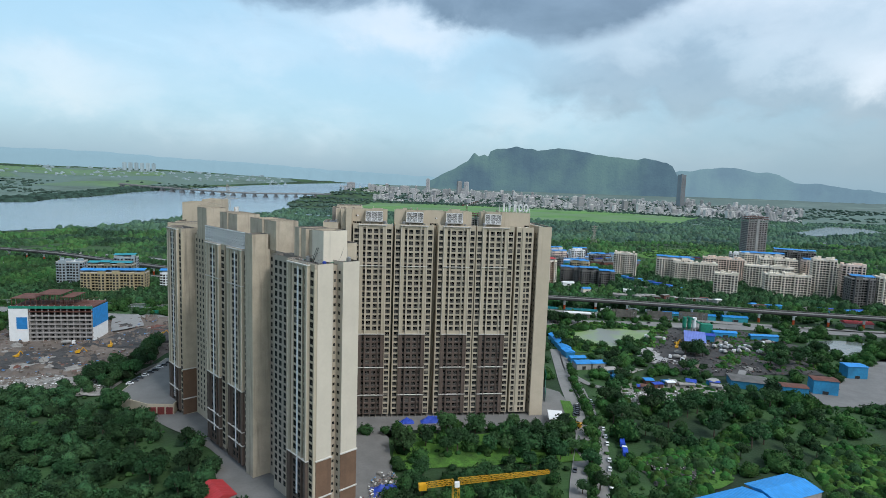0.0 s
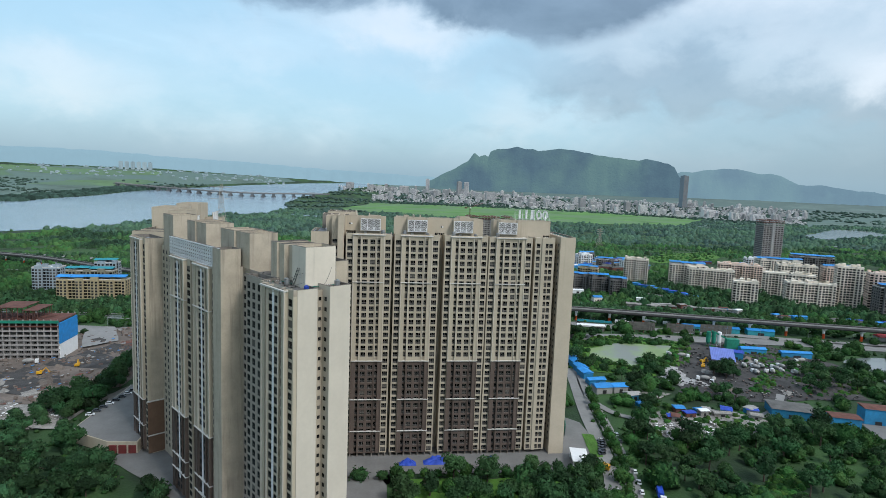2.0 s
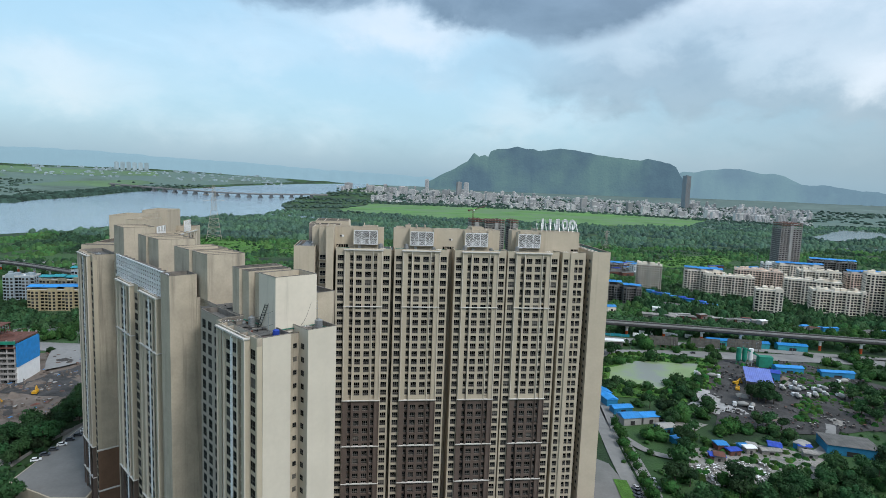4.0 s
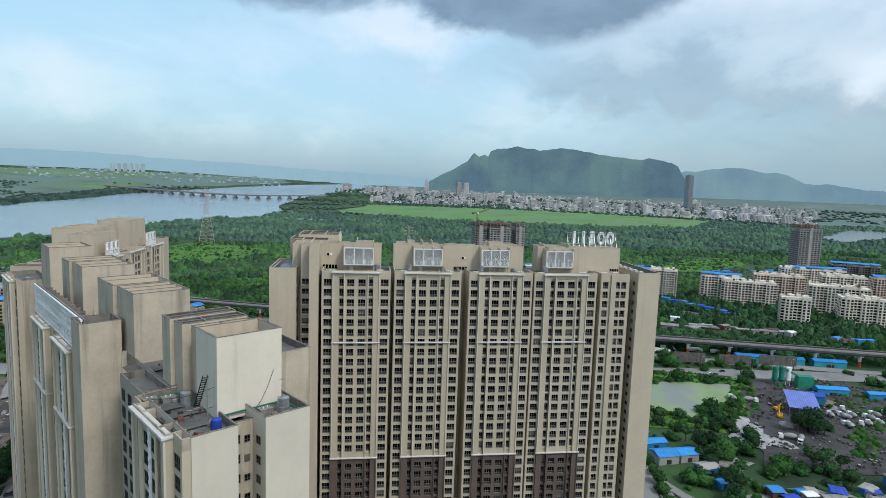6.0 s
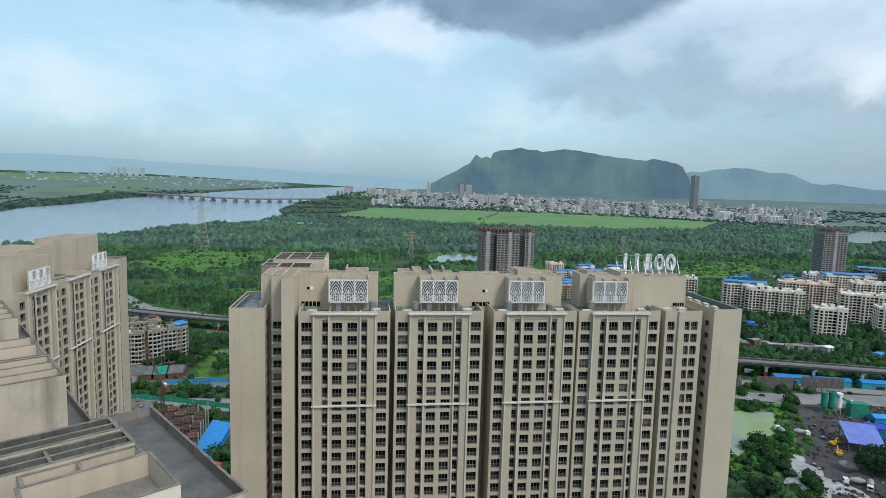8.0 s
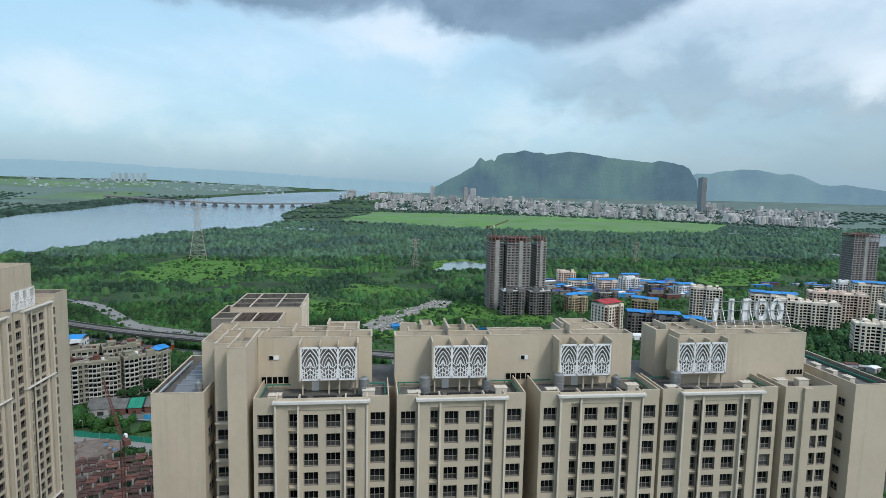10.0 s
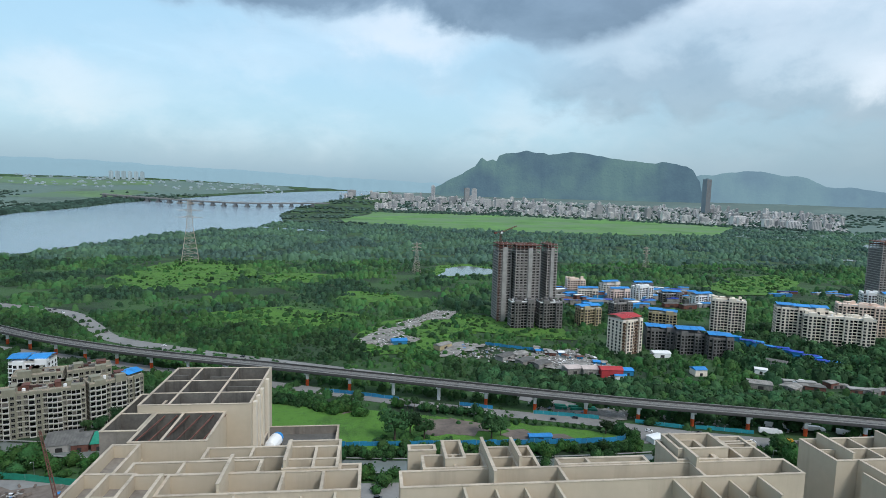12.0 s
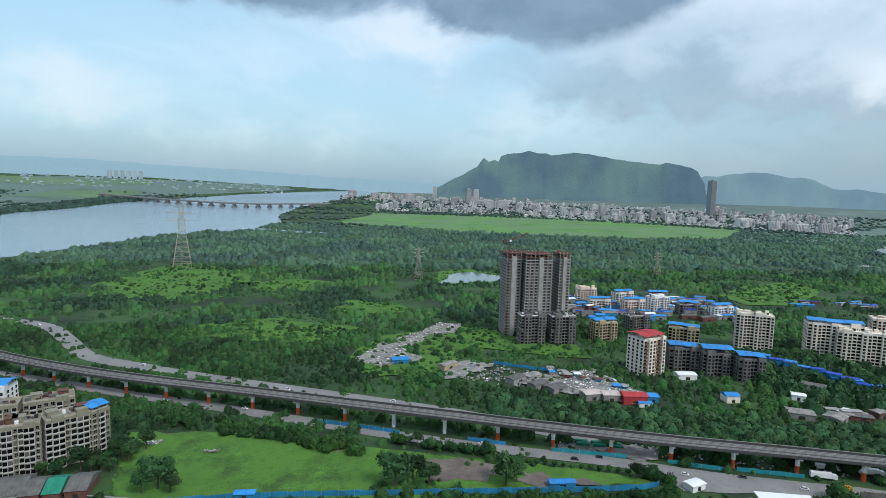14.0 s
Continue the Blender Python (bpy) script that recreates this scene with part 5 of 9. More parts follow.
for x0, x1, z0, z1 in ((-7.9, -6.0, 111.4, 112.8), (35.6, 37.2, 110.9, 112.2)):
    zc = (z0 + z1) / 2 - 0.9
    vent = part("vent_window", MB().box(x0, x1 - 0.2, PY - 0.1, PY + 0.1, zc - 0.42, zc + 0.42), "band", tb, "small sliding vent window in the roof block")
    part("dark_pane", MB().box(x0 + 0.08, x0 + 0.75, PY - 0.13, PY - 0.1, zc - 0.34, zc + 0.34), "glass", vent)
    part("white_pane", MB().box(x0 + 0.8, x1 - 0.28, PY - 0.15, PY - 0.1, zc - 0.34, zc + 0.34), "white", vent)
for x0, x1, y0, z0, z1 in ((-9.2, -4.6, PY, ZT - 0.2, ZT + 1.2), (33.0, 37.6, PY, ZT - 0.2, ZT + 1.1), (86.2, 89.3, PY - 1.5, ZT + 0.2, ZT + 1.3)):
    n = 5
    xs_ = [x0] + [x0 + (x1 - x0) * (i + q) / n for i in range(n) for q in (0.08, 0.92)] + [x1]
    mb = MB()
    wall_grid(mb, xs_, [z0, z0 + 0.12, z1 - 0.12, z1], {(i, 1) for i in range(1, len(xs_) - 1, 2)}, y0 - 0.12, 0.08, 0, 1)
    part("strip_window", mb, ["wall", "glass"], tb)

# tower A: three bays in a row, turned to the slab; local x runs back along the front
OA = (-19.8, 210.6)
TA = pose(OA[0], OA[1], 0, 0, 0, 36.5 - 90)      # local x = towards the near end, y = into the house
ta = thing("apartment_tower", "staggered beige apartment tower with brown lower storeys", "tower", TA, group="housing towers")
GRIMY.add(ta.name)
wa = Windows(ta, lambda p: p.z > 60 and p.x > -30, True)
ZA = 98.6
bay(ta, pose(-10.4, -0.2, 0), wa, ZA, 31, (7, 31), 8.0, 7, 20.6, rec=0.25, out=0.5, strip=True)
bay(ta, pose(-62.5, -1.4, 0), wa, ZA, 31, (3, 5, 11, 26, 31), 7.0, 11, 22.0, rec=0.25, out=0.6, strip=True)
bay(ta, pose(-86.5, -1.4, 0), wa, ZA, 31, (3, 5, 11, 26, 31), 7.0, 11, 22.0, rec=0.25, out=0.6, strip=True)
bay(ta, pose(-142.5, -0.6, 0), wa, 101.2, 31, (3, 7, 31), 8.0, 7, 20.6, rec=0.25, out=0.5, strip=True)
for j in range(30):
    for x in (-43.4, -40.4, -37.4, -34.6):
        wa.put("plain", pose(x, 5.93, ZA - 3.6 - FL * j) @ Matrix.Diagonal((0.9, 1, 1.0, 1)))
    for x in (-31.2, -27.6, -23.8):
        wa.put("wide", pose(x, 1.55, ZA - 3.6 - FL * j))
    wa.put("plain", pose(-33.08, 3.8, ZA - 3.6 - FL * j, 0, 0, -90) @ Matrix.Diagonal((1.2, 1, 1.0, 1)))
    for x in range(-129, -100, 4):
        wa.put("plain", pose(x, 6.93, ZA - 3.6 - FL * j))
for j in range(29):
    wa.put("plain", pose(-3.38, 9.4, ZA - 4.0 - FL * j, 0, 0, 90) @ Matrix.Diagonal((0.9, 1, 0.8, 1)))
    wa.put("plain", pose(-3.38, 11.2, ZA - 4.0 - FL * j, 0, 0, 90) @ Matrix.Diagonal((0.6, 1, 0.6, 1)))
    wa.put("plain", pose(-1.6, 12.08, ZA - 4.0 - FL * j) @ Matrix.Diagonal((0.8, 1, 0.7, 1)))
wa.done()
blocks_a = [(-33.0, -20.7, 1.6, 5.9, 0, 99.4), (-20.6, 0.1, 1.6, 8.2, 0, 99.2), (-12, 0.6, 12.2, 19.6, 0, 99.4), (-24, -3.5, 8, 18.0, 0, 98.0), (-41, -11, 19.0, 26.6, 0, 105.0),
            (-52, -20.5, 6, 20, 0, 99.6), (-100, -45.0, 5.0, 22, 0, 100.0), (-133, -99, 7, 24, 0, 99.0), (-152.7, -132.0, 1.4, 8.3, 0, 101.8), (-150, -131, 8.2, 22, 0, 100.5)]
for x0, x1, y0, y1, z0, z1 in blocks_a:
    # near end walls take the paler render to imitate their stronger light
    block(ta, Matrix(), x0, x1, y0, y1, z0, z1, mt="wallw" if x1 > -1 else "taupe" if x1 in (-20.7, -20.5) else "wallq")
block(ta, Matrix(), -52, -45.2, -1.9, 5.2, 0, 106.3, mt="wallq")
# brown cladding round the foot of the end walls, between white bands
for x, y0, y1, top, mid in ((0.1, 1.6, 8.2, 24.0, 9.0), (0.6, 12.2, 19.6, 24.0, 9.0), (-132.0, -0.2, 8.2, 25.5, 9.0)):
    part("cladding", MB().box(x - 0.2, x + 0.06, y0 - 0.05, y1 + 0.05, 0.4, top), "brownw", ta)
    for z in (mid, top):
        part("band", MB().box(x - 0.3, x + 0.4, y0 - 0.3, y1 + 0.3, z - 0.25, z + 0.25), "band", ta)
penthouse(ta, Matrix(), -14.2, -6.2, 7.8, 18.4, ZA - 1, 110.7, fins=(), cross=(), drop=2.2, wall="wallw")
penthouse(ta, Matrix(), -17.6, -14.22, 8.4, 18.2, ZA - 1, 110.2, fins=(13.0,), cross=(), drop=2.2)
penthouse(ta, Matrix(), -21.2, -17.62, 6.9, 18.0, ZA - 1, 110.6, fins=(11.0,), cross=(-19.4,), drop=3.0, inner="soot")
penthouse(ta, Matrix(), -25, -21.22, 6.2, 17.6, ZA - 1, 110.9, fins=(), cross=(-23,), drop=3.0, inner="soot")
penthouse(ta, Matrix(), -50.5, -40, 6.0, 16.4, ZA - 1, 112.0, cross=(-47, -43.5), drop=2.2)
penthouse(ta, Matrix(), -62, -50.52, 5.2, 16.2, ZA - 1, 112.2, cross=(-57,), drop=2.2)
penthouse(ta, Matrix(), -85, -75.5, 5.2, 16.2, ZA - 1, 112.7, cross=(-80,), drop=2.2)
penthouse(ta, Matrix(), -93, -85.02, 4.5, 16.0, ZA - 1, 112.9, cross=(-89,), drop=2.2)
penthouse(ta, Matrix(), -122, -110, 4.8, 15, ZA - 1, 113.7, cross=(-117,), drop=2.2)
# pierced parapet screen over the middle bays
mb = MB()
for q in range(24):
    x = -98 + q * 2.02
    mb.box(x, x + 0.18, -0.75, -0.5, ZA + 0.4, 106.2)
    for z in np.arange(ZA + 0.8, 105.6, 1.25):
        mb.beam((x + 0.1, -0.62, z), (x + 2.0, -0.62, z + 1.2), 0.2)
        mb.beam((x + 0.1, -0.62, z + 1.2), (x + 2.0, -0.62, z), 0.2)
for z in (ZA + 0.5, 102.3, 106.0):
    mb.box(-98.2, -49.5, -0.8, -0.45, z - 0.2, z + 0.2)
part("grille_screen", mb, "white", ta, "long white lattice screen along the roof")
mb = MB()
mb.box(-98.4, -49.3, -0.3, 0.0, ZA + 0.3, 106.3)
for q in range(12):
    mb.box(-97.5 + q * 4.1, -97.2 + q * 4.1, 0.0, 2.4, ZA, 105.6)
part("screen_wall", mb, "concd", ta)

# tower C: a third tower behind, its front to the east
tcw = thing("apartment_tower", "beige apartment tower with roof screens farther along", "tower", pose(-86, 378, 0, 0, 0, 90), group="housing towers")
wc = Windows(tcw, lambda p: p.z > 78)
bay(tcw, pose(-24.5, 0, 0), wc, 104.2, 33, (14, 26, 33), 9, 14)
bay(tcw, pose(-3.0, 0, 0), wc, 104.2, 33, (14, 26, 33), 9, 14)
bay(tcw, pose(18.5, 0, 0), wc, 104.2, 33, (14, 26, 33), 9, 14)
wc.done()
for x0, x1, y0, y1, z1 in ((-34, 29, 8.5, 24, 103.4), (29.2, 36.5, 1.0, 20, 105.9), (-40, -34.5, 6, 26, 103.0)):
    block(tcw, Matrix(), x0, x1, y0, y1, 0, z1)
penthouse(tcw, Matrix(), -14, 6, 12, 26, 102, 113.5, cross=(-6,))
penthouse(tcw, Matrix(), 16, 36, 11, 23, 102, 114.4, cross=(24,))
penthouse(tcw, Matrix(), -32, -14, 3.5, 12, 102, 113.0, cross=(-24,))
for gx in (-24.5, 12.5):
    grille(tcw, Matrix(), gx, 0.4, 104.8, 110.2, 10.5)
    mb = MB()
    mb.box(gx - 5.4, gx + 5.4, 0.45, 0.75, 104.4, 110.4)
    part("screen_wall", mb, "wall", tcw)

# ---- things on the tower roofs ----


def duct_box(x, y, z, a=0, w=2.0, d=1.3, h=1.25):
    t = thing("vent_housing", "small beige vent housing with two pipes on the roof", "vent", pose(x, y, z, 0, 0, a), "vent housings")
    mb = MB()
    mb.box(-w / 2, w / 2, -d / 2, d / 2, 0, h)
    mb.box(-w / 2 - 0.08, w / 2 + 0.08, -d / 2 - 0.08, d / 2 + 0.08, h, h + 0.12)
    part("housing", mb, "wallw" if y > 300 else "concd", t)
    for q in (-0.45, 0.45):
        mb = MB()
        mb.cyl(q * 0.8, 0, h, h + 0.35, 0.09, n=8)
        part("pipe", mb, "white", t)
    return t


def water_tank(x, y, z, r=0.85, h=2.3):
    t = thing("water_tank", "round grey steel water tank standing on the roof", "water tank", pose(x, y, z), "roof tanks")
    mb = MB()
    n = 16
    prof = [(0.15, r)]
    for q in (0.3, 0.9, 1.5, 2.1):
        if q < h - 0.2:
            prof += [(q, r), (q + 0.02, r + 0.05), (q + 0.08, r + 0.05), (q + 0.1, r)]
    prof += [(h, r), (h + 0.25, r * 0.35)]
    o = [(math.cos(2 * math.pi * i / n), math.sin(2 * math.pi * i / n)) for i in range(n)]
    for z, rr in prof:
        mb.v += [(rr * a, rr * b, z) for a, b in o]
    for k in range(len(prof) - 1):
        for i in range(n):
            j = (i + 1) % n
            mb.f.append((k * n + i, k * n + j, k * n + n + j, k * n + n + i))
            mb.k.append(0)
    shell_ = part("shell", mb, "tank", t)
    mb = MB()
    mb.cyl(0, 0, h + 0.25, h + 0.4, r * 0.3, n=10)
    part("lid", mb, "steel", shell_)
    mb = MB()
    mb.box(-r, r, -0.12, 0.12, 0, 0.15)
    mb.box(-0.12, 0.12, -r, r, 0.0, 0.15)
    part("stand", mb, "conc", t)
    return t


def pipe_run(pts, r, material, label):
    mb = MB()
    for a, b in zip(pts, pts[1:]):
        mb.beam(a, b, 2 * r)
    for q in pts[1:-1]:
        mb.box(q[0] - r * 1.2, q[0] + r * 1.2, q[1] - r * 1.2, q[1] + r * 1.2, q[2] - r * 1.2, q[2] + r * 1.2)
    for a, b in zip(pts, pts[1:]):
        a, b = Vector(a), Vector(b)
        for q in np.arange(1.0, (b - a).length, 3.0):
            p = a + (b - a).normalized() * q
            mb.box(p.x - 0.06, p.x + 0.06, p.y - 0.06, p.y + 0.06, p.z - 0.45, p.z)
    return solid("water_pipe", mb, material, label, "pipe", group="roof pipes")


ZR = ZT - 1.1
for i, cxx in enumerate(CENT):
    h = 10.2 if i != 2 else 10.0
    duct_box(cxx - 7.6, FY + 3.2, ZR)
    duct_box(cxx + 7.2, FY + 4.6, ZR)
    water_tank(cxx - 5.6 if i else cxx + 6.4, FY + 5.6, ZR, 0.9, 2.9)
    if i in (1, 2):
        water_tank(cxx + 5.2, FY + 6.6, ZR, 0.8, 2.0)
    for s in (-1, 1):
        pipe_run([(cxx + s * (h - 0.3), FY + 1.2, ZR + 0.9), (cxx + s * (h - 0.3), FY + 8.9, ZR + 0.9), (cxx + s * 6.0, FY + 8.9, ZR + 0.9)], 0.09, "green_pipe", "green water pipe running along the parapet")
    # loose sheets and gratings over the light wells
    for q in range(3):
        mb = MB()
        x0 = cxx - 6.6 + q * 4.7
        for b in range(9):
            mb.box(x0 + b * 0.45, x0 + b * 0.45 + 0.3, FY + 2.9, FY + 5.0, ZR + 0.32, ZR + 0.37)
        mb.box(x0, x0 + 3.9, FY + 2.95, FY + 3.1, ZR, ZR + 0.32)
        mb.box(x0, x0 + 3.9, FY + 4.8, FY + 4.95, ZR, ZR + 0.32)
        solid("roof_grating", mb, "blackrubber", "dark slatted grating over a roof well", "grating", group="roof gratings")
    mb = MB()
    mb.box(cxx - 2.4, cxx - 1.2, FY + 8.3, FY + 8.5, ZR, ZR + 1.9)
    solid("roof_door", mb, "white", "white door leaf standing under the screen", "door")
for i in range(2):
    duct_box(83.2 + i * 4.2, FY + 5.5, ZR)

# open wells and wall stubs behind the roof blocks
for x0, x1, y0, y1, z1 in ((1.0, 7.0, PY + 9.7, PY + 11.6, 114.6), (14.5, 17.6, PY + 7.52, PY + 9.0, 114.9), (18.2, 20.4, PY + 4.2, PY + 8.6, 115.5), (44.5, 50.5, PY + 4.6, PY + 8.6, 115.6), (52.0, 56.0, PY + 7.52, PY + 8.4, 114.6)):
    penthouse(tb, Matrix(), x0, x1, y0, y1, ZT - 1, z1, drop=1.6, name="roof_well")

# the name sign on the last roof block: plain plates on a steel frame
sg = thing("roof_sign", "white roof sign seen from behind on a steel frame", "sign", pose(74.4, PY + 6.2, PT - 0.3))
for k in range(5):
    x = 15.4 - k * 3.25
    mb = MB()
    wd = (2.9, 2.9, 1.6, 1.0, 0.8)[k]
    hh = 4.6
    if k in (0, 1):
        out = [(math.cos(a) * wd / 2, 2.3 + math.sin(a) * hh / 2) for a in np.linspace(0, 2 * math.pi, 25)[:-1]]
        inn = [(math.cos(a) * wd / 4, 2.3 + math.sin(a) * hh / 3.4) for a in np.linspace(0, 2 * math.pi, 25)[:-1]]
        for i in range(24):
            j = (i + 1) % 24
            for y in (-0.18, 0.18):
                mb.face([(out[i][0], y, out[i][1]), (out[j][0], y, out[j][1]), (inn[j][0], y, inn[j][1]), (inn[i][0], y, inn[i][1])])
            mb.face([(out[i][0], -0.18, out[i][1]), (out[j][0], -0.18, out[j][1]), (out[j][0], 0.18, out[j][1]), (out[i][0], 0.18, out[i][1])])
            mb.face([(inn[i][0], -0.18, inn[i][1]), (inn[j][0], -0.18, inn[j][1]), (inn[j][0], 0.18, inn[j][1]), (inn[i][0], 0.18, inn[i][1])])
    else:
        mb.box(-wd / 2, wd / 2, -0.18, 0.18, 0.0, hh)
    for q in range(len(mb.v)):
        mb.v[q] = (mb.v[q][0] + x - 0.7, mb.v[q][1], mb.v[q][2] + 0.9)
    part("plate", mb, "white", sg)
for q in np.linspace(-1.0, 16.4, 10):
    mb = MB()
    mb.beam((q, -0.35, -0.2), (q, -0.35, 5.4), 0.12)
    mb.beam((q, -2.2, 0), (q, -0.35, 3.6), 0.1)
    part("post", mb, "steel", sg)
for z in (1.2, 3.2, 5.0):
    mb = MB()
    mb.beam((-1.0, -0.3, z), (16.4, -0.3, z), 0.1)
    part("rail", mb, "steel", sg)

t = thing("lying_tank", "white and blue drum tank lying on the low rear roof", "water tank", pose(-3.4, 346.5, 106.05, 0, 0, 80))
prof = [(-2.0, 0.35), (-1.8, 0.8), (-0.9, 0.95), (0.9, 0.95), (1.8, 0.8), (2.0, 0.35)]
mb = MB()
for x, r in prof:
    mb.v += [(x, r * math.cos(2 * math.pi * i / 14), 1.15 + r * math.sin(2 * math.pi * i / 14)) for i in range(14)]
for q in range(len(prof) - 1):
    for i in range(14):
        j = (i + 1) % 14
        mb.f.append((q * 14 + i, q * 14 + j, q * 14 + 14 + j, q * 14 + 14 + i))
        mb.k.append(1 if q == 3 else 0)
part("drum", mb, ["white", "bluetarp"], t)
part("saddle", MB().box(-1.4, -1.1, -0.8, 0.8, 0, 0.5).box(1.1, 1.4, -0.8, 0.8, 0, 0.5), "concd", t)

# left end block: solar heaters and a low wall
for i in range(7):
    t = thing("solar_panel", "grey tilted solar heater panel on the end roof", "solar panel", pose(-20.2, 315 + i * 2.45, 106.3, 0, 0, 0), "solar panels")
    mb = MB()
    mb.face([(-1.8, -1.4, 0.3), (1.8, -1.4, 0.3), (1.8, 1.3, 1.2), (-1.8, 1.3, 1.2)])
    mb.face([(-1.8, 1.3, 1.12), (1.8, 1.3, 1.12), (1.8, -1.4, 0.22), (-1.8, -1.4, 0.22)])
    part("panel", mb, "solar", t)
    for x in (-1.7, 1.7):
        mb = MB()
        mb.beam((x, -1.3, 0), (x, -1.3, 0.3), 0.08)
        mb.beam((x, 1.2, 0), (x, 1.2, 1.15), 0.08)
        mb.beam((x, -1.3, 0.25), (x, 1.2, 1.1), 0.06)
        part("leg_frame", mb, "steel", t)
    part("tank", MB().box(-1.8, 1.8, 1.3, 1.6, 1.0, 1.3), "steel", t, "slim steel header tank")
pipe_run([(-24.0, 314, 107.1), (-24.0, 331, 107.1)], 0.14, "bluegrey", "blue-grey pipe along the end roof")
pipe_run([(98.9, FY + 2, 107.3), (98.9, FY + 30, 107.3)], 0.14, "green_pipe", "green pipe along the far end roof")
for q in range(7):
    duct_box(95.5, FY + 4 + q * 4.0, 106.8, 90, 1.8, 1.0, 0.9)
water_tank(-18.0, 314.0, 106.3, 0.5, 2.4)

# tower A roof clutter (its own turned frame)


def on_a(x, y, z=0):
    return TA @ Vector((x, y, z))


for x, y, r, h in ((-14.8, 6.3, 0.8, 2.6), (-2.6, 16.8, 0.9, 2.9), (-16.5, 5.2, 0.5, 1.2), (-5.5, 18.6, 0.7, 1.3), (-48, 8, 0.8, 2.4), (-100, 7, 0.9, 2.6), (-135, 5, 0.8, 2.4), (-141, 4, 0.8, 2.4)):
    p = on_a(x, y)
    water_tank(p.x, p.y, 97.6 if x > -45 else 98.8, r, h)
for x, y in ((-3.5, 14.2), (-18.5, 2.0), (-9, 15), (-17.5, 4.5), (-145, 3), (-56, 2.5), (-90, 2.5)):
    p = on_a(x, y)
    duct_box(p.x, p.y, 97.8, 36.5)
pipe_run([tuple(on_a(-19.5, 1.2, 98.7)), tuple(on_a(-19.5, 6.5, 98.7)), tuple(on_a(-13.5, 7.4, 98.7))], 0.1, "green_pipe", "green pipe along the near parapet")
pipe_run([tuple(on_a(-5.9, 8.2, 98.6)), tuple(on_a(-5.9, 18.2, 98.6)), tuple(on_a(-1.0, 18.8, 98.6))], 0.1, "green_pipe", "green pipe round the foot of the roof block")
for x, y, w, d in ((-15.5, 3.4, 3.0, 6.0), (-11.0, 4.6, 1.6, 6.5), (-6.0, 4.2, 2.0, 6.0), (-3.6, 16.0, 2.6, 5.0), (-36, 8, 6, 9)):
    mb = MB()
    mb.box(-w / 2, w / 2, -d / 2, d / 2, 0.25, 0.33)
    for q in (-d / 3, d / 3):
        mb.box(-w / 2, w / 2, q - 0.06, q + 0.06, 0, 0.25)
    p = on_a(x, y)
    solid("roof_sheet", mb, "roofc", "grey sheet cover over a roof well", "roof sheet", pose(p.x, p.y, 98.0 if x > -30 else 98.4, 0, 0, -53.5), "roof sheets")
mb = MB()
mb.cyl(0, 0, 0, 1.5, 0.75, n=16)
mb.cyl(0, 0, 1.5, 1.75, 0.75, 0.3, n=16)
p = on_a(-3.2, 6.4)
solid("blue_barrel", mb, "bluedk", "bright blue plastic water barrel on the roof", "barrel", pose(p.x, p.y, 98.0))
# iron stair on the roof block
t = thing("roof_ladder", "rusty dark iron stair leaning against the roof block", "ladder", TA @ pose(-9.5, 6.6, 97.8))
for s in (0, 0.8):
    mb = MB()
    mb.beam((-4 + s * 0, 0.4 + s, 0), (0.0, 0.4 + s, 6.4), 0.12)
    part("stringer", mb, "blackrubber", t)
for q in range(14):
    mb = MB()
    f = q / 14
    mb.box(-4 + 4 * f, -3.7 + 4 * f, 0.4, 1.2, 6.4 * f, 6.4 * f + 0.05)
    part("rung", mb, "blackrubber", t)
# lightning rods and masts
for x, y, z, h in ((-9.8, 9.0, 98, 5.5), (-8.0, 7.0, 98, 6.5), (-4.5, 17.6, 98, 7.0), (-30, 9, 98, 6), (-70, 6, 100, 5), (-86, 5, 100, 5), (-50, 7, 100, 6)):
    mb = MB()
    mb.cyl(0, 0, 0, h, 0.06, 0.03, n=6)
    mb.beam((-0.5, 0, h * 0.7), (0.5, 0, h * 0.7), 0.04)
    mb.beam((-0.35, 0, h * 0.55), (0.35, 0, h * 0.55), 0.04)
    p = on_a(x, y)
    solid("roof_mast", mb, "steel", "thin steel aerial mast on the roof", "mast", pose(p.x, p.y, z - 0.2), "roof masts")

for q in range(12):
    p = on_a(-39 + q * 2.3, 21.2)
    duct_box(p.x, p.y, 103.72, -53.5, 1.1, 0.9, 0.9)
# weathered odds and ends lying about on the roofs of tower A
rng = random.Random(21)
for q in range(46):
    x, y = rng.choice(((rng.uniform(-20, -1), rng.uniform(2.2, 7.4)), (rng.uniform(-5.5, -0.5), rng.uniform(12.8, 18.8)), (rng.uniform(-40, -26), rng.uniform(8, 17))))
    p = on_a(x, y)
    mb = MB()
    w, d, h = rng.uniform(0.3, 1.6), rng.uniform(0.2, 0.8), rng.uniform(0.1, 0.7)
    c = rng.uniform(0.5, 1.0)
    n0 = len(mb.v)
    mb.v += [(-w / 2, -d / 2, 0), (w / 2, -d / 2, 0), (w / 2, d / 2, 0), (-w / 2, d / 2, 0), (-w / 2 * c, -d / 2, h), (w / 2 * c, -d / 2, h * 0.8), (w / 2 * c, d / 2 * c, h), (-w / 2 * c, d / 2, h * 0.7)]
    for f in ((4, 5, 6, 7), (0, 1, 5, 4), (1, 2, 6, 5), (2, 3, 7, 6), (3, 0, 4, 7)):
        mb.f.append(f)
        mb.k.append(0)
    k = rng.choice(["concd", "blackrubber", "coping", "rust", "roofc"])
    solid("roof_debris", mb, k, "weathered scrap left lying on the flat roof", "debris", pose(p.x, p.y, 98.05 if x > -24 else 98.45, 0, 0, rng.uniform(0, 360)), "roof scrap")
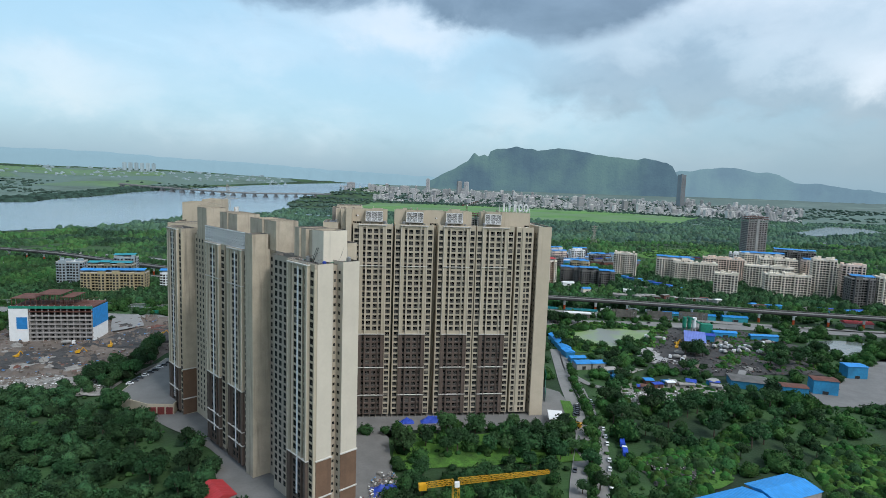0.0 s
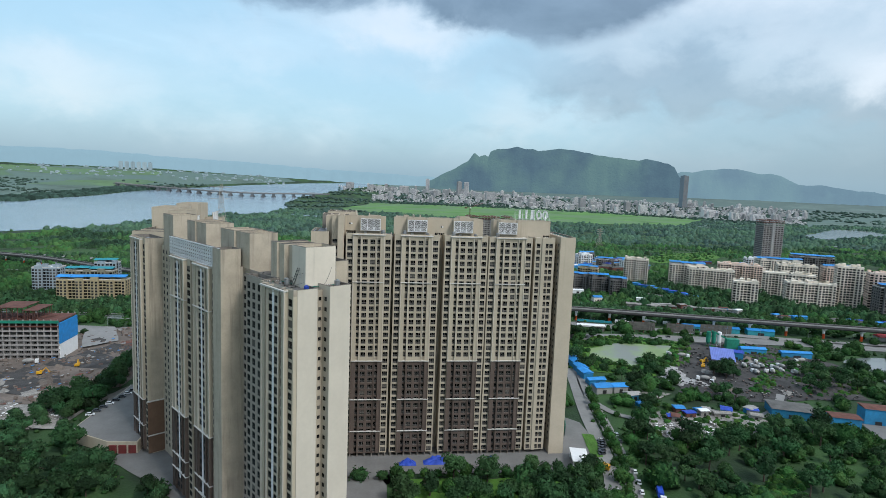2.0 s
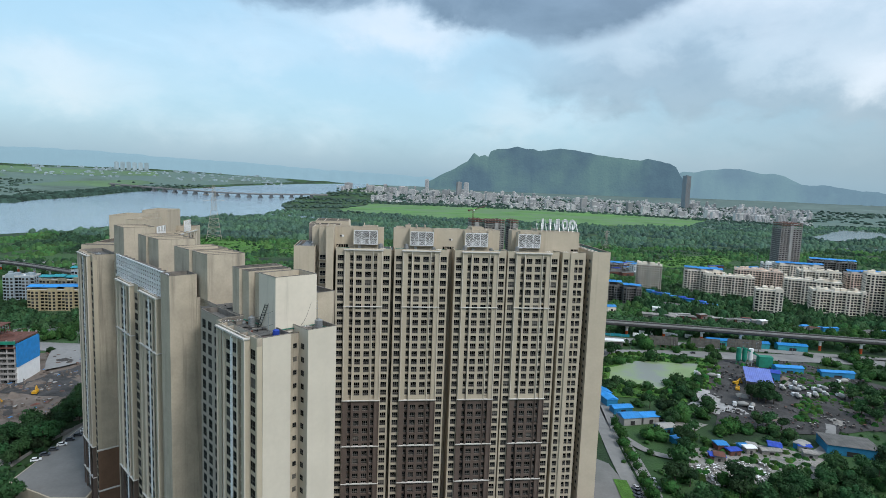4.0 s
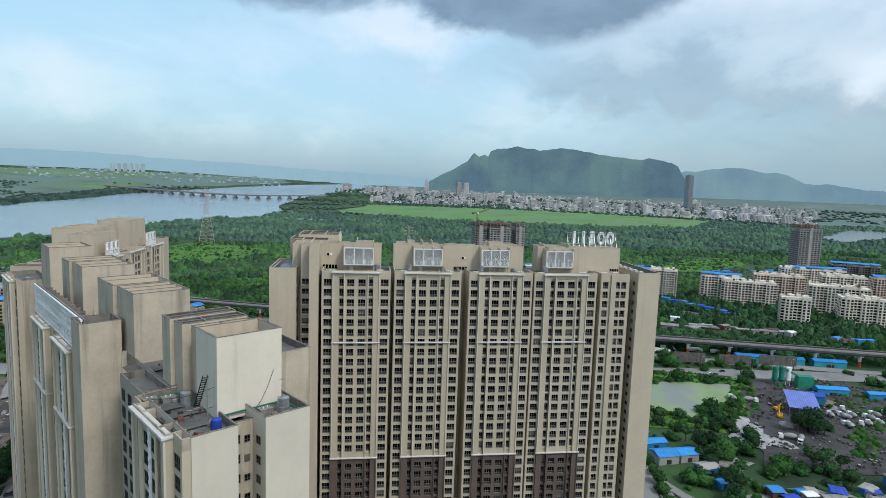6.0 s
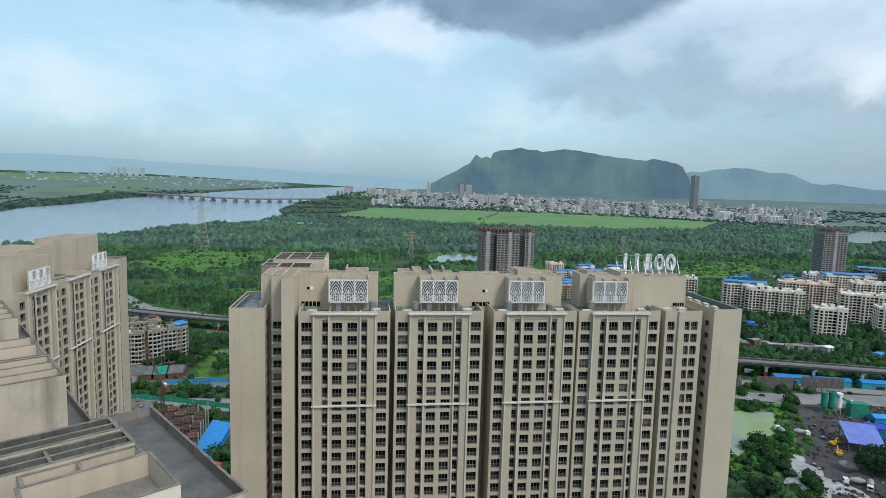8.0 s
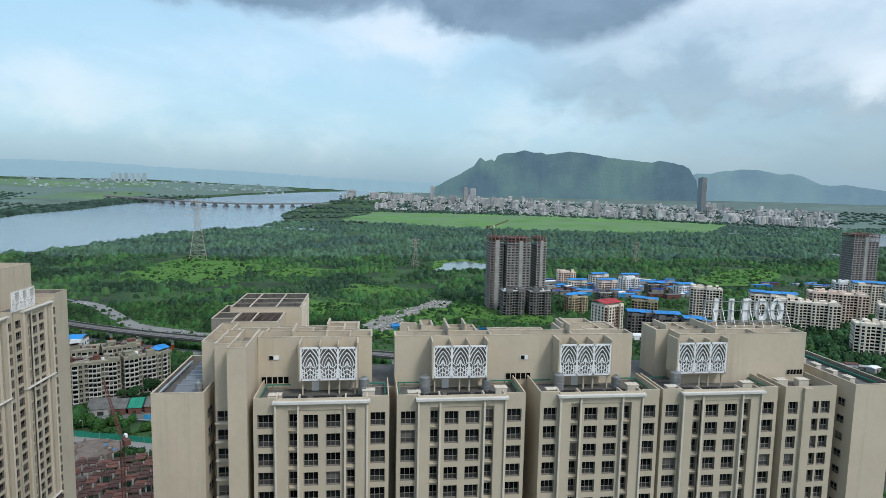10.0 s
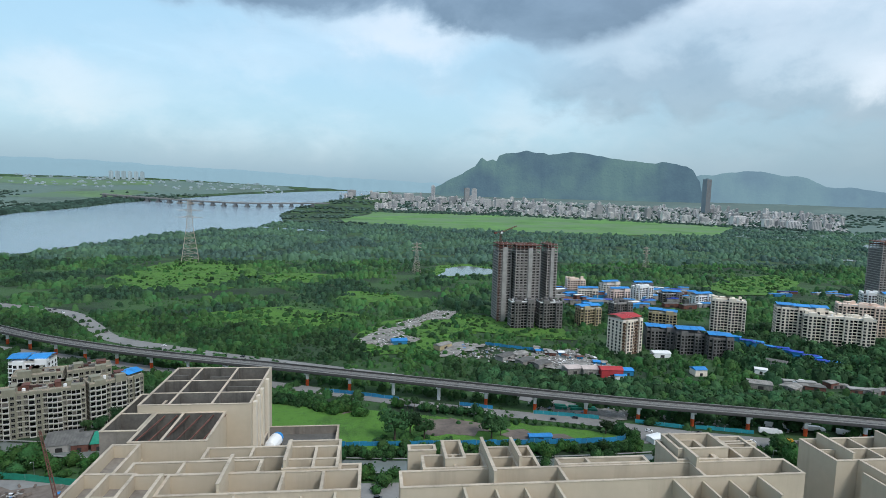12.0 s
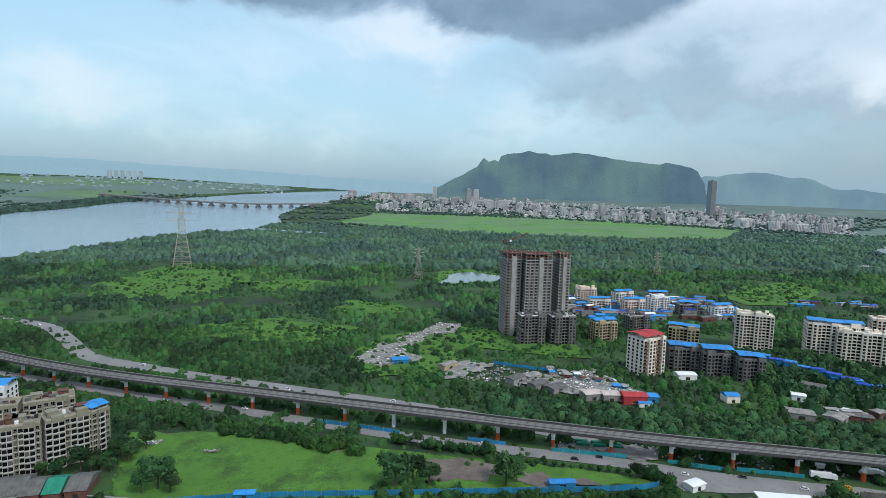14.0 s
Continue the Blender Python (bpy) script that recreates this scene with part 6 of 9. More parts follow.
# sagging cables over the near roof
for a, b in (((-18, 2, 99.2), (-7, 8, 103)), ((-12, 3, 99.0), (-6.2, 9, 100.5)), ((-4, 13, 99.4), (-6.2, 17, 104))):
    mb = MB()
    pts = [tuple(on_a(a[0] + (b[0] - a[0]) * u, a[1] + (b[1] - a[1]) * u, a[2] + (b[2] - a[2]) * u - 1.2 * math.sin(math.pi * u) * 0.6)) for u in np.linspace(0, 1, 9)]
    for c, d in zip(pts, pts[1:]):
        mb.beam(c, d, 0.05)
    solid("roof_cable", mb, "blackrubber", "black cable slung across the roof", "cable", group="roof cables")

# ---- flats, sheds and works round the towers ----
fw_ = window_shape(1.5, 1.5)
FLATWIN = fw_.welded("window", ["frame", "glass", "glass"])
fw2 = MB()
fw2.box(-1.1, 1.1, -0.9, 0.0, -0.15, 0.0, 0)
fw2.box(-1.1, 1.1, -0.9, -0.82, 0.0, 0.55, 0)
fw2.box(-1.1, -1.02, -0.9, 0.0, 0.0, 0.55, 0)
fw2.box(1.02, 1.1, -0.9, 0.0, 0.0, 0.55, 0)
fw2.box(-1.1, -0.98, -0.9, -0.8, 0.55, 2.85, 0)
fw2.box(0.98, 1.1, -0.9, -0.8, 0.55, 2.85, 0)
fw2.face([(-1.0, -0.02, 0), (1.0, -0.02, 0), (1.0, -0.02, 2.1), (-1.0, -0.02, 2.1)], 1)
fwf = window_far(1.5, 1.5)
FWNP = np.array(fwf.v)
BALC = fw2.mesh("balcony", ["band", "glass"])


def flats(x, y, a, w, d, floors, wall, label, roof=None, cols=None, side=3, balc=0.25, seed=1, group="mid-rise flats", fh=3.0, trim="band", group_cat="flats"):
    """A block of flats: stepped walls with slab lines, windows and balconies, parapet, stair head and tanks, or a sheet roof on posts."""
    rng = random.Random(seed)
    t = thing("apartment_block", label, group_cat, pose(x, y, 0, 0, 0, a), group)
    h = floors * fh + 0.8
    cols = cols or max(3, int(w / 3.2))
    KEEP_OFF.append((x, y, max(w, d) * 0.55))
    mb = MB()
    mb.box(-w / 2, w / 2, -d / 2, d / 2, -0.3, h)
    part("wall", mb, wall, t)
    cw = w / cols
    prj = [i for i in range(cols) if i % 4 in (1, 2)]
    far = group != "olive estate"
    prw = 2.2 if far else 1.0
    for i in range(0, cols, 4):
        xs = [-w / 2 + k * cw for k in range(i + 1, min(i + 3, cols))]
        if xs:
            mb = MB()
            mb.box(xs[0], xs[-1] + cw, -d / 2 - prw, -d / 2 + 2.6, -0.3, h + (0.5, 1.6, 2.8)[(i // 4 + seed) % 3])
            part("bay_wall", mb, wall, t)
    mb = MB()
    for q in ((-w / 2, w / 2, -d / 2 - 0.05, -d / 2 + 0.2), (-w / 2, w / 2, d / 2 - 0.2, d / 2), (-w / 2, -w / 2 + 0.2, -d / 2, d / 2), (w / 2 - 0.2, w / 2, -d / 2, d / 2)):
        mb.box(*q, h - 0.05, h + 0.9)
    part("parapet", mb, trim if far else "wallg", t)
    for k in range(1, floors, 1 if floors < 9 else 2):
        mb = MB()
        mb.box(-w / 2 - 0.12, w / 2 + 0.12, -d / 2 - 0.12, d / 2 + 0.12, k * fh - 0.12, k * fh + 0.05)
        part("slab_edge", mb, trim if not far or trim != "band" else wall, t)
    rest = MB()

    def pane(m):
        if not far:
            o = new("window", FLATWIN)
            o.parent, o.matrix_basis = t, m
            return
        r = np.array(m)
        n = len(rest.v)
        rest.v += (FWNP @ r[:3, :3].T + r[:3, 3]).tolist()
        rest.f.extend(tuple(i + n for i in q) for q in fwf.f)
        rest.k.extend(fwf.k)

    for k in range(floors):
        for i in range(cols):
            px = -w / 2 + (i + 0.5) * cw
            if group == "olive estate" and (i % 4 == 1 or (seed in (51, 52) and i % 4 != 3)):
                o = new("balcony", BALC)
                o.parent = t
                o.matrix_basis = pose(px, -d / 2 - (1.03 if i in prj else 0.03), k * fh + 0.1) @ Matrix.Diagonal((cw * 0.46, 1, 1, 1))
                continue
            # dark quads on the flat wall stand in for shaded balcony recesses
            if far and i not in prj:
                rest.v += [(px + a, -d / 2 - 0.06, k * fh + b) for a, b in ((-cw * 0.4, 0.3), (cw * 0.4, 0.3), (cw * 0.4, 2.5), (-cw * 0.4, 2.5))]
                rest.f.append(tuple(range(len(rest.v) - 4, len(rest.v))))
                rest.k.append(1)
                rest.v += [(px + a, -d / 2 - 0.9, k * fh + b) for a, b in ((-cw * 0.5, 0.1), (cw * 0.5, 0.1), (cw * 0.5, 0.8), (-cw * 0.5, 0.8))]
                rest.f.append(tuple(range(len(rest.v) - 4, len(rest.v))))
                rest.k.append(3)
                continue
            if far or i in prj or (i + seed) % 4 or rng.random() > balc * 4:
                pane(pose(px, -d / 2 - (prw + 0.1 if i in prj else 0.1), k * fh + (0.6 if far else 0.7)) @ Matrix.Diagonal((min(1.45, cw * 0.42), 1, 1.4 if far else 1.25, 1)))
                continue
            o = new("balcony", BALC)
            o.parent = t
            o.matrix_basis = pose(px, -d / 2 - 0.03, k * fh + 0.1)
        for sd in (-1, 1):
            for i in range(side):
                pane(pose(sd * (w / 2 + 0.1), -d / 2 + (i + 0.5) * d / side, k * fh + 0.8, 0, 0, 90 * sd) @ Matrix.Diagonal((1.3 if far else 1.1, 1, 1.35 if far else 1.15, 1)))
    if rest.f:
        part("glazing", rest, ["greyblk", "glassj", "glassj", wall], t, kind="stuff")
    if far and not roof:
        for i in range(0, cols, 2):
            px = -w / 2 + (i + 0.5) * cw
            mb = MB()
            mb.box(px - cw * 0.42, px + cw * 0.42, d / 2 - 4.5, d / 2 - 0.4, h, h + rng.choice((1.4, 2.4, 3.4)))
            part("roof_head", mb, wall, t)
    for q in range(2 if not far or w < 30 else 4):
        mb = MB()
        px = rng.uniform(-w / 2 + 3, w / 2 - 3) if far else rng.uniform(-w / 3, w / 3)
        mb.box(px - 2.5, px + 2.5, -2, 3, h, h + 2.8)
        mb.box(px - 2.8, px + 2.8, -2.3, 3.3, h + 2.8, h + 3.0)
        part("stair_head", mb, wall if q else ("rust" if group == "olive estate" else wall), t)
    if roof:
        mb = MB()
        for q in np.linspace(-w / 2 + 0.5, w / 2 - 0.5, max(3, int(w / 5))):
            mb.beam((q, -d / 2 + 0.3, h), (q, -d / 2 + 0.3, h + 2.6), 0.15)
            mb.beam((q, d / 2 - 0.3, h), (q, d / 2 - 0.3, h + 2.6), 0.15)
        part("roof_frame", mb, "steel", t, kind="stuff")
        nx = max(2, int(w / (6 if wall == "greyblk" and w < 26 else 12)))
        for i in range(nx):
            mb = MB()
            x0, x1 = -w / 2 - 0.6 + i * (w + 1.2) / nx, -w / 2 - 0.6 + (i + 1) * (w + 1.2) / nx - 0.3
            dz = rng.uniform(0, 0.9) if nx < w / 8 else rng.choice((0.0, 0.6, 1.8))
            for s in (-1, 1):
                mb.face([(x0, s * (d / 2 + 0.8), h + 2.5 + dz), (x1, s * (d / 2 + 0.8), h + 2.5 + dz), (x1, 0, h + 3.9 + dz), (x0, 0, h + 3.9 + dz)][::s])
                mb.face([(x0, s * (d / 2 + 0.8), h + 2.42 + dz), (x1, s * (d / 2 + 0.8), h + 2.42 + dz), (x1, 0, h + 3.82 + dz), (x0, 0, h + 3.82 + dz)][::-s])
            part("sheet_roof", mb, roof, t)
    else:
        for q in range(10 if not far else 0):
            px, py, bw, bd = rng.uniform(-w / 2.3, w / 2.3), rng.uniform(-d / 3, d / 3), rng.uniform(1.2, 4.0), rng.uniform(0.8, 2.4)
            part("roof_lumber", MB().box(px - bw / 2, px + bw / 2, py - bd / 2, py + bd / 2, h, h + rng.uniform(0.5, 1.8)), ("rustd", "roofc", "dump", "rustd")[q % 4], t)
        for q in range(3):
            mb = MB()
            mb.cyl(rng.uniform(-w / 2.5, w / 2.5), rng.uniform(-d / 3, d / 3), h, h + 1.7, 0.9, n=10)
            part("tank", mb, "blackrubber" if q else "white", t)
    return t


# the red-roofed block, the dark row with blue roofs, the pale slab, the peach and cream estate
t = flats(238, 757, 22, 23, 18, 10, "cream2", "cream block of flats with brown balconies and red sheet roof", "red", 6, 4, seed=3)
for k in range(10):
    for c in (0, 3, 4):
        part("spandrel", MB().box(-11.5 + c * 23 / 6 + 0.1, -11.5 + (c + 1) * 23 / 6 - 0.1, -10.1, -9.92, k * 3.0 + 0.1, k * 3.0 + 1.5), "brownw", t)
flats(277, 768, -14, 24, 15, 6, "greyblk", "sooty grey block of flats with blue sheet roofs", "bluetarp", 7, 3, seed=4, trim="greyblk")
flats(298, 752, -14, 24, 15, 6, "greyblk", "sooty grey block of flats with blue sheet roofs", "bluetarp", 8, 3, seed=5, trim="greyblk")
flats(317, 736, -14, 20, 15, 6, "greyblk", "sooty grey block of flats with blue sheet roofs", "bluetarp", 7, 3, seed=6, trim="greyblk")
flats(318, 838, -30, 28, 13, 6, "yellowr", "yellow low block of flats under blue sheet roofs", "bluetarp", 8, 3, seed=7)
flats(244, 862, 10, 24, 12, 6, "yellowr", "yellow low block of flats under a blue sheet roof", "bluetarp", 7, 3, seed=8)
flats(300, 905, 10, 24, 12, 5, "greyblk", "small grey-green house with a flat roof", None, 7, 3, seed=9)
flats(387, 831, -28, 33, 14, 11, "cream2", "tall cream block of flats with stepped bays", None, 10, 3, seed=10)
for i, (x, y, a, w, d, fl, wl_, rf, words) in enumerate((
        (468, 776, -31, 60, 16, 9, "cream2", None, "long cream block of flats with rows of balconies"),
        (448, 802, -25, 46, 16, 10, "cream2", "bluetarp", "cream block of flats under a blue sheet roof"),
        (535, 812, -29, 58, 16, 10, "peach", None, "long peach block of flats with a stepped roof"),
        (625, 850, -20, 62, 18, 11, "cream2", "bluetarp", "broad cream block of flats under blue sheets"),
        (549, 730, -35, 60, 18, 10, "cream2", None, "cream block of flats with weathered balconies"),
        (452, 678, -30, 27, 16, 9, "cream2", None, "small cream block of flats among dark trees"),
        (534, 675, -24, 52, 16, 9, "cream2", None, "pale cream low block of flats with open balconies"),
        (580, 670, -30, 26, 18, 16, "cream2", None, "tall cream point block of flats"),
        (596, 642, -30, 24, 16, 15, "peach", None, "tall peach point block of flats"),
        (584, 617, -14, 26, 16, 11, "greyblk", "bluetarp", "weathered grey block of flats with a blue roof"),
        (614, 606, -14, 32, 16, 12, "cream2", None, "pale block of flats with open balconies"),
        (702, 876, -28, 60, 18, 12, "greyblk", "bluetarp", "long weathered grey block of flats with a blue roof"),
        (606, 884, -20, 22, 14, 10, "white", None, "white block of flats below the high-rise"),
        (608, 790, -25, 50, 16, 11, "cream2", None, "cream block of flats at the heart of the estate"),
        (664, 776, -24, 44, 16, 11, "peach", "bluetarp", "peach block of flats under a blue sheet roof"),
        (644, 722, -24, 40, 16, 11, "cream2", None, "cream block of flats with stained walls"))):
    flats(x, y, a, w, d, fl, wl_, words, rf, max(6, int(w / 3.6)), 4, seed=80 + i, fh=3.05)
# the village with blue roofs
for i, (x, y) in enumerate(((300, 1010), (335, 990), (372, 1000), (405, 985), (345, 1045), (300, 1060), (440, 970), (392, 1040))):
    flats(x, y, -12 + (i * 37) % 25, 26, 12, 4 + i % 3, ("cream2", "peach", "white", "greyblk")[i % 4], "small %s house with a %s roof in the village" % (("cream", "peach", "white", "grey")[i % 4], "blue sheet" if i % 3 != 2 else "flat"), "bluetarp" if i % 3 != 2 else None, 7, 2, seed=30 + i, group="village houses", group_cat="house")
# olive curved estate by the meadow
for i, (x, y, a, w) in enumerate(((-183, 604, 20, 24), (-164, 611, 24, 18), (-147, 622, 40, 22), (-192, 636, 18, 26), (-168, 646, 28, 24))):
    flats(x, y, a, w, 12, 8, "olive", "olive and white block of flats with a cluttered flat roof", None, 8, 3, 0.6, 50 + i, "olive estate", 3.1)
flats(-137.5, 630, 62, 10, 10, 8, "olive", "olive stair tower of flats with a blue roof cover", "bluetarp", 3, 3, 0.2, 57, "olive estate", 3.0)
# west of the towers
flats(-281, 678, 2, 66, 16, 6, "yellowr", "long brown and yellow flats under one blue sheet roof", "bluetarp", 18, 3, seed=60, group="western flats", fh=3.1)
flats(-222, 684, 4, 24, 14, 6, "white", "white flats with a small blue roof", "bluetarp", 7, 3, seed=61, group="western flats")
flats(-348, 724, 6, 28, 16, 7, "bluegrey", "blue-grey rounded flats with long bands of windows", None, 8, 3, seed=62, group="western flats", fh=3.3)
flats(-300, 716, 0, 48, 14, 7, "olive", "grey flats with teal roof covers", "teal", 13, 3, seed=63, group="western flats", fh=3.1)
flats(-292, 736, 0, 24, 12, 9, "bluegrey", "stepped blue-grey flats with a teal roof", "teal", 6, 3, seed=64, group="western flats", fh=3.1)


# building shells in raw concrete
def shell(x, y, a, w, d, floors, label, name="unfinished_tower", fh=3.05, top="rust"):
    t = thing(name, label, "building site", pose(x, y, 0, 0, 0, a))
    KEEP_OFF.append((x, y, max(w, d) * 0.6))
    nx, ny = max(3, int(w / 4.2)), max(2, int(d / 5))
    for k in range(floors + 1):
        mb = MB()
        mb.box(-w / 2, w / 2, -d / 2, d / 2, k * fh - 0.35, k * fh + 0.55)
        part("floor_slab", mb, "uc" if k < floors - 1 else top, t)
    for i in range(nx + 1):
        for j in (0, ny):
            mb = MB()
            px, py = -w / 2 + 0.7 + i * (w - 1.4) / nx, -d / 2 + 0.7 + j * (d - 1.4) / ny
            mb.box(px - 0.35, px + 0.35, py - 0.35, py + 0.35, 0, floors * fh + 1.6)
            part("column", mb, "uc", t)
    mb = MB()
    mb.box(-w / 2 + 1.0, w / 2 - 1.0, -d / 2 + 1.2, d / 2 - 1.2, 0, (floors - 3) * fh)
    part("inner_wall", mb, "greyblk", t)
    for i in range(nx):
        if i == nx // 2 and w < 40:
            mb = MB()
            px = -w / 2 + (i + 0.5) * w / nx
            mb.box(px - w / nx * 0.46, px + w / nx * 0.46, -d / 2 - 0.5, -d / 2 + 1.0, 0, (floors - 1) * fh)
            part("stair_wall", mb, "conc", t)
    for k in range(floors - 3):
        for i in range(nx):
            if i == nx // 2 and w < 40:
                continue
            o = new("window", FLATWIN)
            o.parent = t
            o.matrix_basis = pose(-w / 2 + (i + 0.5) * w / nx, -d / 2 + 1.08, k * fh + 0.9) @ Matrix.Diagonal((1.3, 1, 1, 1))
    rng = random.Random(int(w))
    for q in range(26):
        mb = MB()
        mb.beam((rng.uniform(-w / 2, w / 2), rng.uniform(-d / 2, d / 2), floors * fh), (rng.uniform(-w / 2, w / 2), rng.uniform(-d / 2, d / 2), floors * fh + rng.uniform(1, 3)), 0.15)
        part("prop", mb, top, t)
    return t


shell(176, 880, 2, 28, 26, 28, "tall unfinished concrete tower with rusty formwork on top")
shell(205, 886, 2, 12, 24, 28, "narrow wing of an unfinished concrete tower", "unfinished_tower")
shell(152, 886, 2, 16, 24, 28, "narrow wing of an unfinished concrete tower", "unfinished_tower")
flats(166, 852, 2, 24, 14, 9, "greyblk", "dark low flats before the unfinished tower", None, 7, 3, seed=70, trim="white")
flats(196, 850, 2, 24, 14, 9, "greyblk", "dark low flats before the unfinished tower", None, 7, 3, seed=71, trim="white")
shell(656, 918, -8, 33, 26, 30, "grey unfinished high-rise behind the estate")
flats(735, 700, -15, 34, 24, 42, "greyblk", "very tall slim grey high-rise", None, 9, 4, seed=72, group="high-rise")
# half-built block beyond the earthworks
t = shell(-239, 476, 1, 58, 26, 8, "half-built concrete block with blue and white end walls", "unfinished_block", 3.3)
for x0, x1, z0, z1, mt in ((-29.3, -16, 0, 25.5, "white"), (-24, -16.5, 10, 19, "bluetarp")):
    mb = MB()
    mb.box(x0, x1, -13.6 - (0.15 if mt == "bluetarp" else 0), -12.8, z0, z1)
    part("end_panel", mb, mt, t)
mb = MB()
mb.box(28.6, 29.6, -12, 12.6, 0, 11)
part("end_panel", mb, "white", t)
mb = MB()
mb.box(28.8, 29.8, -12.2, 12.8, 11, 25.5)
part("end_panel", mb, "bluetarp", t)
for q, (x0, x1, z) in enumerate(((-29, -12, 30), (-12, 6, 33), (6, 15, 31))):
    mb = MB()
    mb.box(x0, x1, -11, 10, z + 2.8, z + 3.1)
    for i in range(6):
        px = x0 + 0.5 + i * (x1 - x0 - 1) / 5
        mb.beam((px, -10, 26), (px, -10, z + 3), 0.3)
        mb.beam((px, 9, 26), (px, 9, z + 3), 0.3)
    part("formwork", mb, "rust", t)
mb = MB()
mb.box(-29.5, 29.5, -13.5, -13.3, 25.6, 27.6)
part("net", mb, "greensheet", t)

# rusty slab under construction behind the slab tower, with its small crane
t = thing("foundation_frame", "rust-red steel formwork deck of a building under construction", "building site", pose(-100, 474, 0, 0, 0, 8))
for i in range(9):
    for j in range(8):
        if (i * 7 + j * 3) % 11 == 0:
            continue
        mb = MB()
        z = 11.2 + 0.55 * ((i * 5 + j * 2) % 4)
        for k in range(2):
            mb.box(-22 + i * 5, -17.5 + i * 5, -26 + j * 6 + k * 2.95, -23.3 + j * 6 + k * 2.95, z + 0.2 * k, z + 0.35 + 0.2 * k)
        part("formwork_panel", mb, "rustd" if (i + j) % 3 else "rust", t)
        for k in range(1):
            px, py = -21.4 + i * 5 + k * 1.6, -25.6 + j * 6 + (k * 5 + i) % 5
            part("prop", MB().box(px - 0.09, px + 0.09, py - 0.09, py + 0.09, z, z + 1.6 + 0.5 * ((i + j + k) % 3)), "concd", t)
for i in range(10):
    for j in range(6):
        mb = MB()
        mb.box(-22.3 + i * 5, -21.8 + i * 5, -26 + j * 9.4, -25.5 + j * 9.4, 0, 12.6 + (i + j) % 3)
        part("column", mb, "conc", t)
KEEP_OFF.append((-100, 474, 34))
for x0, x1, y0, y1, mt, lb in ((-76, -66, 446, 492, "bluetarp", "blue"), (-70, -60, 432, 446, "red", "red")):
    mb = MB()
    mb.face([(x0, y0, 7), (x1, y0, 5), (x1, y1, 5), (x0, y1, 7)])
    mb.face([(x0, y1, 6.9), (x1, y1, 4.9), (x1, y0, 4.9), (x0, y0, 6.9)])
    mb.box(x0 + 0.5, x1 - 0.5, y0 + 0.5, y1 - 0.5, 0, 4.9)
    solid("site_shed", mb, mt, "%s sheet-roofed site shed beside the formwork" % lb, "shed")


def lattice(mb, a, b, w, n, th=0.14, taper=1.0):
    """A square lattice boom from a to b."""
    a, b = Vector(a), Vector(b)
    d = (b - a).normalized()
    up = Vector((0, 0, 1)) if abs(d.z) < 0.9 else Vector((0, 1, 0))
    s = d.cross(up).normalized()
    u = s.cross(d).normalized()
    prev = None
    for i in range(n + 1):
        f = i / n
        ww = w * (1 + (taper - 1) * f) / 2
        c = a + (b - a) * f
        ring = [c + s * ww + u * ww, c - s * ww + u * ww, c - s * ww - u * ww, c + s * ww - u * ww]
        for k in range(4):
            mb.beam(ring[k], ring[(k + 1) % 4], th * 0.7)
        if prev:
            for k in range(4):
                mb.beam(prev[k], ring[k], th)
                mb.beam(prev[k], ring[(k + 1) % 4], th * 0.7)
        prev = ring


def tower_crane(x, y, a, mast, jib, back, label, material="yellow", lift=0.0, w=1.8):
    t = thing("tower_crane", label, "crane", pose(x, y, 0, 0, 0, a), "cranes")
    mb = MB()
    lattice(mb, (0, 0, 0), (0, 0, mast), w, int(mast / 2.4))
    part("mast", mb, material, t)
    mb = MB()
    lattice(mb, (1, 0, mast + 0.8), (jib, 0, mast + 0.8 + lift), w * 0.8, int(jib / 2.0), taper=0.6)
    part("jib", mb, material, t)
    mb = MB()
    lattice(mb, (-1, 0, mast + 0.8), (-back, 0, mast + 0.6), w * 0.7, max(3, int(back / 2)))
    part("counter_jib", mb, material, t)
    mb = MB()
    mb.box(-back - 1.4, -back + 1.4, -1.1, 1.1, mast - 0.9, mast + 1.3)
    part("counterweight", mb, material, t)
    mb = MB()
    mb.box(-0.9, 0.9, -1.9, -0.9, mast - 0.6, mast + 1.4)
    part("cab", mb, "white", t)
    return t


tower_crane(34.0, 203, 8, 18.2, 38, 13, "yellow tower crane standing in the garden plot", w=2.2)
tower_crane(146, 872, 35, 98, 26, 8, "rusty tower crane beside the unfinished tower", "rust", 6, 1.6)
tower_crane(-88, 452, 130, 40, 20, 5, "slim rusty crane with a raised jib", "rust", 18, 1.2)


def pylon(x, y, h, base, label, n=14):
    t = thing("power_pylon", label, "pylon", pose(x, y, 0, 0, 0, 15), "pylons")
    mb = MB()
    lattice(mb, (0, 0, 0), (0, 0, h * 0.55), base, n // 2, 0.0038 * h + 0.1, 0.38)
    lattice(mb, (0, 0, h * 0.55), (0, 0, h), base * 0.38, n, 0.003 * h + 0.08, 0.4)
    part("mast", mb, "pylon", t)
    for q in (0.72, 0.83, 0.94):
        mb = MB()
        for s in (-1, 1):
            mb.beam((0, 0, h * q + 1.5), (s * base * 0.75, 0, h * q), 0.45)
            mb.beam((0, 0, h * q - 1.0), (s * base * 0.75, 0, h * q), 0.45)
        part("crossarm", mb, "pylon", t)


pylon(-314, 1335, 113, 30, "tall pale lattice power pylon among mangroves")
pylon(84, 1240, 52, 12, "slim lattice power pylon beyond the marsh")
pylon(520, 1290, 45, 11, "slim lattice power pylon beyond the marsh")

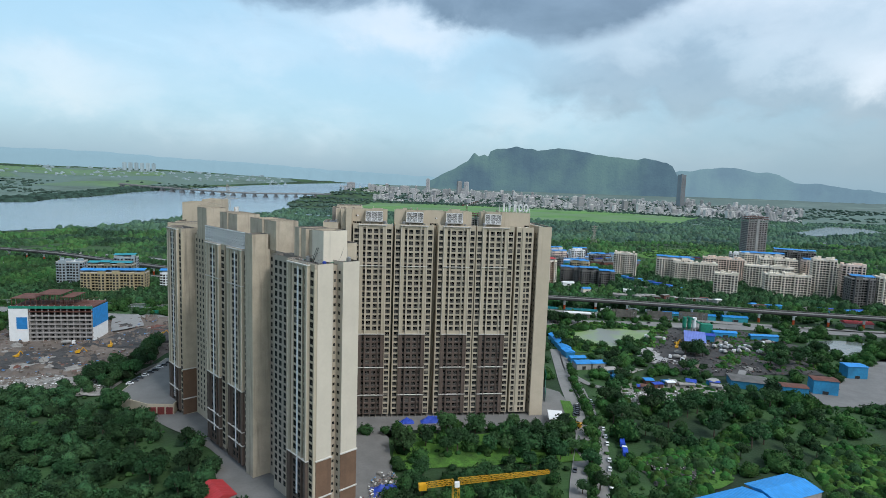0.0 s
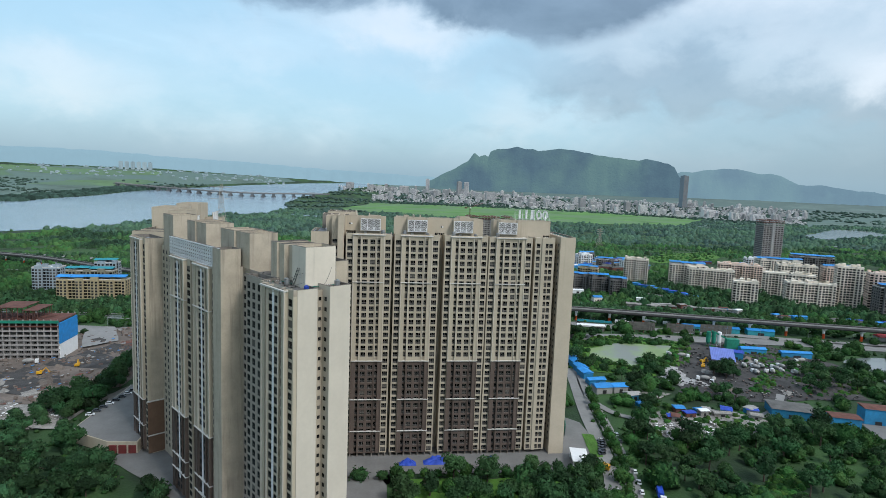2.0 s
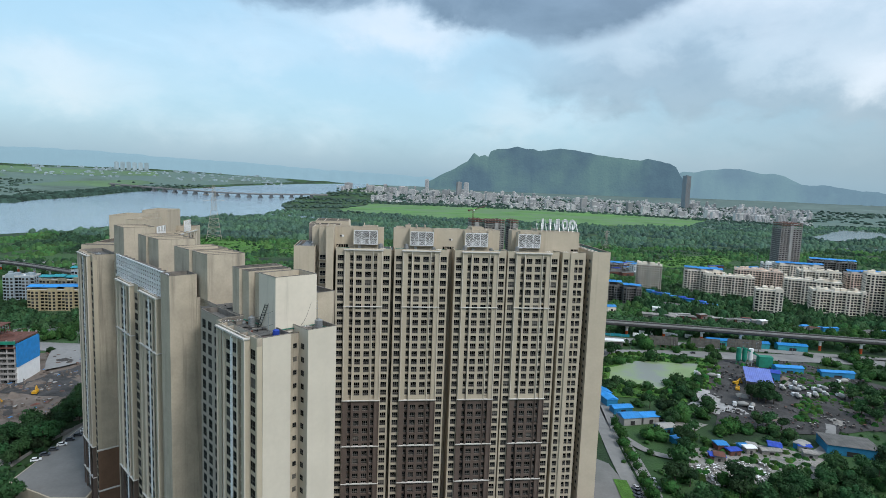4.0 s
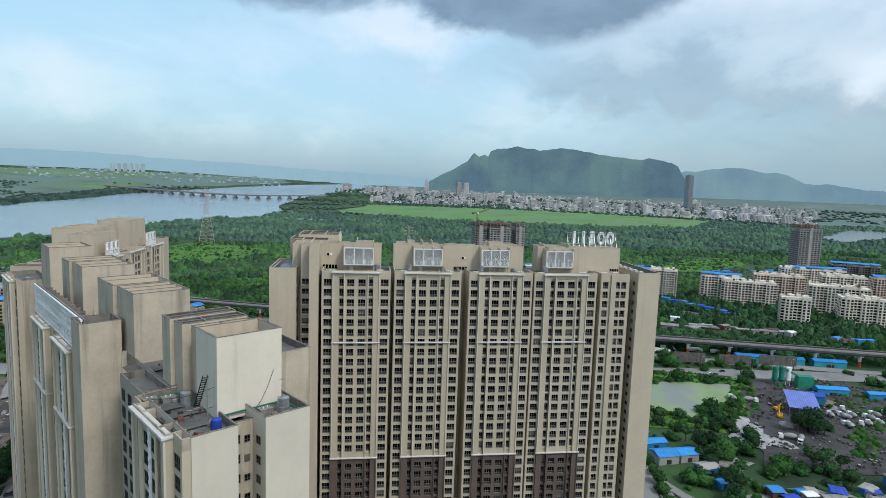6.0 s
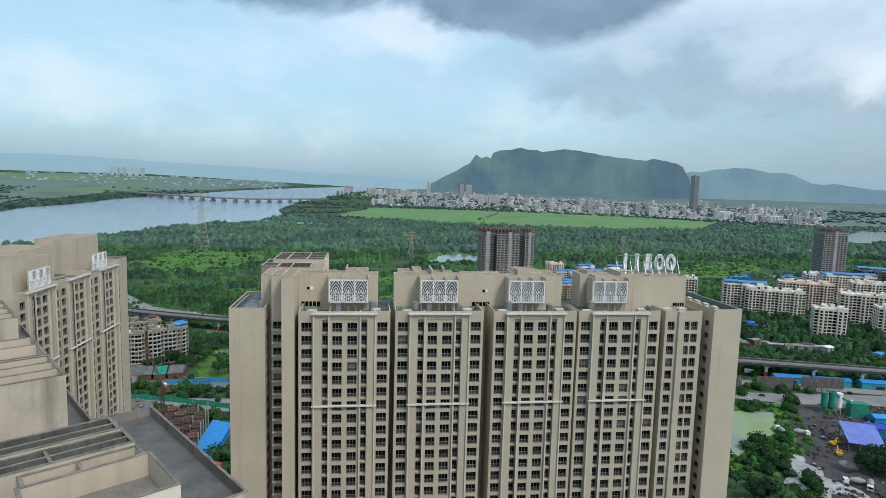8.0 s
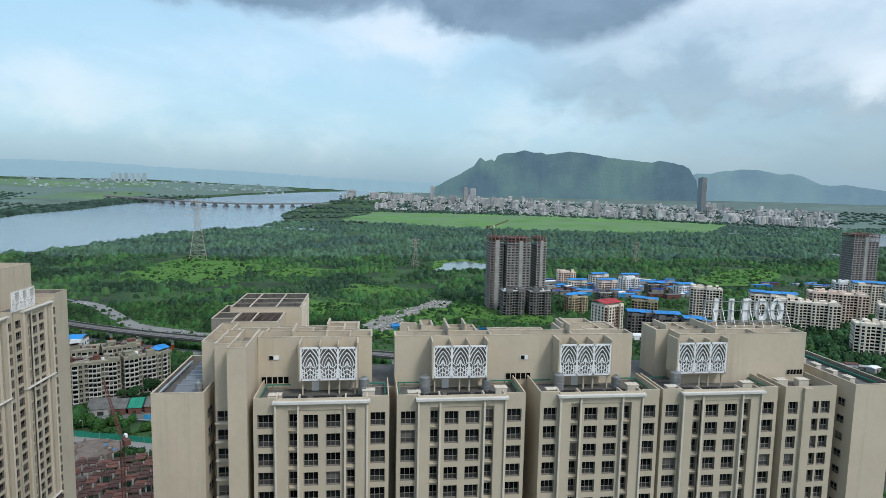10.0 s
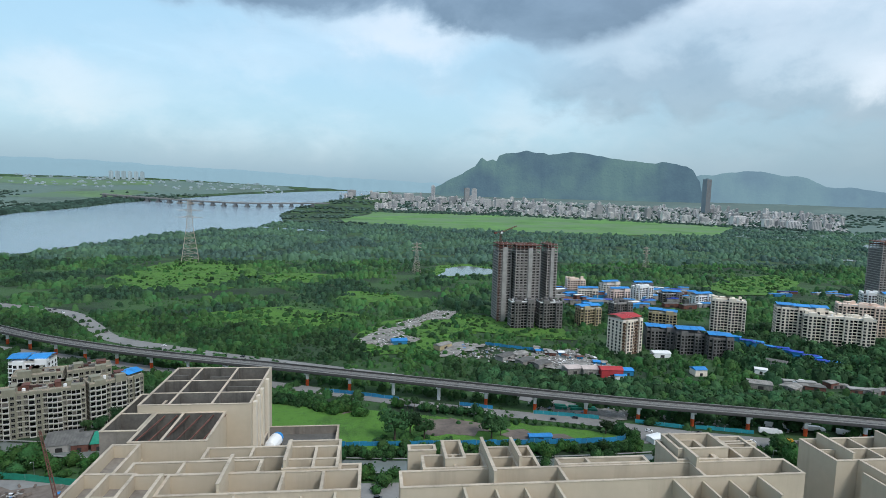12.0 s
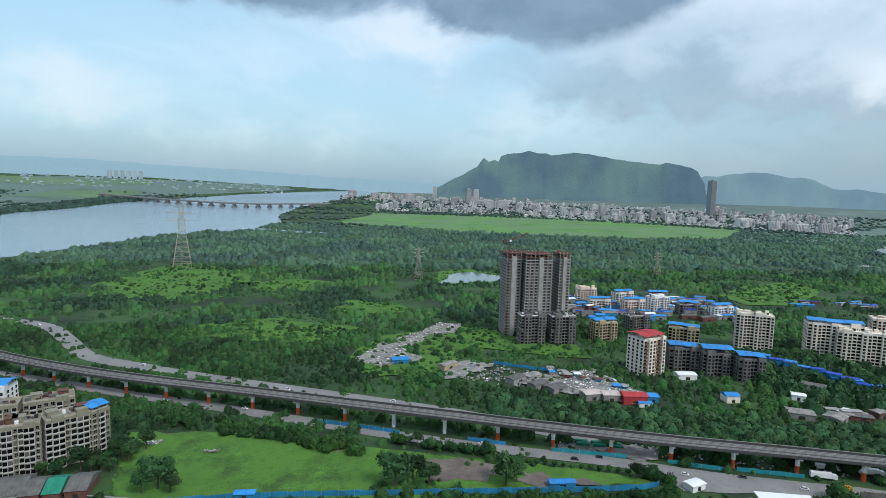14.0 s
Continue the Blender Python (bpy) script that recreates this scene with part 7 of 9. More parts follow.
# railway bridge across the river
br = thing("river_bridge", "long low railway bridge on many piers across the river", "bridge", kind="structure")
BL = spline([(-1500, 3690), (-1226, 3640), (-727, 3560), (-400, 3690), (-250, 3740)], 10)
cb = np.concatenate([[0], np.cumsum(np.linalg.norm(np.diff(BL, axis=0), axis=1))])
for off in (0, 26):
    BB = BL + np.array([0, off])
    mb = MB()
    for o0, o1, z0, z1 in ((5, -5, 22, 22), (-5, -5.01, 22, 17.5), (5.01, 5, 17.5, 22)):
        ribbon(mb, BB, o0, o1, z0 + (2 if off else 0), z1 + (2 if off else 0))
    part("deck", mb, "parapet" if off else "bridge", br)
for q in range(int(cb[-1] / 62)):
    d = 20 + q * 62
    p = np.array([np.interp(d, cb, BL[:, 0]), np.interp(d, cb, BL[:, 1])])
    mb = MB()
    g = gz(*p)
    mb.box(p[0] - 6, p[0] + 6, p[1] - 5, p[1] + 30, g - 2, g + 18)
    mb.box(p[0] - 11, p[0] + 11, p[1] - 7, p[1] + 32, g - 2, g + 8)
    part("pier", mb, "bridge", br)
    if q % 2 == 0 and q > 3:
        mb = MB()
        p2 = np.array([np.interp(d + 110, cb, BL[:, 0]), np.interp(d + 110, cb, BL[:, 1])])
        pts = [(p[0] + (p2[0] - p[0]) * u, p[1] + 26 + (p2[1] - p[1]) * u, g + 23 + 9 * math.sin(math.pi * u)) for u in np.linspace(0, 1, 9)]
        for a, b in zip(pts, pts[1:]):
            mb.beam(a, b, 1.3)
        part("truss", mb, "parapet", br)


# sheds
def shed(x, y, a, w, d, h, roof="bluetarp", wall="bluewall", label="small blue sheet-roofed shed", group="sheds", pitch=0.18):
    t = thing("shed", label, "shed", pose(x, y, 0, 0, 0, a), group)
    mb = MB()
    mb.box(-w / 2, w / 2, -d / 2, d / 2, -0.2, h)
    body = part("wall", mb, wall, t)
    part("door", MB().box(-w * 0.12, w * 0.12, -d / 2 - 0.06, -d / 2 + 0.02, 0, min(2.4, h * 0.7)), "blackrubber", body, "dark doorway")
    mb = MB()
    r = d * pitch
    n = max(4, int(w / 0.7))
    rows = [(-d / 2 - 0.5, h), (0.0, h + r), (d / 2 + 0.5, h)]
    for y_, z_ in rows:
        mb.v += [(-w / 2 - 0.5 + i * (w + 1.0) / n, y_, z_ + (0.09 if i % 2 else 0.0)) for i in range(n + 1)]
    for q in range(2):
        for i in range(n):
            o = q * (n + 1) + i
            mb.f.append((o, o + 1, o + n + 2, o + n + 1))
            mb.k.append(0)
    for x0 in (0, n):
        b0 = len(mb.v)
        mb.v += [(mb.v[x0][0], 0, h - 0.3)]
        mb.f.append((x0, n + 1 + x0, 2 * n + 2 + x0, b0))
        mb.k.append(0)
    part("roof", mb, roof, t)
    KEEP_OFF.append((x, y, max(w, d) * 0.6 + 3))
    return t


for q in range(5):
    shed(158.5 - q * 0.9, 466 - q * 11, 94, 11, 7, 4.5, label="long blue sheet-roofed store along the lane")
shed(157, 408, 5, 12, 6, 3.5)
shed(155, 393, 5, 11, 9, 4.2, wall="conc", label="blue-roofed workshop with grey walls by the lane")
shed(167, 394, 5, 10, 8, 4.0, wall="conc", label="blue-roofed workshop with grey walls by the lane")
shed(170, 380, 12, 9, 7, 3.5, "conc", "bluewall", "small flat-roofed site office with blue walls")
shed(169, 366, 12, 5, 4, 3.0)
shed(297, 463, -27, 10, 8, 6.0, "bluedk", "bluewall", "deep blue plant shed beside the open roof")
shed(322, 478, -12, 20, 7, 4.5, "bluetarp", "bluewall", "long low blue sheet-roofed shed in the yard")
shed(352, 466, -10, 24, 6, 4.5, "bluetarp", "bluewall", "long low blue sheet-roofed shed in the yard")
shed(258, 352, -22, 24, 16, 5.0, "roofc", "bluewall", "flat-roofed workshop with blue walls and a grey roof", pitch=0.03)
shed(274, 330, -20, 15, 9, 8.0, "rust", "bluewall", "tall blue store with a rusty roof", pitch=0.06)
shed(302, 338, -20, 15, 10, 9.5, "rust", "bluewall", "tall blue store with a rusty roof", pitch=0.06)
shed(352, 368, -10, 14, 10, 9, "bluetarp", "bluewall", "blue plant house of the batching yard", pitch=0.05)
shed(201, 356, 2, 5, 4, 2.6)
shed(212, 350, -8, 10, 4, 2.6, "dump", "dump", "low shack with a grey sheet roof")
shed(178, 214, 16, 26, 16, 5.5, "bluetarp", "conc", "large bright blue sheet-roofed works shed", pitch=0.10)
shed(150, 204, 16, 28, 18, 5.0, "bluetarp", "conc", "large bright blue sheet-roofed works shed", pitch=0.10)
shed(-59, 228, -54, 14, 10, 4.5, "red", "conc", "red sheet-roofed pump house beside the tower")
shed(-135, 588, 8, 7, 18, 4, "greensheet", "rust", "shack with a patched green and rusty roof")
shed(-144, 587, 8, 8, 18, 4, "roofc", "rust", "shack with a dark tin roof by the flats")
shed(-125, 590, 6, 9, 18, 4, "roofc", "rust", "shack with a brown sheet roof")
shed(-155, 588, 12, 14, 20, 4, "roofc", "conc", "shack with a grey sheet roof and blue tarpaulin")
shed(108, 578, 0, 13, 4.5, 3.0, "bluetarp", "bluewall", "blue-roofed guard cabin by the meadow fence")
shed(-47, 577, 0, 9, 4, 3.0, "bluetarp", "bluewall", "blue-roofed guard cabin by the meadow fence")
shed(176, 572, 20, 9, 6, 3.2, "white", "white", "small white kiosk on the road island", pitch=0.08)
shed(35, 787, 10, 14, 9, 4, "bluetarp", "bluewall", "blue-roofed hut on the dump")
shed(74, 772, 40, 16, 8, 4, "dump", "yellowr", "pale hut with a grey sheet roof")
shed(198, 690, -6, 17, 10, 6, "red", "red", "red sheet-clad store in the shanty settlement")
shed(272, 690, 0, 10, 9, 5, "bluetarp", "cream2", "cream house with a bright blue roof among trees")
for q, (x, y) in enumerate(((316, 548), (342, 540), (372, 532))):
    shed(x, y + 6, -15, 24, 8, 4.5, "bluetarp", "teal", "long teal and blue roadside market roof")
shed(494, 519, -15, 26, 12, 3.5, "red", "conc", "low red-roofed shrine hall by the road")

rng = random.Random(77)
ROOFS = ["bluetarp", "bluetarp", "bluetarp", "dump", "roofc", "conc", "rust", "white", "bluedk"]
DRAB = ["dump", "roofc", "conc", "conc", "rust", "white", "dump", "bluetarp"]
WORDS = {"bluetarp": "blue sheet", "dump": "pale tin", "roofc": "dark tin", "conc": "grey tin", "rust": "rusty tin", "white": "whitish tin", "bluedk": "deep blue tarpaulin"}


def shanty(n, x0, x1, y0, y1, slope, seed, lo=5, hi=11, up=1.0, drab=False):
    r = random.Random(seed)
    for _ in range(n):
        x = r.uniform(x0, x1)
        y = r.uniform(y0, y1) + slope * (x - x0)
        k = r.choice(DRAB if drab else ROOFS)
        shed(x, y, r.uniform(-30, 30), r.uniform(lo, hi), r.uniform(4, 7) * (1 + 0.5 * (up > 1)), r.uniform(2.4, 4.2) * up, k, r.choice(["conc", "dump", "bluewall", "rust"]), "cramped shanty hut with a %s roof" % WORDS[k], "shanty huts", 0.1)


for x, y, a, w, d, h, rf, wa_, lb in ((124, 738, 38, 17, 9, 3.6, "roofc", "conc", "long hut with a dark tin roof"), (138, 744, 30, 14, 9, 3.4, "dump", "conc", "long hut with a pale tin roof"),
                                      (138, 725, 32, 15, 9, 3.4, "roofc", "dump", "low hut with a dark tin roof"), (149, 716, 30, 15, 10, 3.6, "roofc", "dump", "low hut with a dark tin roof"),
                                      (170, 700, 8, 13, 11, 4.6, "pinktin", "dump", "store with a faded pinkish tin roof"), (183, 697, -4, 12, 11, 4.8, "pinktin", "dump", "store with a faded pinkish tin roof"),
                                      (213, 693, -8, 8, 9, 4.2, "bluetarp", "bluewall", "blue-roofed store beside the red one"), (203, 682, -8, 9, 4, 3.0, "bluetarp", "white", "small blue-roofed lean-to beside the store"),
                                      (266, 741, -5, 15, 10, 4.0, "white", "white", "white flat-roofed hall among trees"), (303, 659, -25, 16, 11, 4.0, "dump", "dump", "whitish tin-roofed hut under trees"),
                                      (322, 650, 30, 13, 11, 4.0, "dump", "dump", "whitish tin-roofed hut under trees"), (356, 711, -40, 16, 10, 4.0, "roofc", "conc", "grey tin-roofed hut under trees"), (327, 691, -30, 9, 7, 4.0, "white", "white", "whitish tin-roofed hut under trees")):
    shed(x, y, a, w, d, h, rf, wa_, lb, "settlement huts", 0.1)
shanty(22, 150, 205, 752, 766, -0.75, 5, 3, 6, drab=True)
r_ = random.Random(55)
for q in range(20):
    u = q / 19
    shed(370 + 34 * u + r_.uniform(-4, 4), 780 - 80 * u + r_.uniform(-5, 5), r_.uniform(-50, -20), r_.uniform(6, 10), r_.uniform(4, 7), r_.uniform(3.5, 7.5), "bluedk" if q % 3 else "bluetarp", "bluewall", "hut wrapped in deep blue sheeting by the estate", "wrapped huts", 0.06)
shanty(110, 258, 475, 945, 1085, -0.05, 7, 10, 20, 1.7)
shanty(20, 330, 420, 655, 668, -0.36, 9, 7, 14, 1.0, True)
shanty(12, 440, 560, 602, 616, -0.3, 19, 8, 16, 1.0)
shanty(12, 600, 760, 1020, 1060, 0.0, 10, 14, 30)
shanty(10, 178, 236, 344, 362, 0, 12, 4, 7)


# open shed with a tilted violet-blue roof
t = thing("open_shed", "large open shed with a tilted violet-blue sheet roof", "shed", pose(276, 449, 0, 0, 0, -27))
mb = MB()
NW = 28
mb.v += [(-8.6 + 17.2 * i / NW, y_, z_ + (0.12 if i % 2 else 0.0)) for y_, z_ in ((-10, 5.6), (10, 10.4)) for i in range(NW + 1)]
for i in range(NW):
    mb.f.append((i, i + 1, NW + 2 + i, NW + 1 + i))
    mb.k.append(0)
part("roof", mb, "violet", t)
for x in (-8, -2.7, 2.7, 8):
    for y_, z_ in ((-9, 5.8), (9, 10.1)):
        part("post", MB().box(x - 0.2, x + 0.2, y_ - 0.2, y_ + 0.2, 0, z_), "steel", t)
    part("rafter", MB().beam((x, -9.8, 5.5), (x, 9.8, 10.2), 0.3), "steel", t)
KEEP_OFF.append((276, 449, 12))


# hoardings and fences
def hoarding(pts, h, material, label, step=3.0):
    line = spline(pts, step)
    t = thing("hoarding", label, "fence", kind="structure")
    for i, (a, b) in enumerate(zip(line, line[1:])):
        mb = MB()
        d = (b - a) / (np.linalg.norm(b - a) + 1e-6)
        a2, b2 = a + d * 0.04, b - d * 0.04
        n = np.array([-d[1], d[0]]) * 0.05
        z = h * (0.96 + 0.06 * ((i * 7) % 3))
        mb.prism([tuple(a2 - n), tuple(b2 - n), tuple(b2 + n), tuple(a2 + n)], 0, z)
        part("sheet_panel", mb, material, t)
        if i % 2 == 0:
            mb = MB()
            mb.box(a[0] - 0.08, a[0] + 0.08, a[1] - 0.08, a[1] + 0.08, 0, z + 0.2)
            part("post", mb, "steel", t)
    return t


hoarding([(-125, 570), (-48, 576), (20, 575), (85, 573), (137, 572), (158, 575), (164, 587)], 3.0, "bluewall", "worn blue sheet hoarding along the meadow", 4)
hoarding([(-22, 664), (2, 656), (29, 645)], 2.4, "bluewall", "blue sheet hoarding along the road", 4)
hoarding([(69, 634), (90, 626)], 2.4, "bluewall", "blue sheet hoarding along the road", 4)
hoarding([(115, 617), (155, 606)], 2.4, "teal", "teal sheet hoarding below the viaduct", 4)
hoarding([(176, 599), (203, 588)], 2.4, "teal", "teal sheet hoarding below the viaduct", 4)
hoarding([(210, 588), (242, 578)], 2.4, "teal", "teal sheet hoarding below the viaduct", 4)
hoarding([(115, 783), (140, 769), (166, 758)], 2.6, "bluewall", "blue sheet hoarding behind the huts", 5)
hoarding([(-200, 560), (-120, 540), (-60, 520)], 3.2, "greensheet", "green net fence round the building site", 6)
hoarding([(108, 328), (113, 345), (120, 366), (123, 382)], 6.0, "greensheet", "tall green netting beside the ramp", 5)
hoarding([(-153, 352), (-150, 378), (-140, 410)], 1.6, "parapet", "low parapet of the car park", 5)

# car park podium and gate
t = thing("parking_podium", "beige parking podium with dark red gates and a paved roof", "podium", pose(-122, 352, 0))
mb = MB()
mb.prism([(-18, -20), (4, -33), (18, -34), (18, 50), (-14, 50)], 0, 5.6)
part("wall", mb, "wall", t)
mb = MB()
mb.prism([(-17.4, -19.6), (4, -32.4), (17.4, -33.4), (17.4, 49.4), (-13.6, 49.4)], 5.6, 5.75)
part("deck", mb, "paving", t)
for i in range(3):
    mb = MB()
    x = 5.2 + i * 4.4
    mb.box(x, x + 3.4, -34.15, -33.4, 0, 4.0)
    part("gate", mb, "gate", t)
KEEP_OFF.append((-122, 340, 22))
t = thing("gatehouse", "white slanting gate canopy at the tower forecourt", "gatehouse", pose(104, 297, 0, 0, 0, -15))
mb = MB()
mb.face([(-4, -11, 6.6), (4, -11, 6.6), (4, 8, 4.4), (-4, 8, 4.4)])
mb.face([(-4, 8, 3.9), (4, 8, 3.9), (4, -11, 6.1), (-4, -11, 6.1)])
for x in (-4, 4):
    mb.face([(x, -11, 6.1), (x, -11, 6.6), (x, 8, 4.4), (x, 8, 3.9)])
mb.face([(-4, -11, 6.1), (4, -11, 6.1), (4, -11, 6.6), (-4, -11, 6.6)])
part("canopy", mb, "white", t)
for x in (-3.4, 3.4):
    for y in (-10, 7):
        mb = MB()
        mb.box(x - 0.3, x + 0.3, y - 0.3, y + 0.3, 0, 6.2 if y < 0 else 4.2)
        part("post", mb, "white", t)
for x, y, w, d, h in ((22, 301, 8, 4, 3.5), (36, 302, 13, 5, 4.0), (62, 302, 6, 4, 3.0), (9, 231, 14, 8, 4)):
    mb = MB()
    n = 6
    for i in range(n):
        for j in range(n):
            q = [(-w / 2 + w * (i + a) / n, -d / 2 + d * (j + b) / n) for a, b in ((0, 0), (1, 0), (1, 1), (0, 1))]
            mb.face([(px, py, max(0.05, h * (1 - (2 * px / w) ** 2) * (1 - (2 * py / d) ** 2) * (0.7 + 0.3 * math.sin(px * 2.1 + py * 3)))) for px, py in q])
    solid("covered_store", mb, "bluedk", "heap of stores under a deep blue tarpaulin", "tarpaulin", pose(x, y, 0.05), "tarpaulins")

# open fuel station canopy
t = thing("canopy", "flat white fuel station canopy on slim posts", "canopy", pose(210, 551, 0, 0, 0, -13))
part("roof", MB().box(-13, 13, -4.2, 4.2, 4.9, 5.5), "white", t, "flat white roof slab")
part("fascia", MB().box(-13.1, 13.1, -4.32, -4.22, 4.6, 5.6), "band", t)
for x in (-10, -3.4, 3.4, 10):
    for y in (-2.6, 2.6):
        part("post", MB().cyl(x, y, 0, 4.9, 0.22, n=10), "steel", t)
part("kiosk", MB().box(4, 12, -1.5, 3, 0, 3.2), "concd", t, "dark kiosk under the roof")
KEEP_OFF.append((210, 551, 14))

# green sheets stacked below the viaduct
for q in range(6):
    t = thing("sheet_stack", "stack of long green sheets below the viaduct", "stack", pose(136 + (q % 3) * 9.4, 627 - (q % 3) * 2.6 - (q // 3) * 3.6, 0, 0, 0, -14), "sheet stacks")
    for k in range(5):
        part("sheet", MB().box(-4.2 + 0.1 * k, 4.2 - 0.15 * k, -1.3 + 0.06 * k, 1.3 - 0.03 * k, 0.4 + k * 0.32, 0.71 + k * 0.32), "greensheet", t)

# dark billboard backs by the road
for x, y, w in ((256, 543, 24), (290, 536, 24), (324, 533, 28)):
    t = thing("billboard", "dark back of a large roadside billboard on posts", "billboard", pose(x, y, 0, 0, 0, -14), "billboards")
    n = int(w / 4)
    for i in range(n):
        for j in range(3):
            mb = MB()
            mb.box(-w / 2 + i * w / n, -w / 2 + (i + 1) * w / n - 0.12, -0.15, 0.15, 2.6 + j * 2.6, 5.1 + j * 2.6)
            part("panel", mb, "soot", t)
        mb = MB()
        mb.box(-w / 2 + (i + 0.5) * w / n - 0.15, -w / 2 + (i + 0.5) * w / n + 0.15, 0.16, 0.5, 0, 10.6)
        part("post", mb, "rust", t)


# vehicles
def car_model(paint, L=4.1, W=1.75, H=1.5, label="", kind="car"):
    t = thing("car" if kind == "car" else kind, label, kind, Matrix(), "parked vehicles")
    mb = MB()
    prof = [(-L / 2, 0.3), (L / 2, 0.3), (L / 2, 0.75), (L * 0.30, 0.95), (-L * 0.42, 1.0), (-L / 2, 0.85)]
    for s in (-1, 1):
        mb.face([(x, s * W / 2, z) for x, z in prof][::s])
    for (x0, z0), (x1, z1) in zip(prof, prof[1:] + prof[:1]):
        mb.face([(x0, -W / 2, z0), (x0, W / 2, z0), (x1, W / 2, z1), (x1, -W / 2, z1)])
    mb.box(-L * 0.33, L * 0.10, -W * 0.40, W * 0.40, H - 0.06, H)
    part("body", mb, paint, t)
    mb = MB()
    lo = [(-L * 0.42, -W * 0.46), (L * 0.27, -W * 0.46), (L * 0.27, W * 0.46), (-L * 0.42, W * 0.46)]
    hi = [(-L * 0.33, -W * 0.40), (L * 0.10, -W * 0.40), (L * 0.10, W * 0.40), (-L * 0.33, W * 0.40)]
    for i in range(4):
        j = (i + 1) % 4
        mb.face([(*lo[i], 0.95), (*lo[j], 0.95), (*hi[j], H - 0.05), (*hi[i], H - 0.05)])
    part("windows", mb, "glass", t)
    for x in (-L * 0.31, L * 0.31):
        for s in (-1, 1):
            mb = MB()
            c = [(x + 0.33 * math.cos(q), 0.33 + 0.33 * math.sin(q)) for q in np.linspace(0, 2 * math.pi, 11)[:-1]]
            mb.face([(a, s * W / 2, b) for a, b in c])
            mb.face([(a, s * (W / 2 - 0.22), b) for a, b in c][::-1])
            for (a, b), (c2, d2) in zip(c, c[1:] + c[:1]):
                mb.face([(a, s * W / 2, b), (c2, s * W / 2, d2), (c2, s * (W / 2 - 0.22), d2), (a, s * (W / 2 - 0.22), b)])
            part("wheel", mb, "blackrubber", t)
    return t


def truck_model(load, label, L=9.0, W=2.5, H=3.2, cab="carwhite", drum=False, kind="truck"):
    t = thing(kind, label, kind, Matrix(), "lorries")
    mb = MB()
    mb.box(L / 2 - 2.2, L / 2, -W / 2, W / 2, 0.7, 2.8)
    mb.box(L / 2 - 2.0, L / 2 - 0.3, -W / 2 + 0.1, W / 2 - 0.1, 2.8, 3.0)
    part("cab", mb, cab, t)
    mb = MB()
    mb.box(L / 2 - 0.02, L / 2 + 0.03, -W / 2 + 0.2, W / 2 - 0.2, 1.7, 2.6)
    part("windscreen", mb, "glass", t)
    mb = MB()
    if drum:
        for i in range(8):
            x0, x1 = -L / 2 + i * (L - 2.6) / 8, -L / 2 + (i + 1) * (L - 2.6) / 8
            r0, r1 = (0.6, 1.0, 1.3, 1.45, 1.45, 1.35, 1.2, 0.95, 0.7)[i:i + 2]
            ring = [(math.cos(q), math.sin(q)) for q in np.linspace(0, 2 * math.pi, 13)[:-1]]
            for (a, b), (c, d) in zip(ring, ring[1:] + ring[:1]):
                mb.face([(x0, r0 * a, 2.5 + r0 * b), (x0, r0 * c, 2.5 + r0 * d), (x1, r1 * c, 2.5 + r1 * d), (x1, r1 * a, 2.5 + r1 * b)])
    else:
        mb.box(-L / 2, L / 2 - 2.4, -W / 2, W / 2, 1.0, H)
        mb.box(-L / 2 + 0.2, L / 2 - 2.6, -W / 2 + 0.2, W / 2 - 0.2, H, H + 0.15)
    part("load", mb, load, t)
    for x in (-L * 0.36, -L * 0.22, L * 0.36):
        for s in (-1, 1):
            mb = MB()
            c = [(x + 0.5 * math.cos(q), 0.5 + 0.5 * math.sin(q)) for q in np.linspace(0, 2 * math.pi, 11)[:-1]]
            mb.face([(a, s * W / 2, b) for a, b in c])
            mb.face([(a, s * (W / 2 - 0.3), b) for a, b in c][::-1])
            for (a, b), (c2, d2) in zip(c, c[1:] + c[:1]):
                mb.face([(a, s * W / 2, b), (c2, s * W / 2, d2), (c2, s * (W / 2 - 0.3), d2), (a, s * (W / 2 - 0.3), b)])
            part("wheel", mb, "blackrubber", t)
    return t


white_car = car_model("carwhite", label="white hatchback car standing on the tarmac")
dark_car = car_model("cardark", label="dark car standing on the tarmac")
mixer = truck_model("conc", "grey-white concrete mixer lorry in the yard", drum=True)
bus = truck_model("yellow", "yellow school bus on the lane", 8.5, 2.4, 2.9, "yellow", kind="bus")
lorry = truck_model("bluedk", "lorry with a deep blue covered load", 9, 2.5, 3.0)
tanker = truck_model("white", "long white tanker trailer parked by the road", 13, 2.6, 3.6)
first = {}


def put(model, x, y, a, z=0.07):
    if model.name not in first:
        first[model.name] = 1
        model.matrix_basis = pose(x, y, z, 0, 0, a)
        return model
    return copy_thing(model, pose(x, y, z, 0, 0, a))


rng = random.Random(3)
for i in range(10):
    put(white_car if i % 3 == 0 else dark_car, -139 + i * 1.1, 350 + i * 5.0, 20, 5.77)
    if i % 2:
        put(white_car, -112 + i * 0.3, 352 + i * 5, 5, 5.77)
def along(line, off, ds, models, seed):
    r = random.Random(seed)
    cm2 = np.concatenate([[0], np.cumsum(np.linalg.norm(np.diff(line, axis=0), axis=1))])
    nn = normals2(line)
    for d in ds:
        k = int(np.argmin(abs(cm2 - d)))
        p = line[k] + nn[k] * off
        a = math.degrees(math.atan2(nn[k][1], nn[k][0])) - 90 + (180 if off > 0 else 0)
        put(r.choice(models), p[0], p[1], a)


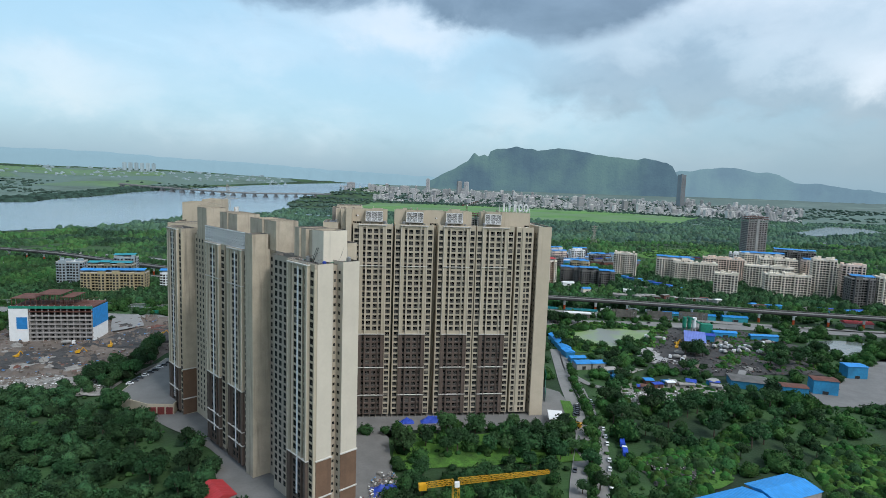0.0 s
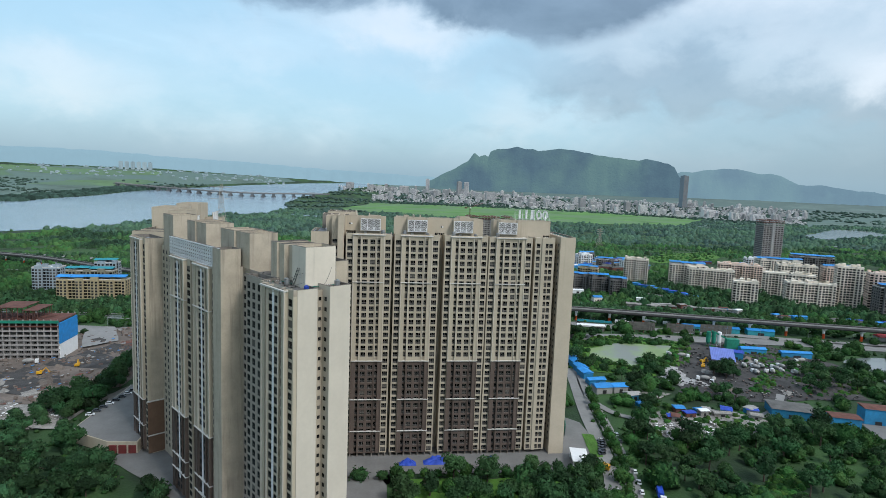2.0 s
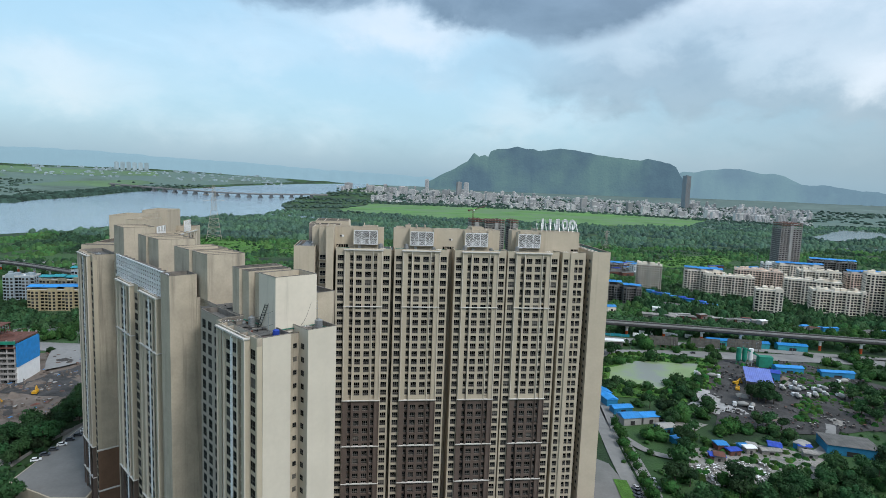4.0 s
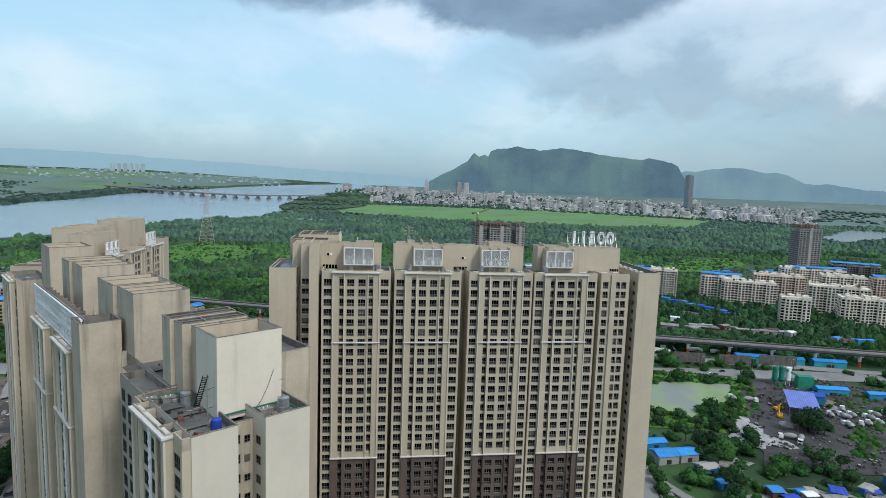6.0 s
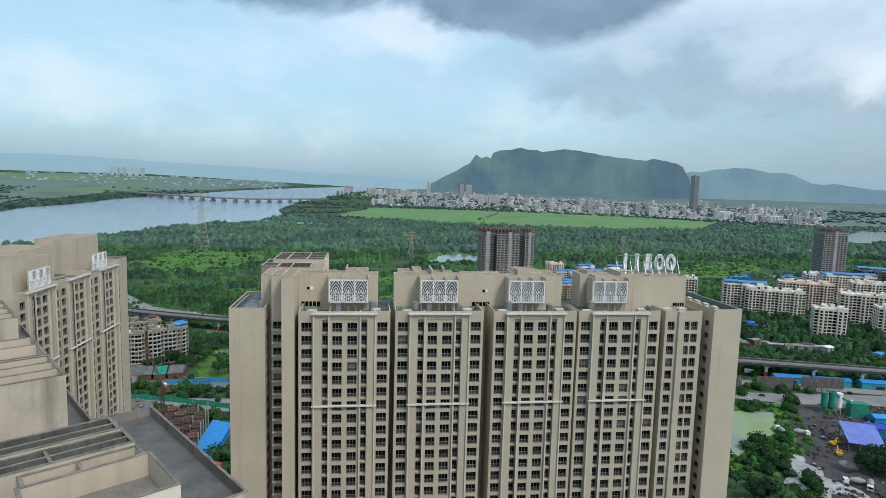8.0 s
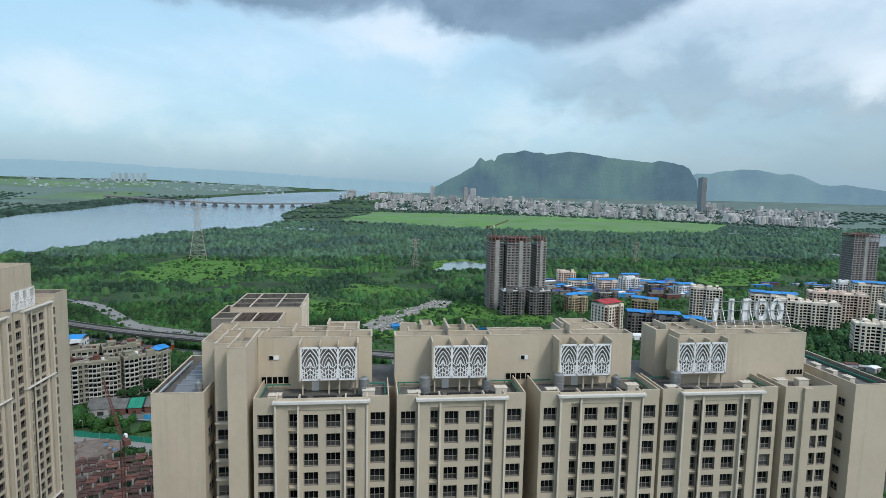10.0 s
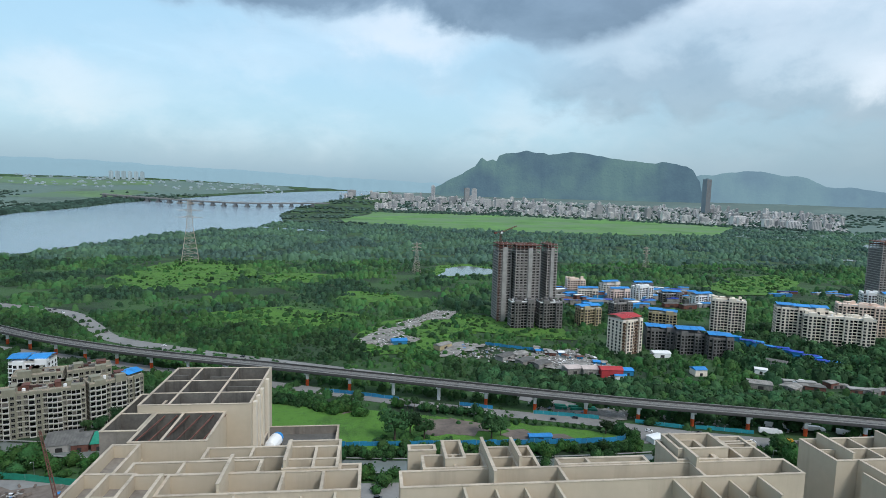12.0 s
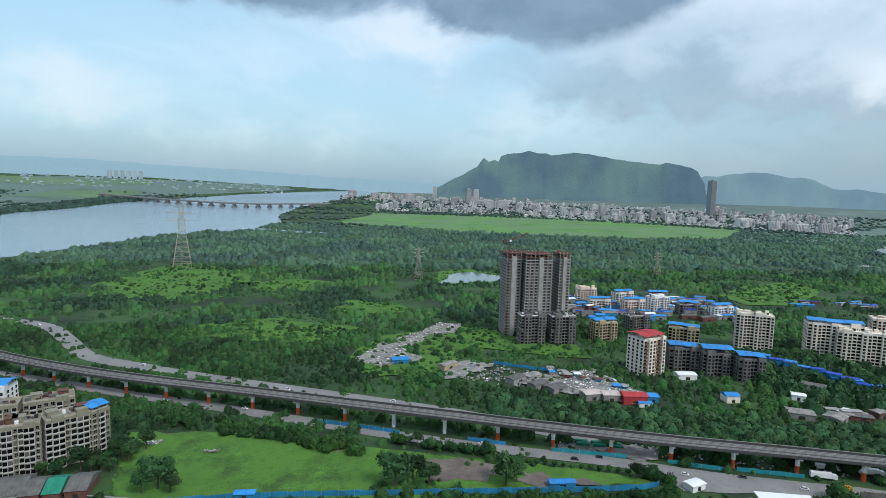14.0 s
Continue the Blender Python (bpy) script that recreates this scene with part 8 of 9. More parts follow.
along(LANE2, 3.0, (118, 126, 152, 160, 172, 181, 196, 204, 212, 226, 238), [white_car, white_car, dark_car], 1)
along(LANE1, 1.5, (118, 176, 250, 268), [white_car, dark_car], 2)
along(LANE1, -2.0, (140, 205, 290), [dark_car, white_car], 3)
put(bus, 113, 292, -40)
put(lorry, 127, 258, 70)
put(lorry, 130, 268, 70)
along(HW, -2.5, (345, 372, 396, 425, 470, 640, 735), [white_car, dark_car], 4)
along(HW, 3.0, (380, 520, 600, 690, 820), [white_car, dark_car], 5)
along(LOWER, -3, (470, 560, 660, 735, 790, 850, 905), [white_car, dark_car, white_car], 6)
along(LOWER, 3, (520, 600, 690, 760, 830), [dark_car, white_car], 7)
along(SERV, -4, (420, 500, 590, 640, 700, 760, 830, 900), [white_car, dark_car], 8)
along(SERV, 4, (470, 560, 660, 735, 850), [dark_car, white_car], 9)
for x, y, a in ((262, 586, -18), (252, 577, -18), (282, 579, -18), (300, 572, -18)):
    put(tanker, x, y, a)
put(bus, 252, 564, -15)
for q in range(13):
    put(mixer, 288 + (q % 5) * 7.5 + rng.uniform(-1, 1), 424 + (q // 6) * 13 + rng.uniform(-3, 3), 70 + rng.uniform(-25, 25), 0.15)
for x, y in ((244, 470), (254, 466), (238, 412), (243, 408), (330, 440), (345, 452)):
    put(mixer, x, y, rng.uniform(0, 360), 0.15)
put(mixer, -222, 452, 20, 0.6)
for x, y in ((116.5, 300), (117.8, 303), (118.9, 306), (120, 309), (121, 312), (122, 315)):
    put(dark_car, x + 3, y + 6, 200)
# digging machines on the building site
for x, y, a in ((-205, 430, 30), (-190, 446, 100), (-240, 420, 70), (-165, 480, 10), (-150, 500, 60), (255, 440, 60), (262, 452, 10)):
    t = thing("excavator", "yellow tracked excavator with a folded arm", "excavator", pose(x, y, 0.3, 0, 0, a), "excavators")
    mb = MB()
    mb.box(-1.6, 1.6, -1.5, -0.8, 0, 0.9)
    mb.box(-1.6, 1.6, 0.8, 1.5, 0, 0.9)
    part("tracks", mb, "blackrubber", t)
    mb = MB()
    mb.box(-1.9, 1.2, -1.3, 1.3, 1.0, 2.2)
    mb.box(0.0, 1.3, -1.3, -0.2, 2.2, 3.1)
    part("body", mb, "yellow", t)
    mb = MB()
    mb.beam((1.0, 0.3, 1.8), (3.4, 0.3, 4.2), 0.5)
    mb.beam((3.4, 0.3, 4.2), (5.2, 0.3, 1.4), 0.4)
    mb.box(4.7, 5.6, -0.3, 0.9, 0.6, 1.5)
    part("arm", mb, "yellow", t)

# spoil heaps on the building site and in the yard
hr = random.Random(31)
for q in range(84):
    if q < 66:
        x, y = hr.uniform(-300, -135), hr.uniform(365, 520)
        if not inside(np.array([x]), np.array([y]), LOT)[0] or (abs(x + 239) < 36 and abs(y - 476) < 18):
            continue
        k = hr.choice(["dirt", "dirt", "coal", "dump", "rust"])
    else:
        x, y = hr.uniform(225, 345), hr.uniform(385, 485)
        if not inside(np.array([x]), np.array([y]), YARD)[0]:
            continue
        k = hr.choice(["coal", "coal", "dump", "dirt"])
    r, h, n = hr.uniform(3, 9), hr.uniform(0.8, 2.8), 11
    mb = MB()
    mb.v += [(r * (-1 + 2 * i / (n - 1)), r * (-1 + 2 * j / (n - 1)) * 0.7, 0.0) for j in range(n) for i in range(n)]
    for i, (a, b, _) in enumerate(mb.v):
        d = math.hypot(a / r, b / r / 0.7)
        mb.v[i] = (a, b, h * max(-0.2, (1 - d) * 1.3 + 0.5 * noise.noise(Vector((a * 0.35, b * 0.35, q)))) - 0.1)
    for j in range(n - 1):
        for i in range(n - 1):
            mb.f.append((j * n + i, j * n + i + 1, j * n + n + i + 1, j * n + n + i))
            mb.k.append(0)
    w = {"rust": "rusty red scrap", "dirt": "brown earth", "coal": "black aggregate", "dump": "pale rubble"}[k]
    solid("earth_mound", mb, k, "loose heap of %s on the works ground" % w, "heap", pose(x, y, 0.6 if q < 66 else 0.15, 0, 0, hr.uniform(0, 360)), "spoil heaps")

# batching plant
t = thing("batching_plant", "green and grey concrete batching plant with silos", "plant", pose(300, 490, 0, 0, 0, -15))
for i in range(3):
    mb = MB()
    mb.cyl(-8 + i * 4.4, 4, 5, 14, 1.8, n=14)
    mb.cyl(-8 + i * 4.4, 4, 3, 5, 0.5, 1.8, n=14)
    for a in (-1.4, 1.4):
        mb.box(-8 + i * 4.4 + a - 0.15, -8 + i * 4.4 + a + 0.15, 3.85, 4.15, 0, 6)
    part("silo", mb, "white" if i == 2 else "greensheet", t)
mb = MB()
mb.box(6, 16, 0, 6, 0, 9)
mb.beam((6, 3, 9), (-6, 3, 15), 1.2)
part("mixer_house", mb, "greensheet", t)

# street lamps along the service road
lamp = thing("street_lamp", "slim grey street lamp with one arm", "street lamp", Matrix(), "street lamps")
mb = MB()
mb.cyl(0, 0, 0, 9.5, 0.12, 0.07, n=8)
mb.beam((0, 0, 9.4), (0, -2.0, 9.9), 0.09)
part("pole", mb, "steel", lamp)
mb = MB()
mb.box(-0.15, 0.15, -2.5, -1.8, 9.82, 9.98)
part("head", mb, "white", lamp)
for i, k in enumerate(range(4, len(SERV) - 6, 3)):
    nn = normals2(SERV)[k]
    p = SERV[k] + nn * 10.6
    m = pose(p[0], p[1], 0, 0, 0, math.degrees(math.atan2(nn[1], nn[0])) - 90)
    if i == 0:
        lamp.matrix_basis = m
    else:
        copy_thing(lamp, m)

# ---- the far side: hills and the town at their foot ----


def ridge(name, pts, base_z, front, back, label, seed, material="hill"):
    """A hill from the heights of its crest along a plan line (x, y, crest height); gullies run down both flanks."""
    line = spline([(p[0], p[1]) for p in pts], 14)
    hgt = np.interp(np.linspace(0, 1, len(line)), np.linspace(0, 1, len(pts)), [p[2] for p in pts])
    seg = np.concatenate([[0], np.cumsum(np.linalg.norm(np.diff(np.array([(p[0], p[1]) for p in pts], float), axis=0), axis=1))])
    al = np.concatenate([[0], np.cumsum(np.linalg.norm(np.diff(line, axis=0), axis=1))])
    hgt = np.interp(al / al[-1], seg / seg[-1], [p[2] for p in pts])
    nn = normals2(line)
    mb = MB()
    R = 34
    for i, (p, n) in enumerate(zip(line, nn)):
        for q in range(R + 1):
            s = q / R
            w = s / 0.82 if s < 0.82 else (1 - s) / 0.18
            off = -front + (front + back) * s
            off = -front * (1 - s / 0.82) if s < 0.82 else back * (s - 0.82) / 0.18
            x, y = p[0] - n[0] * off, p[1] - n[1] * off
            g = min(base_z, gz(x, y)) - 6
            f = noise.fractal(Vector((al[i] / 240 + seed, off / 420, seed)), 1.0, 2.1, 5)
            gul = noise.fractal(Vector((al[i] / 90 + seed, off / 600, 3 + seed)), 1.0, 2.1, 4)
            prof = w ** 1.25
            spur = noise.fractal(Vector((al[i] / 150 + seed, off / 900, 7 + seed)), 1.0, 2.2, 4)
            z = g + (hgt[i] - g) * prof + (f * 85 + gul * 55 + (0.3 - abs(spur)) * 70) * w * (1 - w) * 2.2 + gul * 4 * w
            mb.v.append((x, y, z))
    for i in range(len(line) - 1):
        for q in range(R):
            o = i * (R + 1) + q
            mb.f.append((o, o + 1, o + R + 2, o + R + 1))
            mb.k.append(0)
    ob = solid(name, mb, material, label, "hill", kind="structure")
    ob.data.polygons.foreach_set("use_smooth", [True] * len(ob.data.polygons))
    return ob


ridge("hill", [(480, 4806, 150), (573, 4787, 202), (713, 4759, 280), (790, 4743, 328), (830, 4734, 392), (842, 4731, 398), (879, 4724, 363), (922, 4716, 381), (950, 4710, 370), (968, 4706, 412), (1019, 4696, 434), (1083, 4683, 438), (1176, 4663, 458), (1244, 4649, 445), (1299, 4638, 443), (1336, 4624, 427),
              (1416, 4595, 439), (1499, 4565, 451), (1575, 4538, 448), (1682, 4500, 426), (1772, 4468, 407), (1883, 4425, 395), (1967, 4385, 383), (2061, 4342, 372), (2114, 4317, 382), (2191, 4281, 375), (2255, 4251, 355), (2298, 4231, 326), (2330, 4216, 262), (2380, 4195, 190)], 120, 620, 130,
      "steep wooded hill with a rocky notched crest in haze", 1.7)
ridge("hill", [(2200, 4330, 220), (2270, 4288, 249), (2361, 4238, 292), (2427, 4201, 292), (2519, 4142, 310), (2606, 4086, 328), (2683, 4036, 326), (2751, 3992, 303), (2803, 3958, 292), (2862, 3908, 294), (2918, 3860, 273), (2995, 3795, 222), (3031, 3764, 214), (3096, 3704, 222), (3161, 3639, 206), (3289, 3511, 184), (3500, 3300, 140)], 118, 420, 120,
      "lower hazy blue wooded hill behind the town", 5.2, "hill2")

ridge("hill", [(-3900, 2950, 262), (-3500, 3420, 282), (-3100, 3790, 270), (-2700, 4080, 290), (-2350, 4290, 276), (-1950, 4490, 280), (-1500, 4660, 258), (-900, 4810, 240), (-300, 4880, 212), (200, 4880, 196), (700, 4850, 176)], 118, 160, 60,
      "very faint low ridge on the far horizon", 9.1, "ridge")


def far_block(mb, x, y, w, d, h, a):
    """A block of flats seen from afar: storeys with dark strips between slabs."""
    c, s = math.cos(a), math.sin(a)
    g = gz(x, y)

    def bx(x0, x1, y0, y1, z0, z1, k):
        n = len(mb.v)
        mb.v += [(x + px * c - py * s, y + px * s + py * c, g + pz) for pz in (z0, z1) for px, py in ((x0, y0), (x1, y0), (x1, y1), (x0, y1))]
        for q in ((4, 5, 6, 7), (0, 1, 5, 4), (1, 2, 6, 5), (2, 3, 7, 6), (3, 0, 4, 7)):
            mb.f.append(tuple(n + i for i in q))
            mb.k.append(k)

    bx(-w / 2, w / 2, -d / 2, d / 2, -6, h, 0)
    bx(-w / 5, w / 5, -d / 5, d / 5, h, h + 3, 0)
    nx = max(2, int(w / 6))
    for i in range(nx):
        px = -w / 2 + (i + 0.5) * w / nx
        bx(px - w / nx * 0.22, px + w / nx * 0.22, -d / 2 - 0.3, -d / 2 + 0.3, 1, h - 2, 1)


rng = random.Random(11)
tm = MB()
for _ in range(3600):
    u = rng.random()
    a = radians(-3 + 42 * u ** 0.85)
    r = rng.uniform(3650 - 520 * u, 4600 - 380 * u)
    if noise.noise(Vector((math.degrees(a) * 0.5, r * 0.006, 4))) < -0.28:
        continue
    x, y = r * math.sin(a), r * math.cos(a)
    if x < 20 and y < 4300:
        continue
    big = rng.random() < 0.10 - 0.05 * u
    h = rng.uniform(16, 40) if big else rng.uniform(4, 11)
    far_block(tm, x, y, rng.uniform(14, 30) if big else rng.uniform(6, 15), rng.uniform(8, 16), h, rng.uniform(-0.5, 0.5))
for az, r, w, h in ((-1.9, 4480, 60, 46), (0.2, 4420, 55, 42), (1.0, 4400, 70, 38), (2.2, 4350, 60, 40), (3.3, 4300, 70, 52), (4.2, 4250, 40, 40), (5.6, 4520, 26, 92), (6.3, 4200, 60, 40), (7.4, 4150, 45, 52), (8.7, 4300, 34, 100), (9.4, 4290, 34, 98), (10.6, 4050, 50, 50), (11.7, 4000, 60, 55), (13.2, 3950, 40, 44), (20.5, 3700, 40, 62), (21.5, 3650, 42, 50), (26.0, 3500, 44, 46), (31.5, 3350, 70, 46), (14.6, 3940, 30, 40), (15.8, 3900, 46, 30), (17.2, 3860, 34, 36), (18.4, 3800, 30, 34), (23.5, 3600, 44, 40), (24.6, 3560, 30, 58), (27.6, 3450, 50, 34), (29.0, 3420, 36, 30), (33.6, 3300, 46, 40), (35.4, 3250, 60, 36), (36.8, 3200, 40, 44)):
    a = radians(az)
    far_block(tm, r * math.sin(a), r * math.cos(a), w, 22, h, rng.uniform(-0.3, 0.3))
solid("far_town", tm, ["town", "farwin"], "pale town of many flats and houses below the hill", "town", kind="stuff")
tm = MB()
for _ in range(170):
    a = radians(rng.uniform(-36, -8))
    r = rng.uniform(4450, 4860)
    far_block(tm, r * math.sin(a), r * math.cos(a), rng.uniform(10, 30), 15, rng.uniform(4, 10), rng.uniform(-0.5, 0.5))
for i in range(6):
    a = radians(-21.6 + i * 0.45)
    far_block(tm, 4800 * math.sin(a), 4800 * math.cos(a), 26, 20, 52, 0.3)
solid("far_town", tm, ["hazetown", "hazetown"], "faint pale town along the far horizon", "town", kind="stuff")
x, y = 4080 * math.sin(radians(29.4)), 4080 * math.cos(radians(29.4))
ft = thing("far_tower", "lone dark high-rise standing before the hills", "tower", pose(x, y, gz(x, y), 0, 0, 23))
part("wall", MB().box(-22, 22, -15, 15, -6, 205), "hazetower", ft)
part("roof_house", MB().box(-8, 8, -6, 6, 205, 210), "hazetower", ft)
for q in range(6):
    part("window_strip", MB().box(-19.5 + q * 7, -16 + q * 7, -15.3, -15.0, 1, 203), "greyblk", ft)

# ---- trees and woods ----


def blob(sub, seed, squash=0.75, rough=0.35):
    """A lumpy clump of foliage of unit radius, foot at z = 0."""
    bm = bmesh.new()
    bmesh.ops.create_icosphere(bm, subdivisions=sub, radius=1.0)
    for v in bm.verts:
        n = noise.fractal(v.co * 1.7 + Vector((seed * 3.1, seed, 0)), 1, 2.1, 3)
        v.co *= 1 + rough * n
        v.co.z = v.co.z * squash + squash * 0.75
    v = np.array([q.co[:] for q in bm.verts])
    f = np.array([[q.index for q in p.verts] for p in bm.faces])
    bm.free()
    return v, f


def leaves(n, seed, size, squash=0.75):
    """Leaf sprays standing off a crown's surface, as small triangles."""
    rng = np.random.RandomState(seed)
    d = rng.normal(size=(n, 3))
    d /= np.linalg.norm(d, axis=1)[:, None]
    d[:, 2] = np.where(d[:, 2] < -0.35, -d[:, 2], d[:, 2])
    lump = np.array([noise.fractal(Vector(q) * 1.7 + Vector((seed * 3.1, seed, 0)), 1, 2.1, 3) for q in d])
    c = d * (1.0 + 0.38 * lump + rng.uniform(-0.14, 0.12, n))[:, None]
    c[:, 2] = c[:, 2] * squash + squash * 0.75
    a = rng.normal(size=(n, 3))
    b = np.cross(a, d + rng.normal(size=(n, 3)) * 0.5)
    a /= np.linalg.norm(a, axis=1)[:, None]
    b /= np.linalg.norm(b, axis=1)[:, None]
    s = size * rng.uniform(0.6, 1.4, n)[:, None]
    v = np.stack([c - a * s, c + a * s * 0.7 + b * s * 0.5, c - b * s * 0.7 + a * s * 0.2], 1).reshape(-1, 3)
    return v, np.arange(3 * n).reshape(-1, 3)


def merge(parts):
    vs, fs, n = [], [], 0
    for v, f in parts:
        vs.append(v)
        fs.append(f + n)
        n += len(v)
    return np.concatenate(vs), np.concatenate(fs)


def mesh_np(name, v, f, material, smooth=False):
    me = bpy.data.meshes.new(name)
    me.vertices.add(len(v))
    me.vertices.foreach_set("co", v.astype(np.float32).ravel())
    me.loops.add(f.size)
    me.loops.foreach_set("vertex_index", f.astype(np.int32).ravel())
    me.polygons.add(len(f))
    me.polygons.foreach_set("loop_start", np.arange(0, f.size, 3, dtype=np.int32))
    me.polygons.foreach_set("loop_total", np.full(len(f), 3, np.int32))
    if smooth:
        me.polygons.foreach_set("use_smooth", np.ones(len(f), bool))
    me.materials.append(M[material])
    me.update(calc_edges=True)
    return me


def scatter(name, temps, pos, size, label, material="leafj", seed=1, smooth=True, flat=1.0):
    """Many clumps joined into one stuff mesh."""
    rng = np.random.RandomState(seed)
    pick = rng.randint(0, len(temps), len(pos))
    vs, fs, n = [], [], 0
    for k, (v, f) in enumerate(temps):
        idx = np.where(pick == k)[0]
        if not len(idx):
            continue
        a = rng.uniform(0, 2 * math.pi, len(idx))
        s = size[idx]
        c, sn = np.cos(a), np.sin(a)
        x = (v[None, :, 0] * c[:, None] - v[None, :, 1] * sn[:, None]) * s[:, None] + pos[idx, 0:1]
        y = (v[None, :, 0] * sn[:, None] + v[None, :, 1] * c[:, None]) * s[:, None] + pos[idx, 1:2]
        zs = s * flat * rng.uniform(0.75, 1.3, len(idx))
        z = v[None, :, 2] * zs[:, None] + pos[idx, 2:3]
        vs.append(np.stack([x, y, z], 2).reshape(-1, 3))
        fs.append((f[None] + (np.arange(len(idx)) * len(v))[:, None, None] + n).reshape(-1, 3))
        n += len(idx) * len(v)
    me = mesh_np(name, np.concatenate(vs), np.concatenate(fs), material, smooth)
    return tagged(new(name, me), label, "woods", "", "stuff")


def near_line(px, py, line, d):
    ok = np.zeros(len(px), bool)
    for q in line[::2]:
        ok |= (px - q[0]) ** 2 + (py - q[1]) ** 2 < d * d
    return ok


CLEAR = [TROD, JUNC, [(255, 925), (475, 915), (490, 1090), (255, 1095)], C_SCRUB, C_SCRUB2, [(284, 312), (330, 306), (420, 380), (428, 412), (352, 372), (318, 342), (290, 338)], [(375, 402), (398, 410), (446, 455), (413, 466), (382, 452), (391, 430)], RIVER, FIELD, POND, RIGHTW, GREENPOND, YARD, LOT, CREEK,
         [(-40, 285), (8, 292), (110, 288), (126, 300), (124, 345), (112, 410), (60, 425), (-60, 425), (-135, 440), (-160, 400), (-114, 309), (-89, 289), (-68, 266), (-64, 240), (-42, 212), (-18, 190), (6, 205), (14, 245), (14, 285)],
         [(-130, 660), (-112, 580), (-60, 555), (160, 570), (140, 592), (80, 612), (10, 632), (-60, 655)],
         [(-190, 655), (-190, 590), (-120, 590), (-118, 640)],
         C_PYLON, C_MID, C_EAST, C_SHAN, C_NEAR, C_WEST,
         DUMP, WASTE,
         [(110, 1190), (200, 1205), (245, 1285), (180, 1340), (130, 1310)]]
ROADS = [(HW, 12), (LOWER, 8.5), (SERV, 13), (LANE1, 6.5), (LANE2, 6.2), (TRACK, 6.5), (NALLA, 10), (VIA, 7)]


def free(x, y):
    ok = np.ones(len(x), bool)
    xw, yw = x + 13 * np.sin(y * 0.11 + 1.3 * np.sin(x * 0.07)), y + 13 * np.sin(x * 0.13 + 1.7 * np.sin(y * 0.09))
    for p in CLEAR:
        ragged = p is C_PYLON or p is C_MID or p is C_EAST or p is C_SHAN or p is C_NEAR or p is C_WEST or p is C_SCRUB or p is C_SCRUB2
        ok &= ~(inside(xw, yw, p) if ragged else inside(x, y, p))
    for l, d in ROADS:
        ok &= ~near_line(x, y, l, d)
    for cx0, cy0, r in KEEP_OFF:
        ok &= (x - cx0) ** 2 + (y - cy0) ** 2 > r * r
    return ok


def sown(n, y0, y1, seed, left=0.66, right=1.06, pad=110):
    """Random plan points inside the wedge of land ahead, between two depths."""
    rng = np.random.RandomState(seed)
    y = np.sqrt(rng.uniform(y0 * y0, y1 * y1, n))
    x = rng.uniform(-1, 1, n)
    x = np.where(x < 0, x * (left * y + pad), x * (right * y + pad))
    ok = free(x, y)
    x, y = x[ok], y[ok]
    return np.stack([x, y, gzn(x, y) - 0.3], 1)


T1 = [blob(1, s, 0.8, 0.45) for s in range(5)]
S1 = [blob(1, s, 0.6, 0.5) for s in range(4)]
T4 = [merge([blob(1, s, 0.85, 0.5), leaves(190, s, 0.17, 0.85)]) for s in range(8)]
rng = np.random.RandomState(5)
p = sown(4800, 150, 600, 21)
west = (p[:, 0] < -30) & (p[:, 1] < 460)
pw, p = p[west], p[~west]
scatter("scrub_woods", T4, pw, rng.uniform(1.8, 4.8, len(pw)), "dense dark trees beside the towers", "leafjd", seed=3)
scatter("scrub_woods", T4, p, rng.uniform(1.5, 4.4, len(p)) * (1 + 0.5 * (rng.rand(len(p)) > 0.85)), "dense green scrub and trees round the yards and lanes", seed=2)
p = sown(4500, 150, 620, 27)
scatter("undergrowth", S1, p, rng.uniform(0.7, 1.9, len(p)), "low undergrowth between the trees", seed=8)


def dome(seed, rings=((0.5, 7), (0.86, 9), (1.0, 9))):
    """A lumpy half crown of unit radius, open below."""
    rs_ = np.random.RandomState(seed)
    v, f, at = [(0.0, 0.0, 1.0 + rs_.uniform(-0.1, 0.1))], [], [[0]]
    for r, n in rings:
        ring = []
        ph = rs_.uniform(0, 6.28)
        for i in range(n):
            a = ph + 2 * math.pi * (i + rs_.uniform(-0.3, 0.3)) / n
            k = r * rs_.uniform(0.78, 1.2)
            z = math.sqrt(max(0.0, 1 - r * r)) * rs_.uniform(0.75, 1.2) if r < 1 else -0.25
            ring.append(len(v))
            v.append((k * math.cos(a), k * math.sin(a), z))
        at.append(ring)
    for q in range(len(at) - 1):
        lo, hi = at[q], at[q + 1]
        if len(lo) == 1:
            f += [(lo[0], hi[i], hi[(i + 1) % len(hi)]) for i in range(len(hi))]
            continue
        aa = [math.atan2(v[i][1], v[i][0]) for i in lo]
        pick = []
        for h_ in hi:
            b = math.atan2(v[h_][1], v[h_][0])
            pick.append(min(range(len(lo)), key=lambda j: abs((aa[j] - b + math.pi) % (2 * math.pi) - math.pi)))
        for i in range(len(hi)):
            j = (i + 1) % len(hi)
            f.append((lo[pick[i]], hi[i], hi[j]))
            p0, p1 = pick[i], pick[j]
            while p0 != p1:
                p2 = (p0 + 1) % len(lo)
                f.append((lo[p0], hi[j], lo[p2]))
                p0 = p2
                if len(f) > 200:
                    break
    return np.array(v), np.array(f)


def sprays(v, f, n, seed):
    """Leaf sprays standing out of a half crown."""
    a, b = leaves(n, seed, 0.24, 1.0)
    a = a.reshape(-1, 3, 3)
    a[:, :, 2] -= 0.75
    a = a[a[:, :, 2].min(1) > -0.2]
    return merge([(v, f), (a.reshape(-1, 3), np.arange(a.size // 3).reshape(-1, 3))])


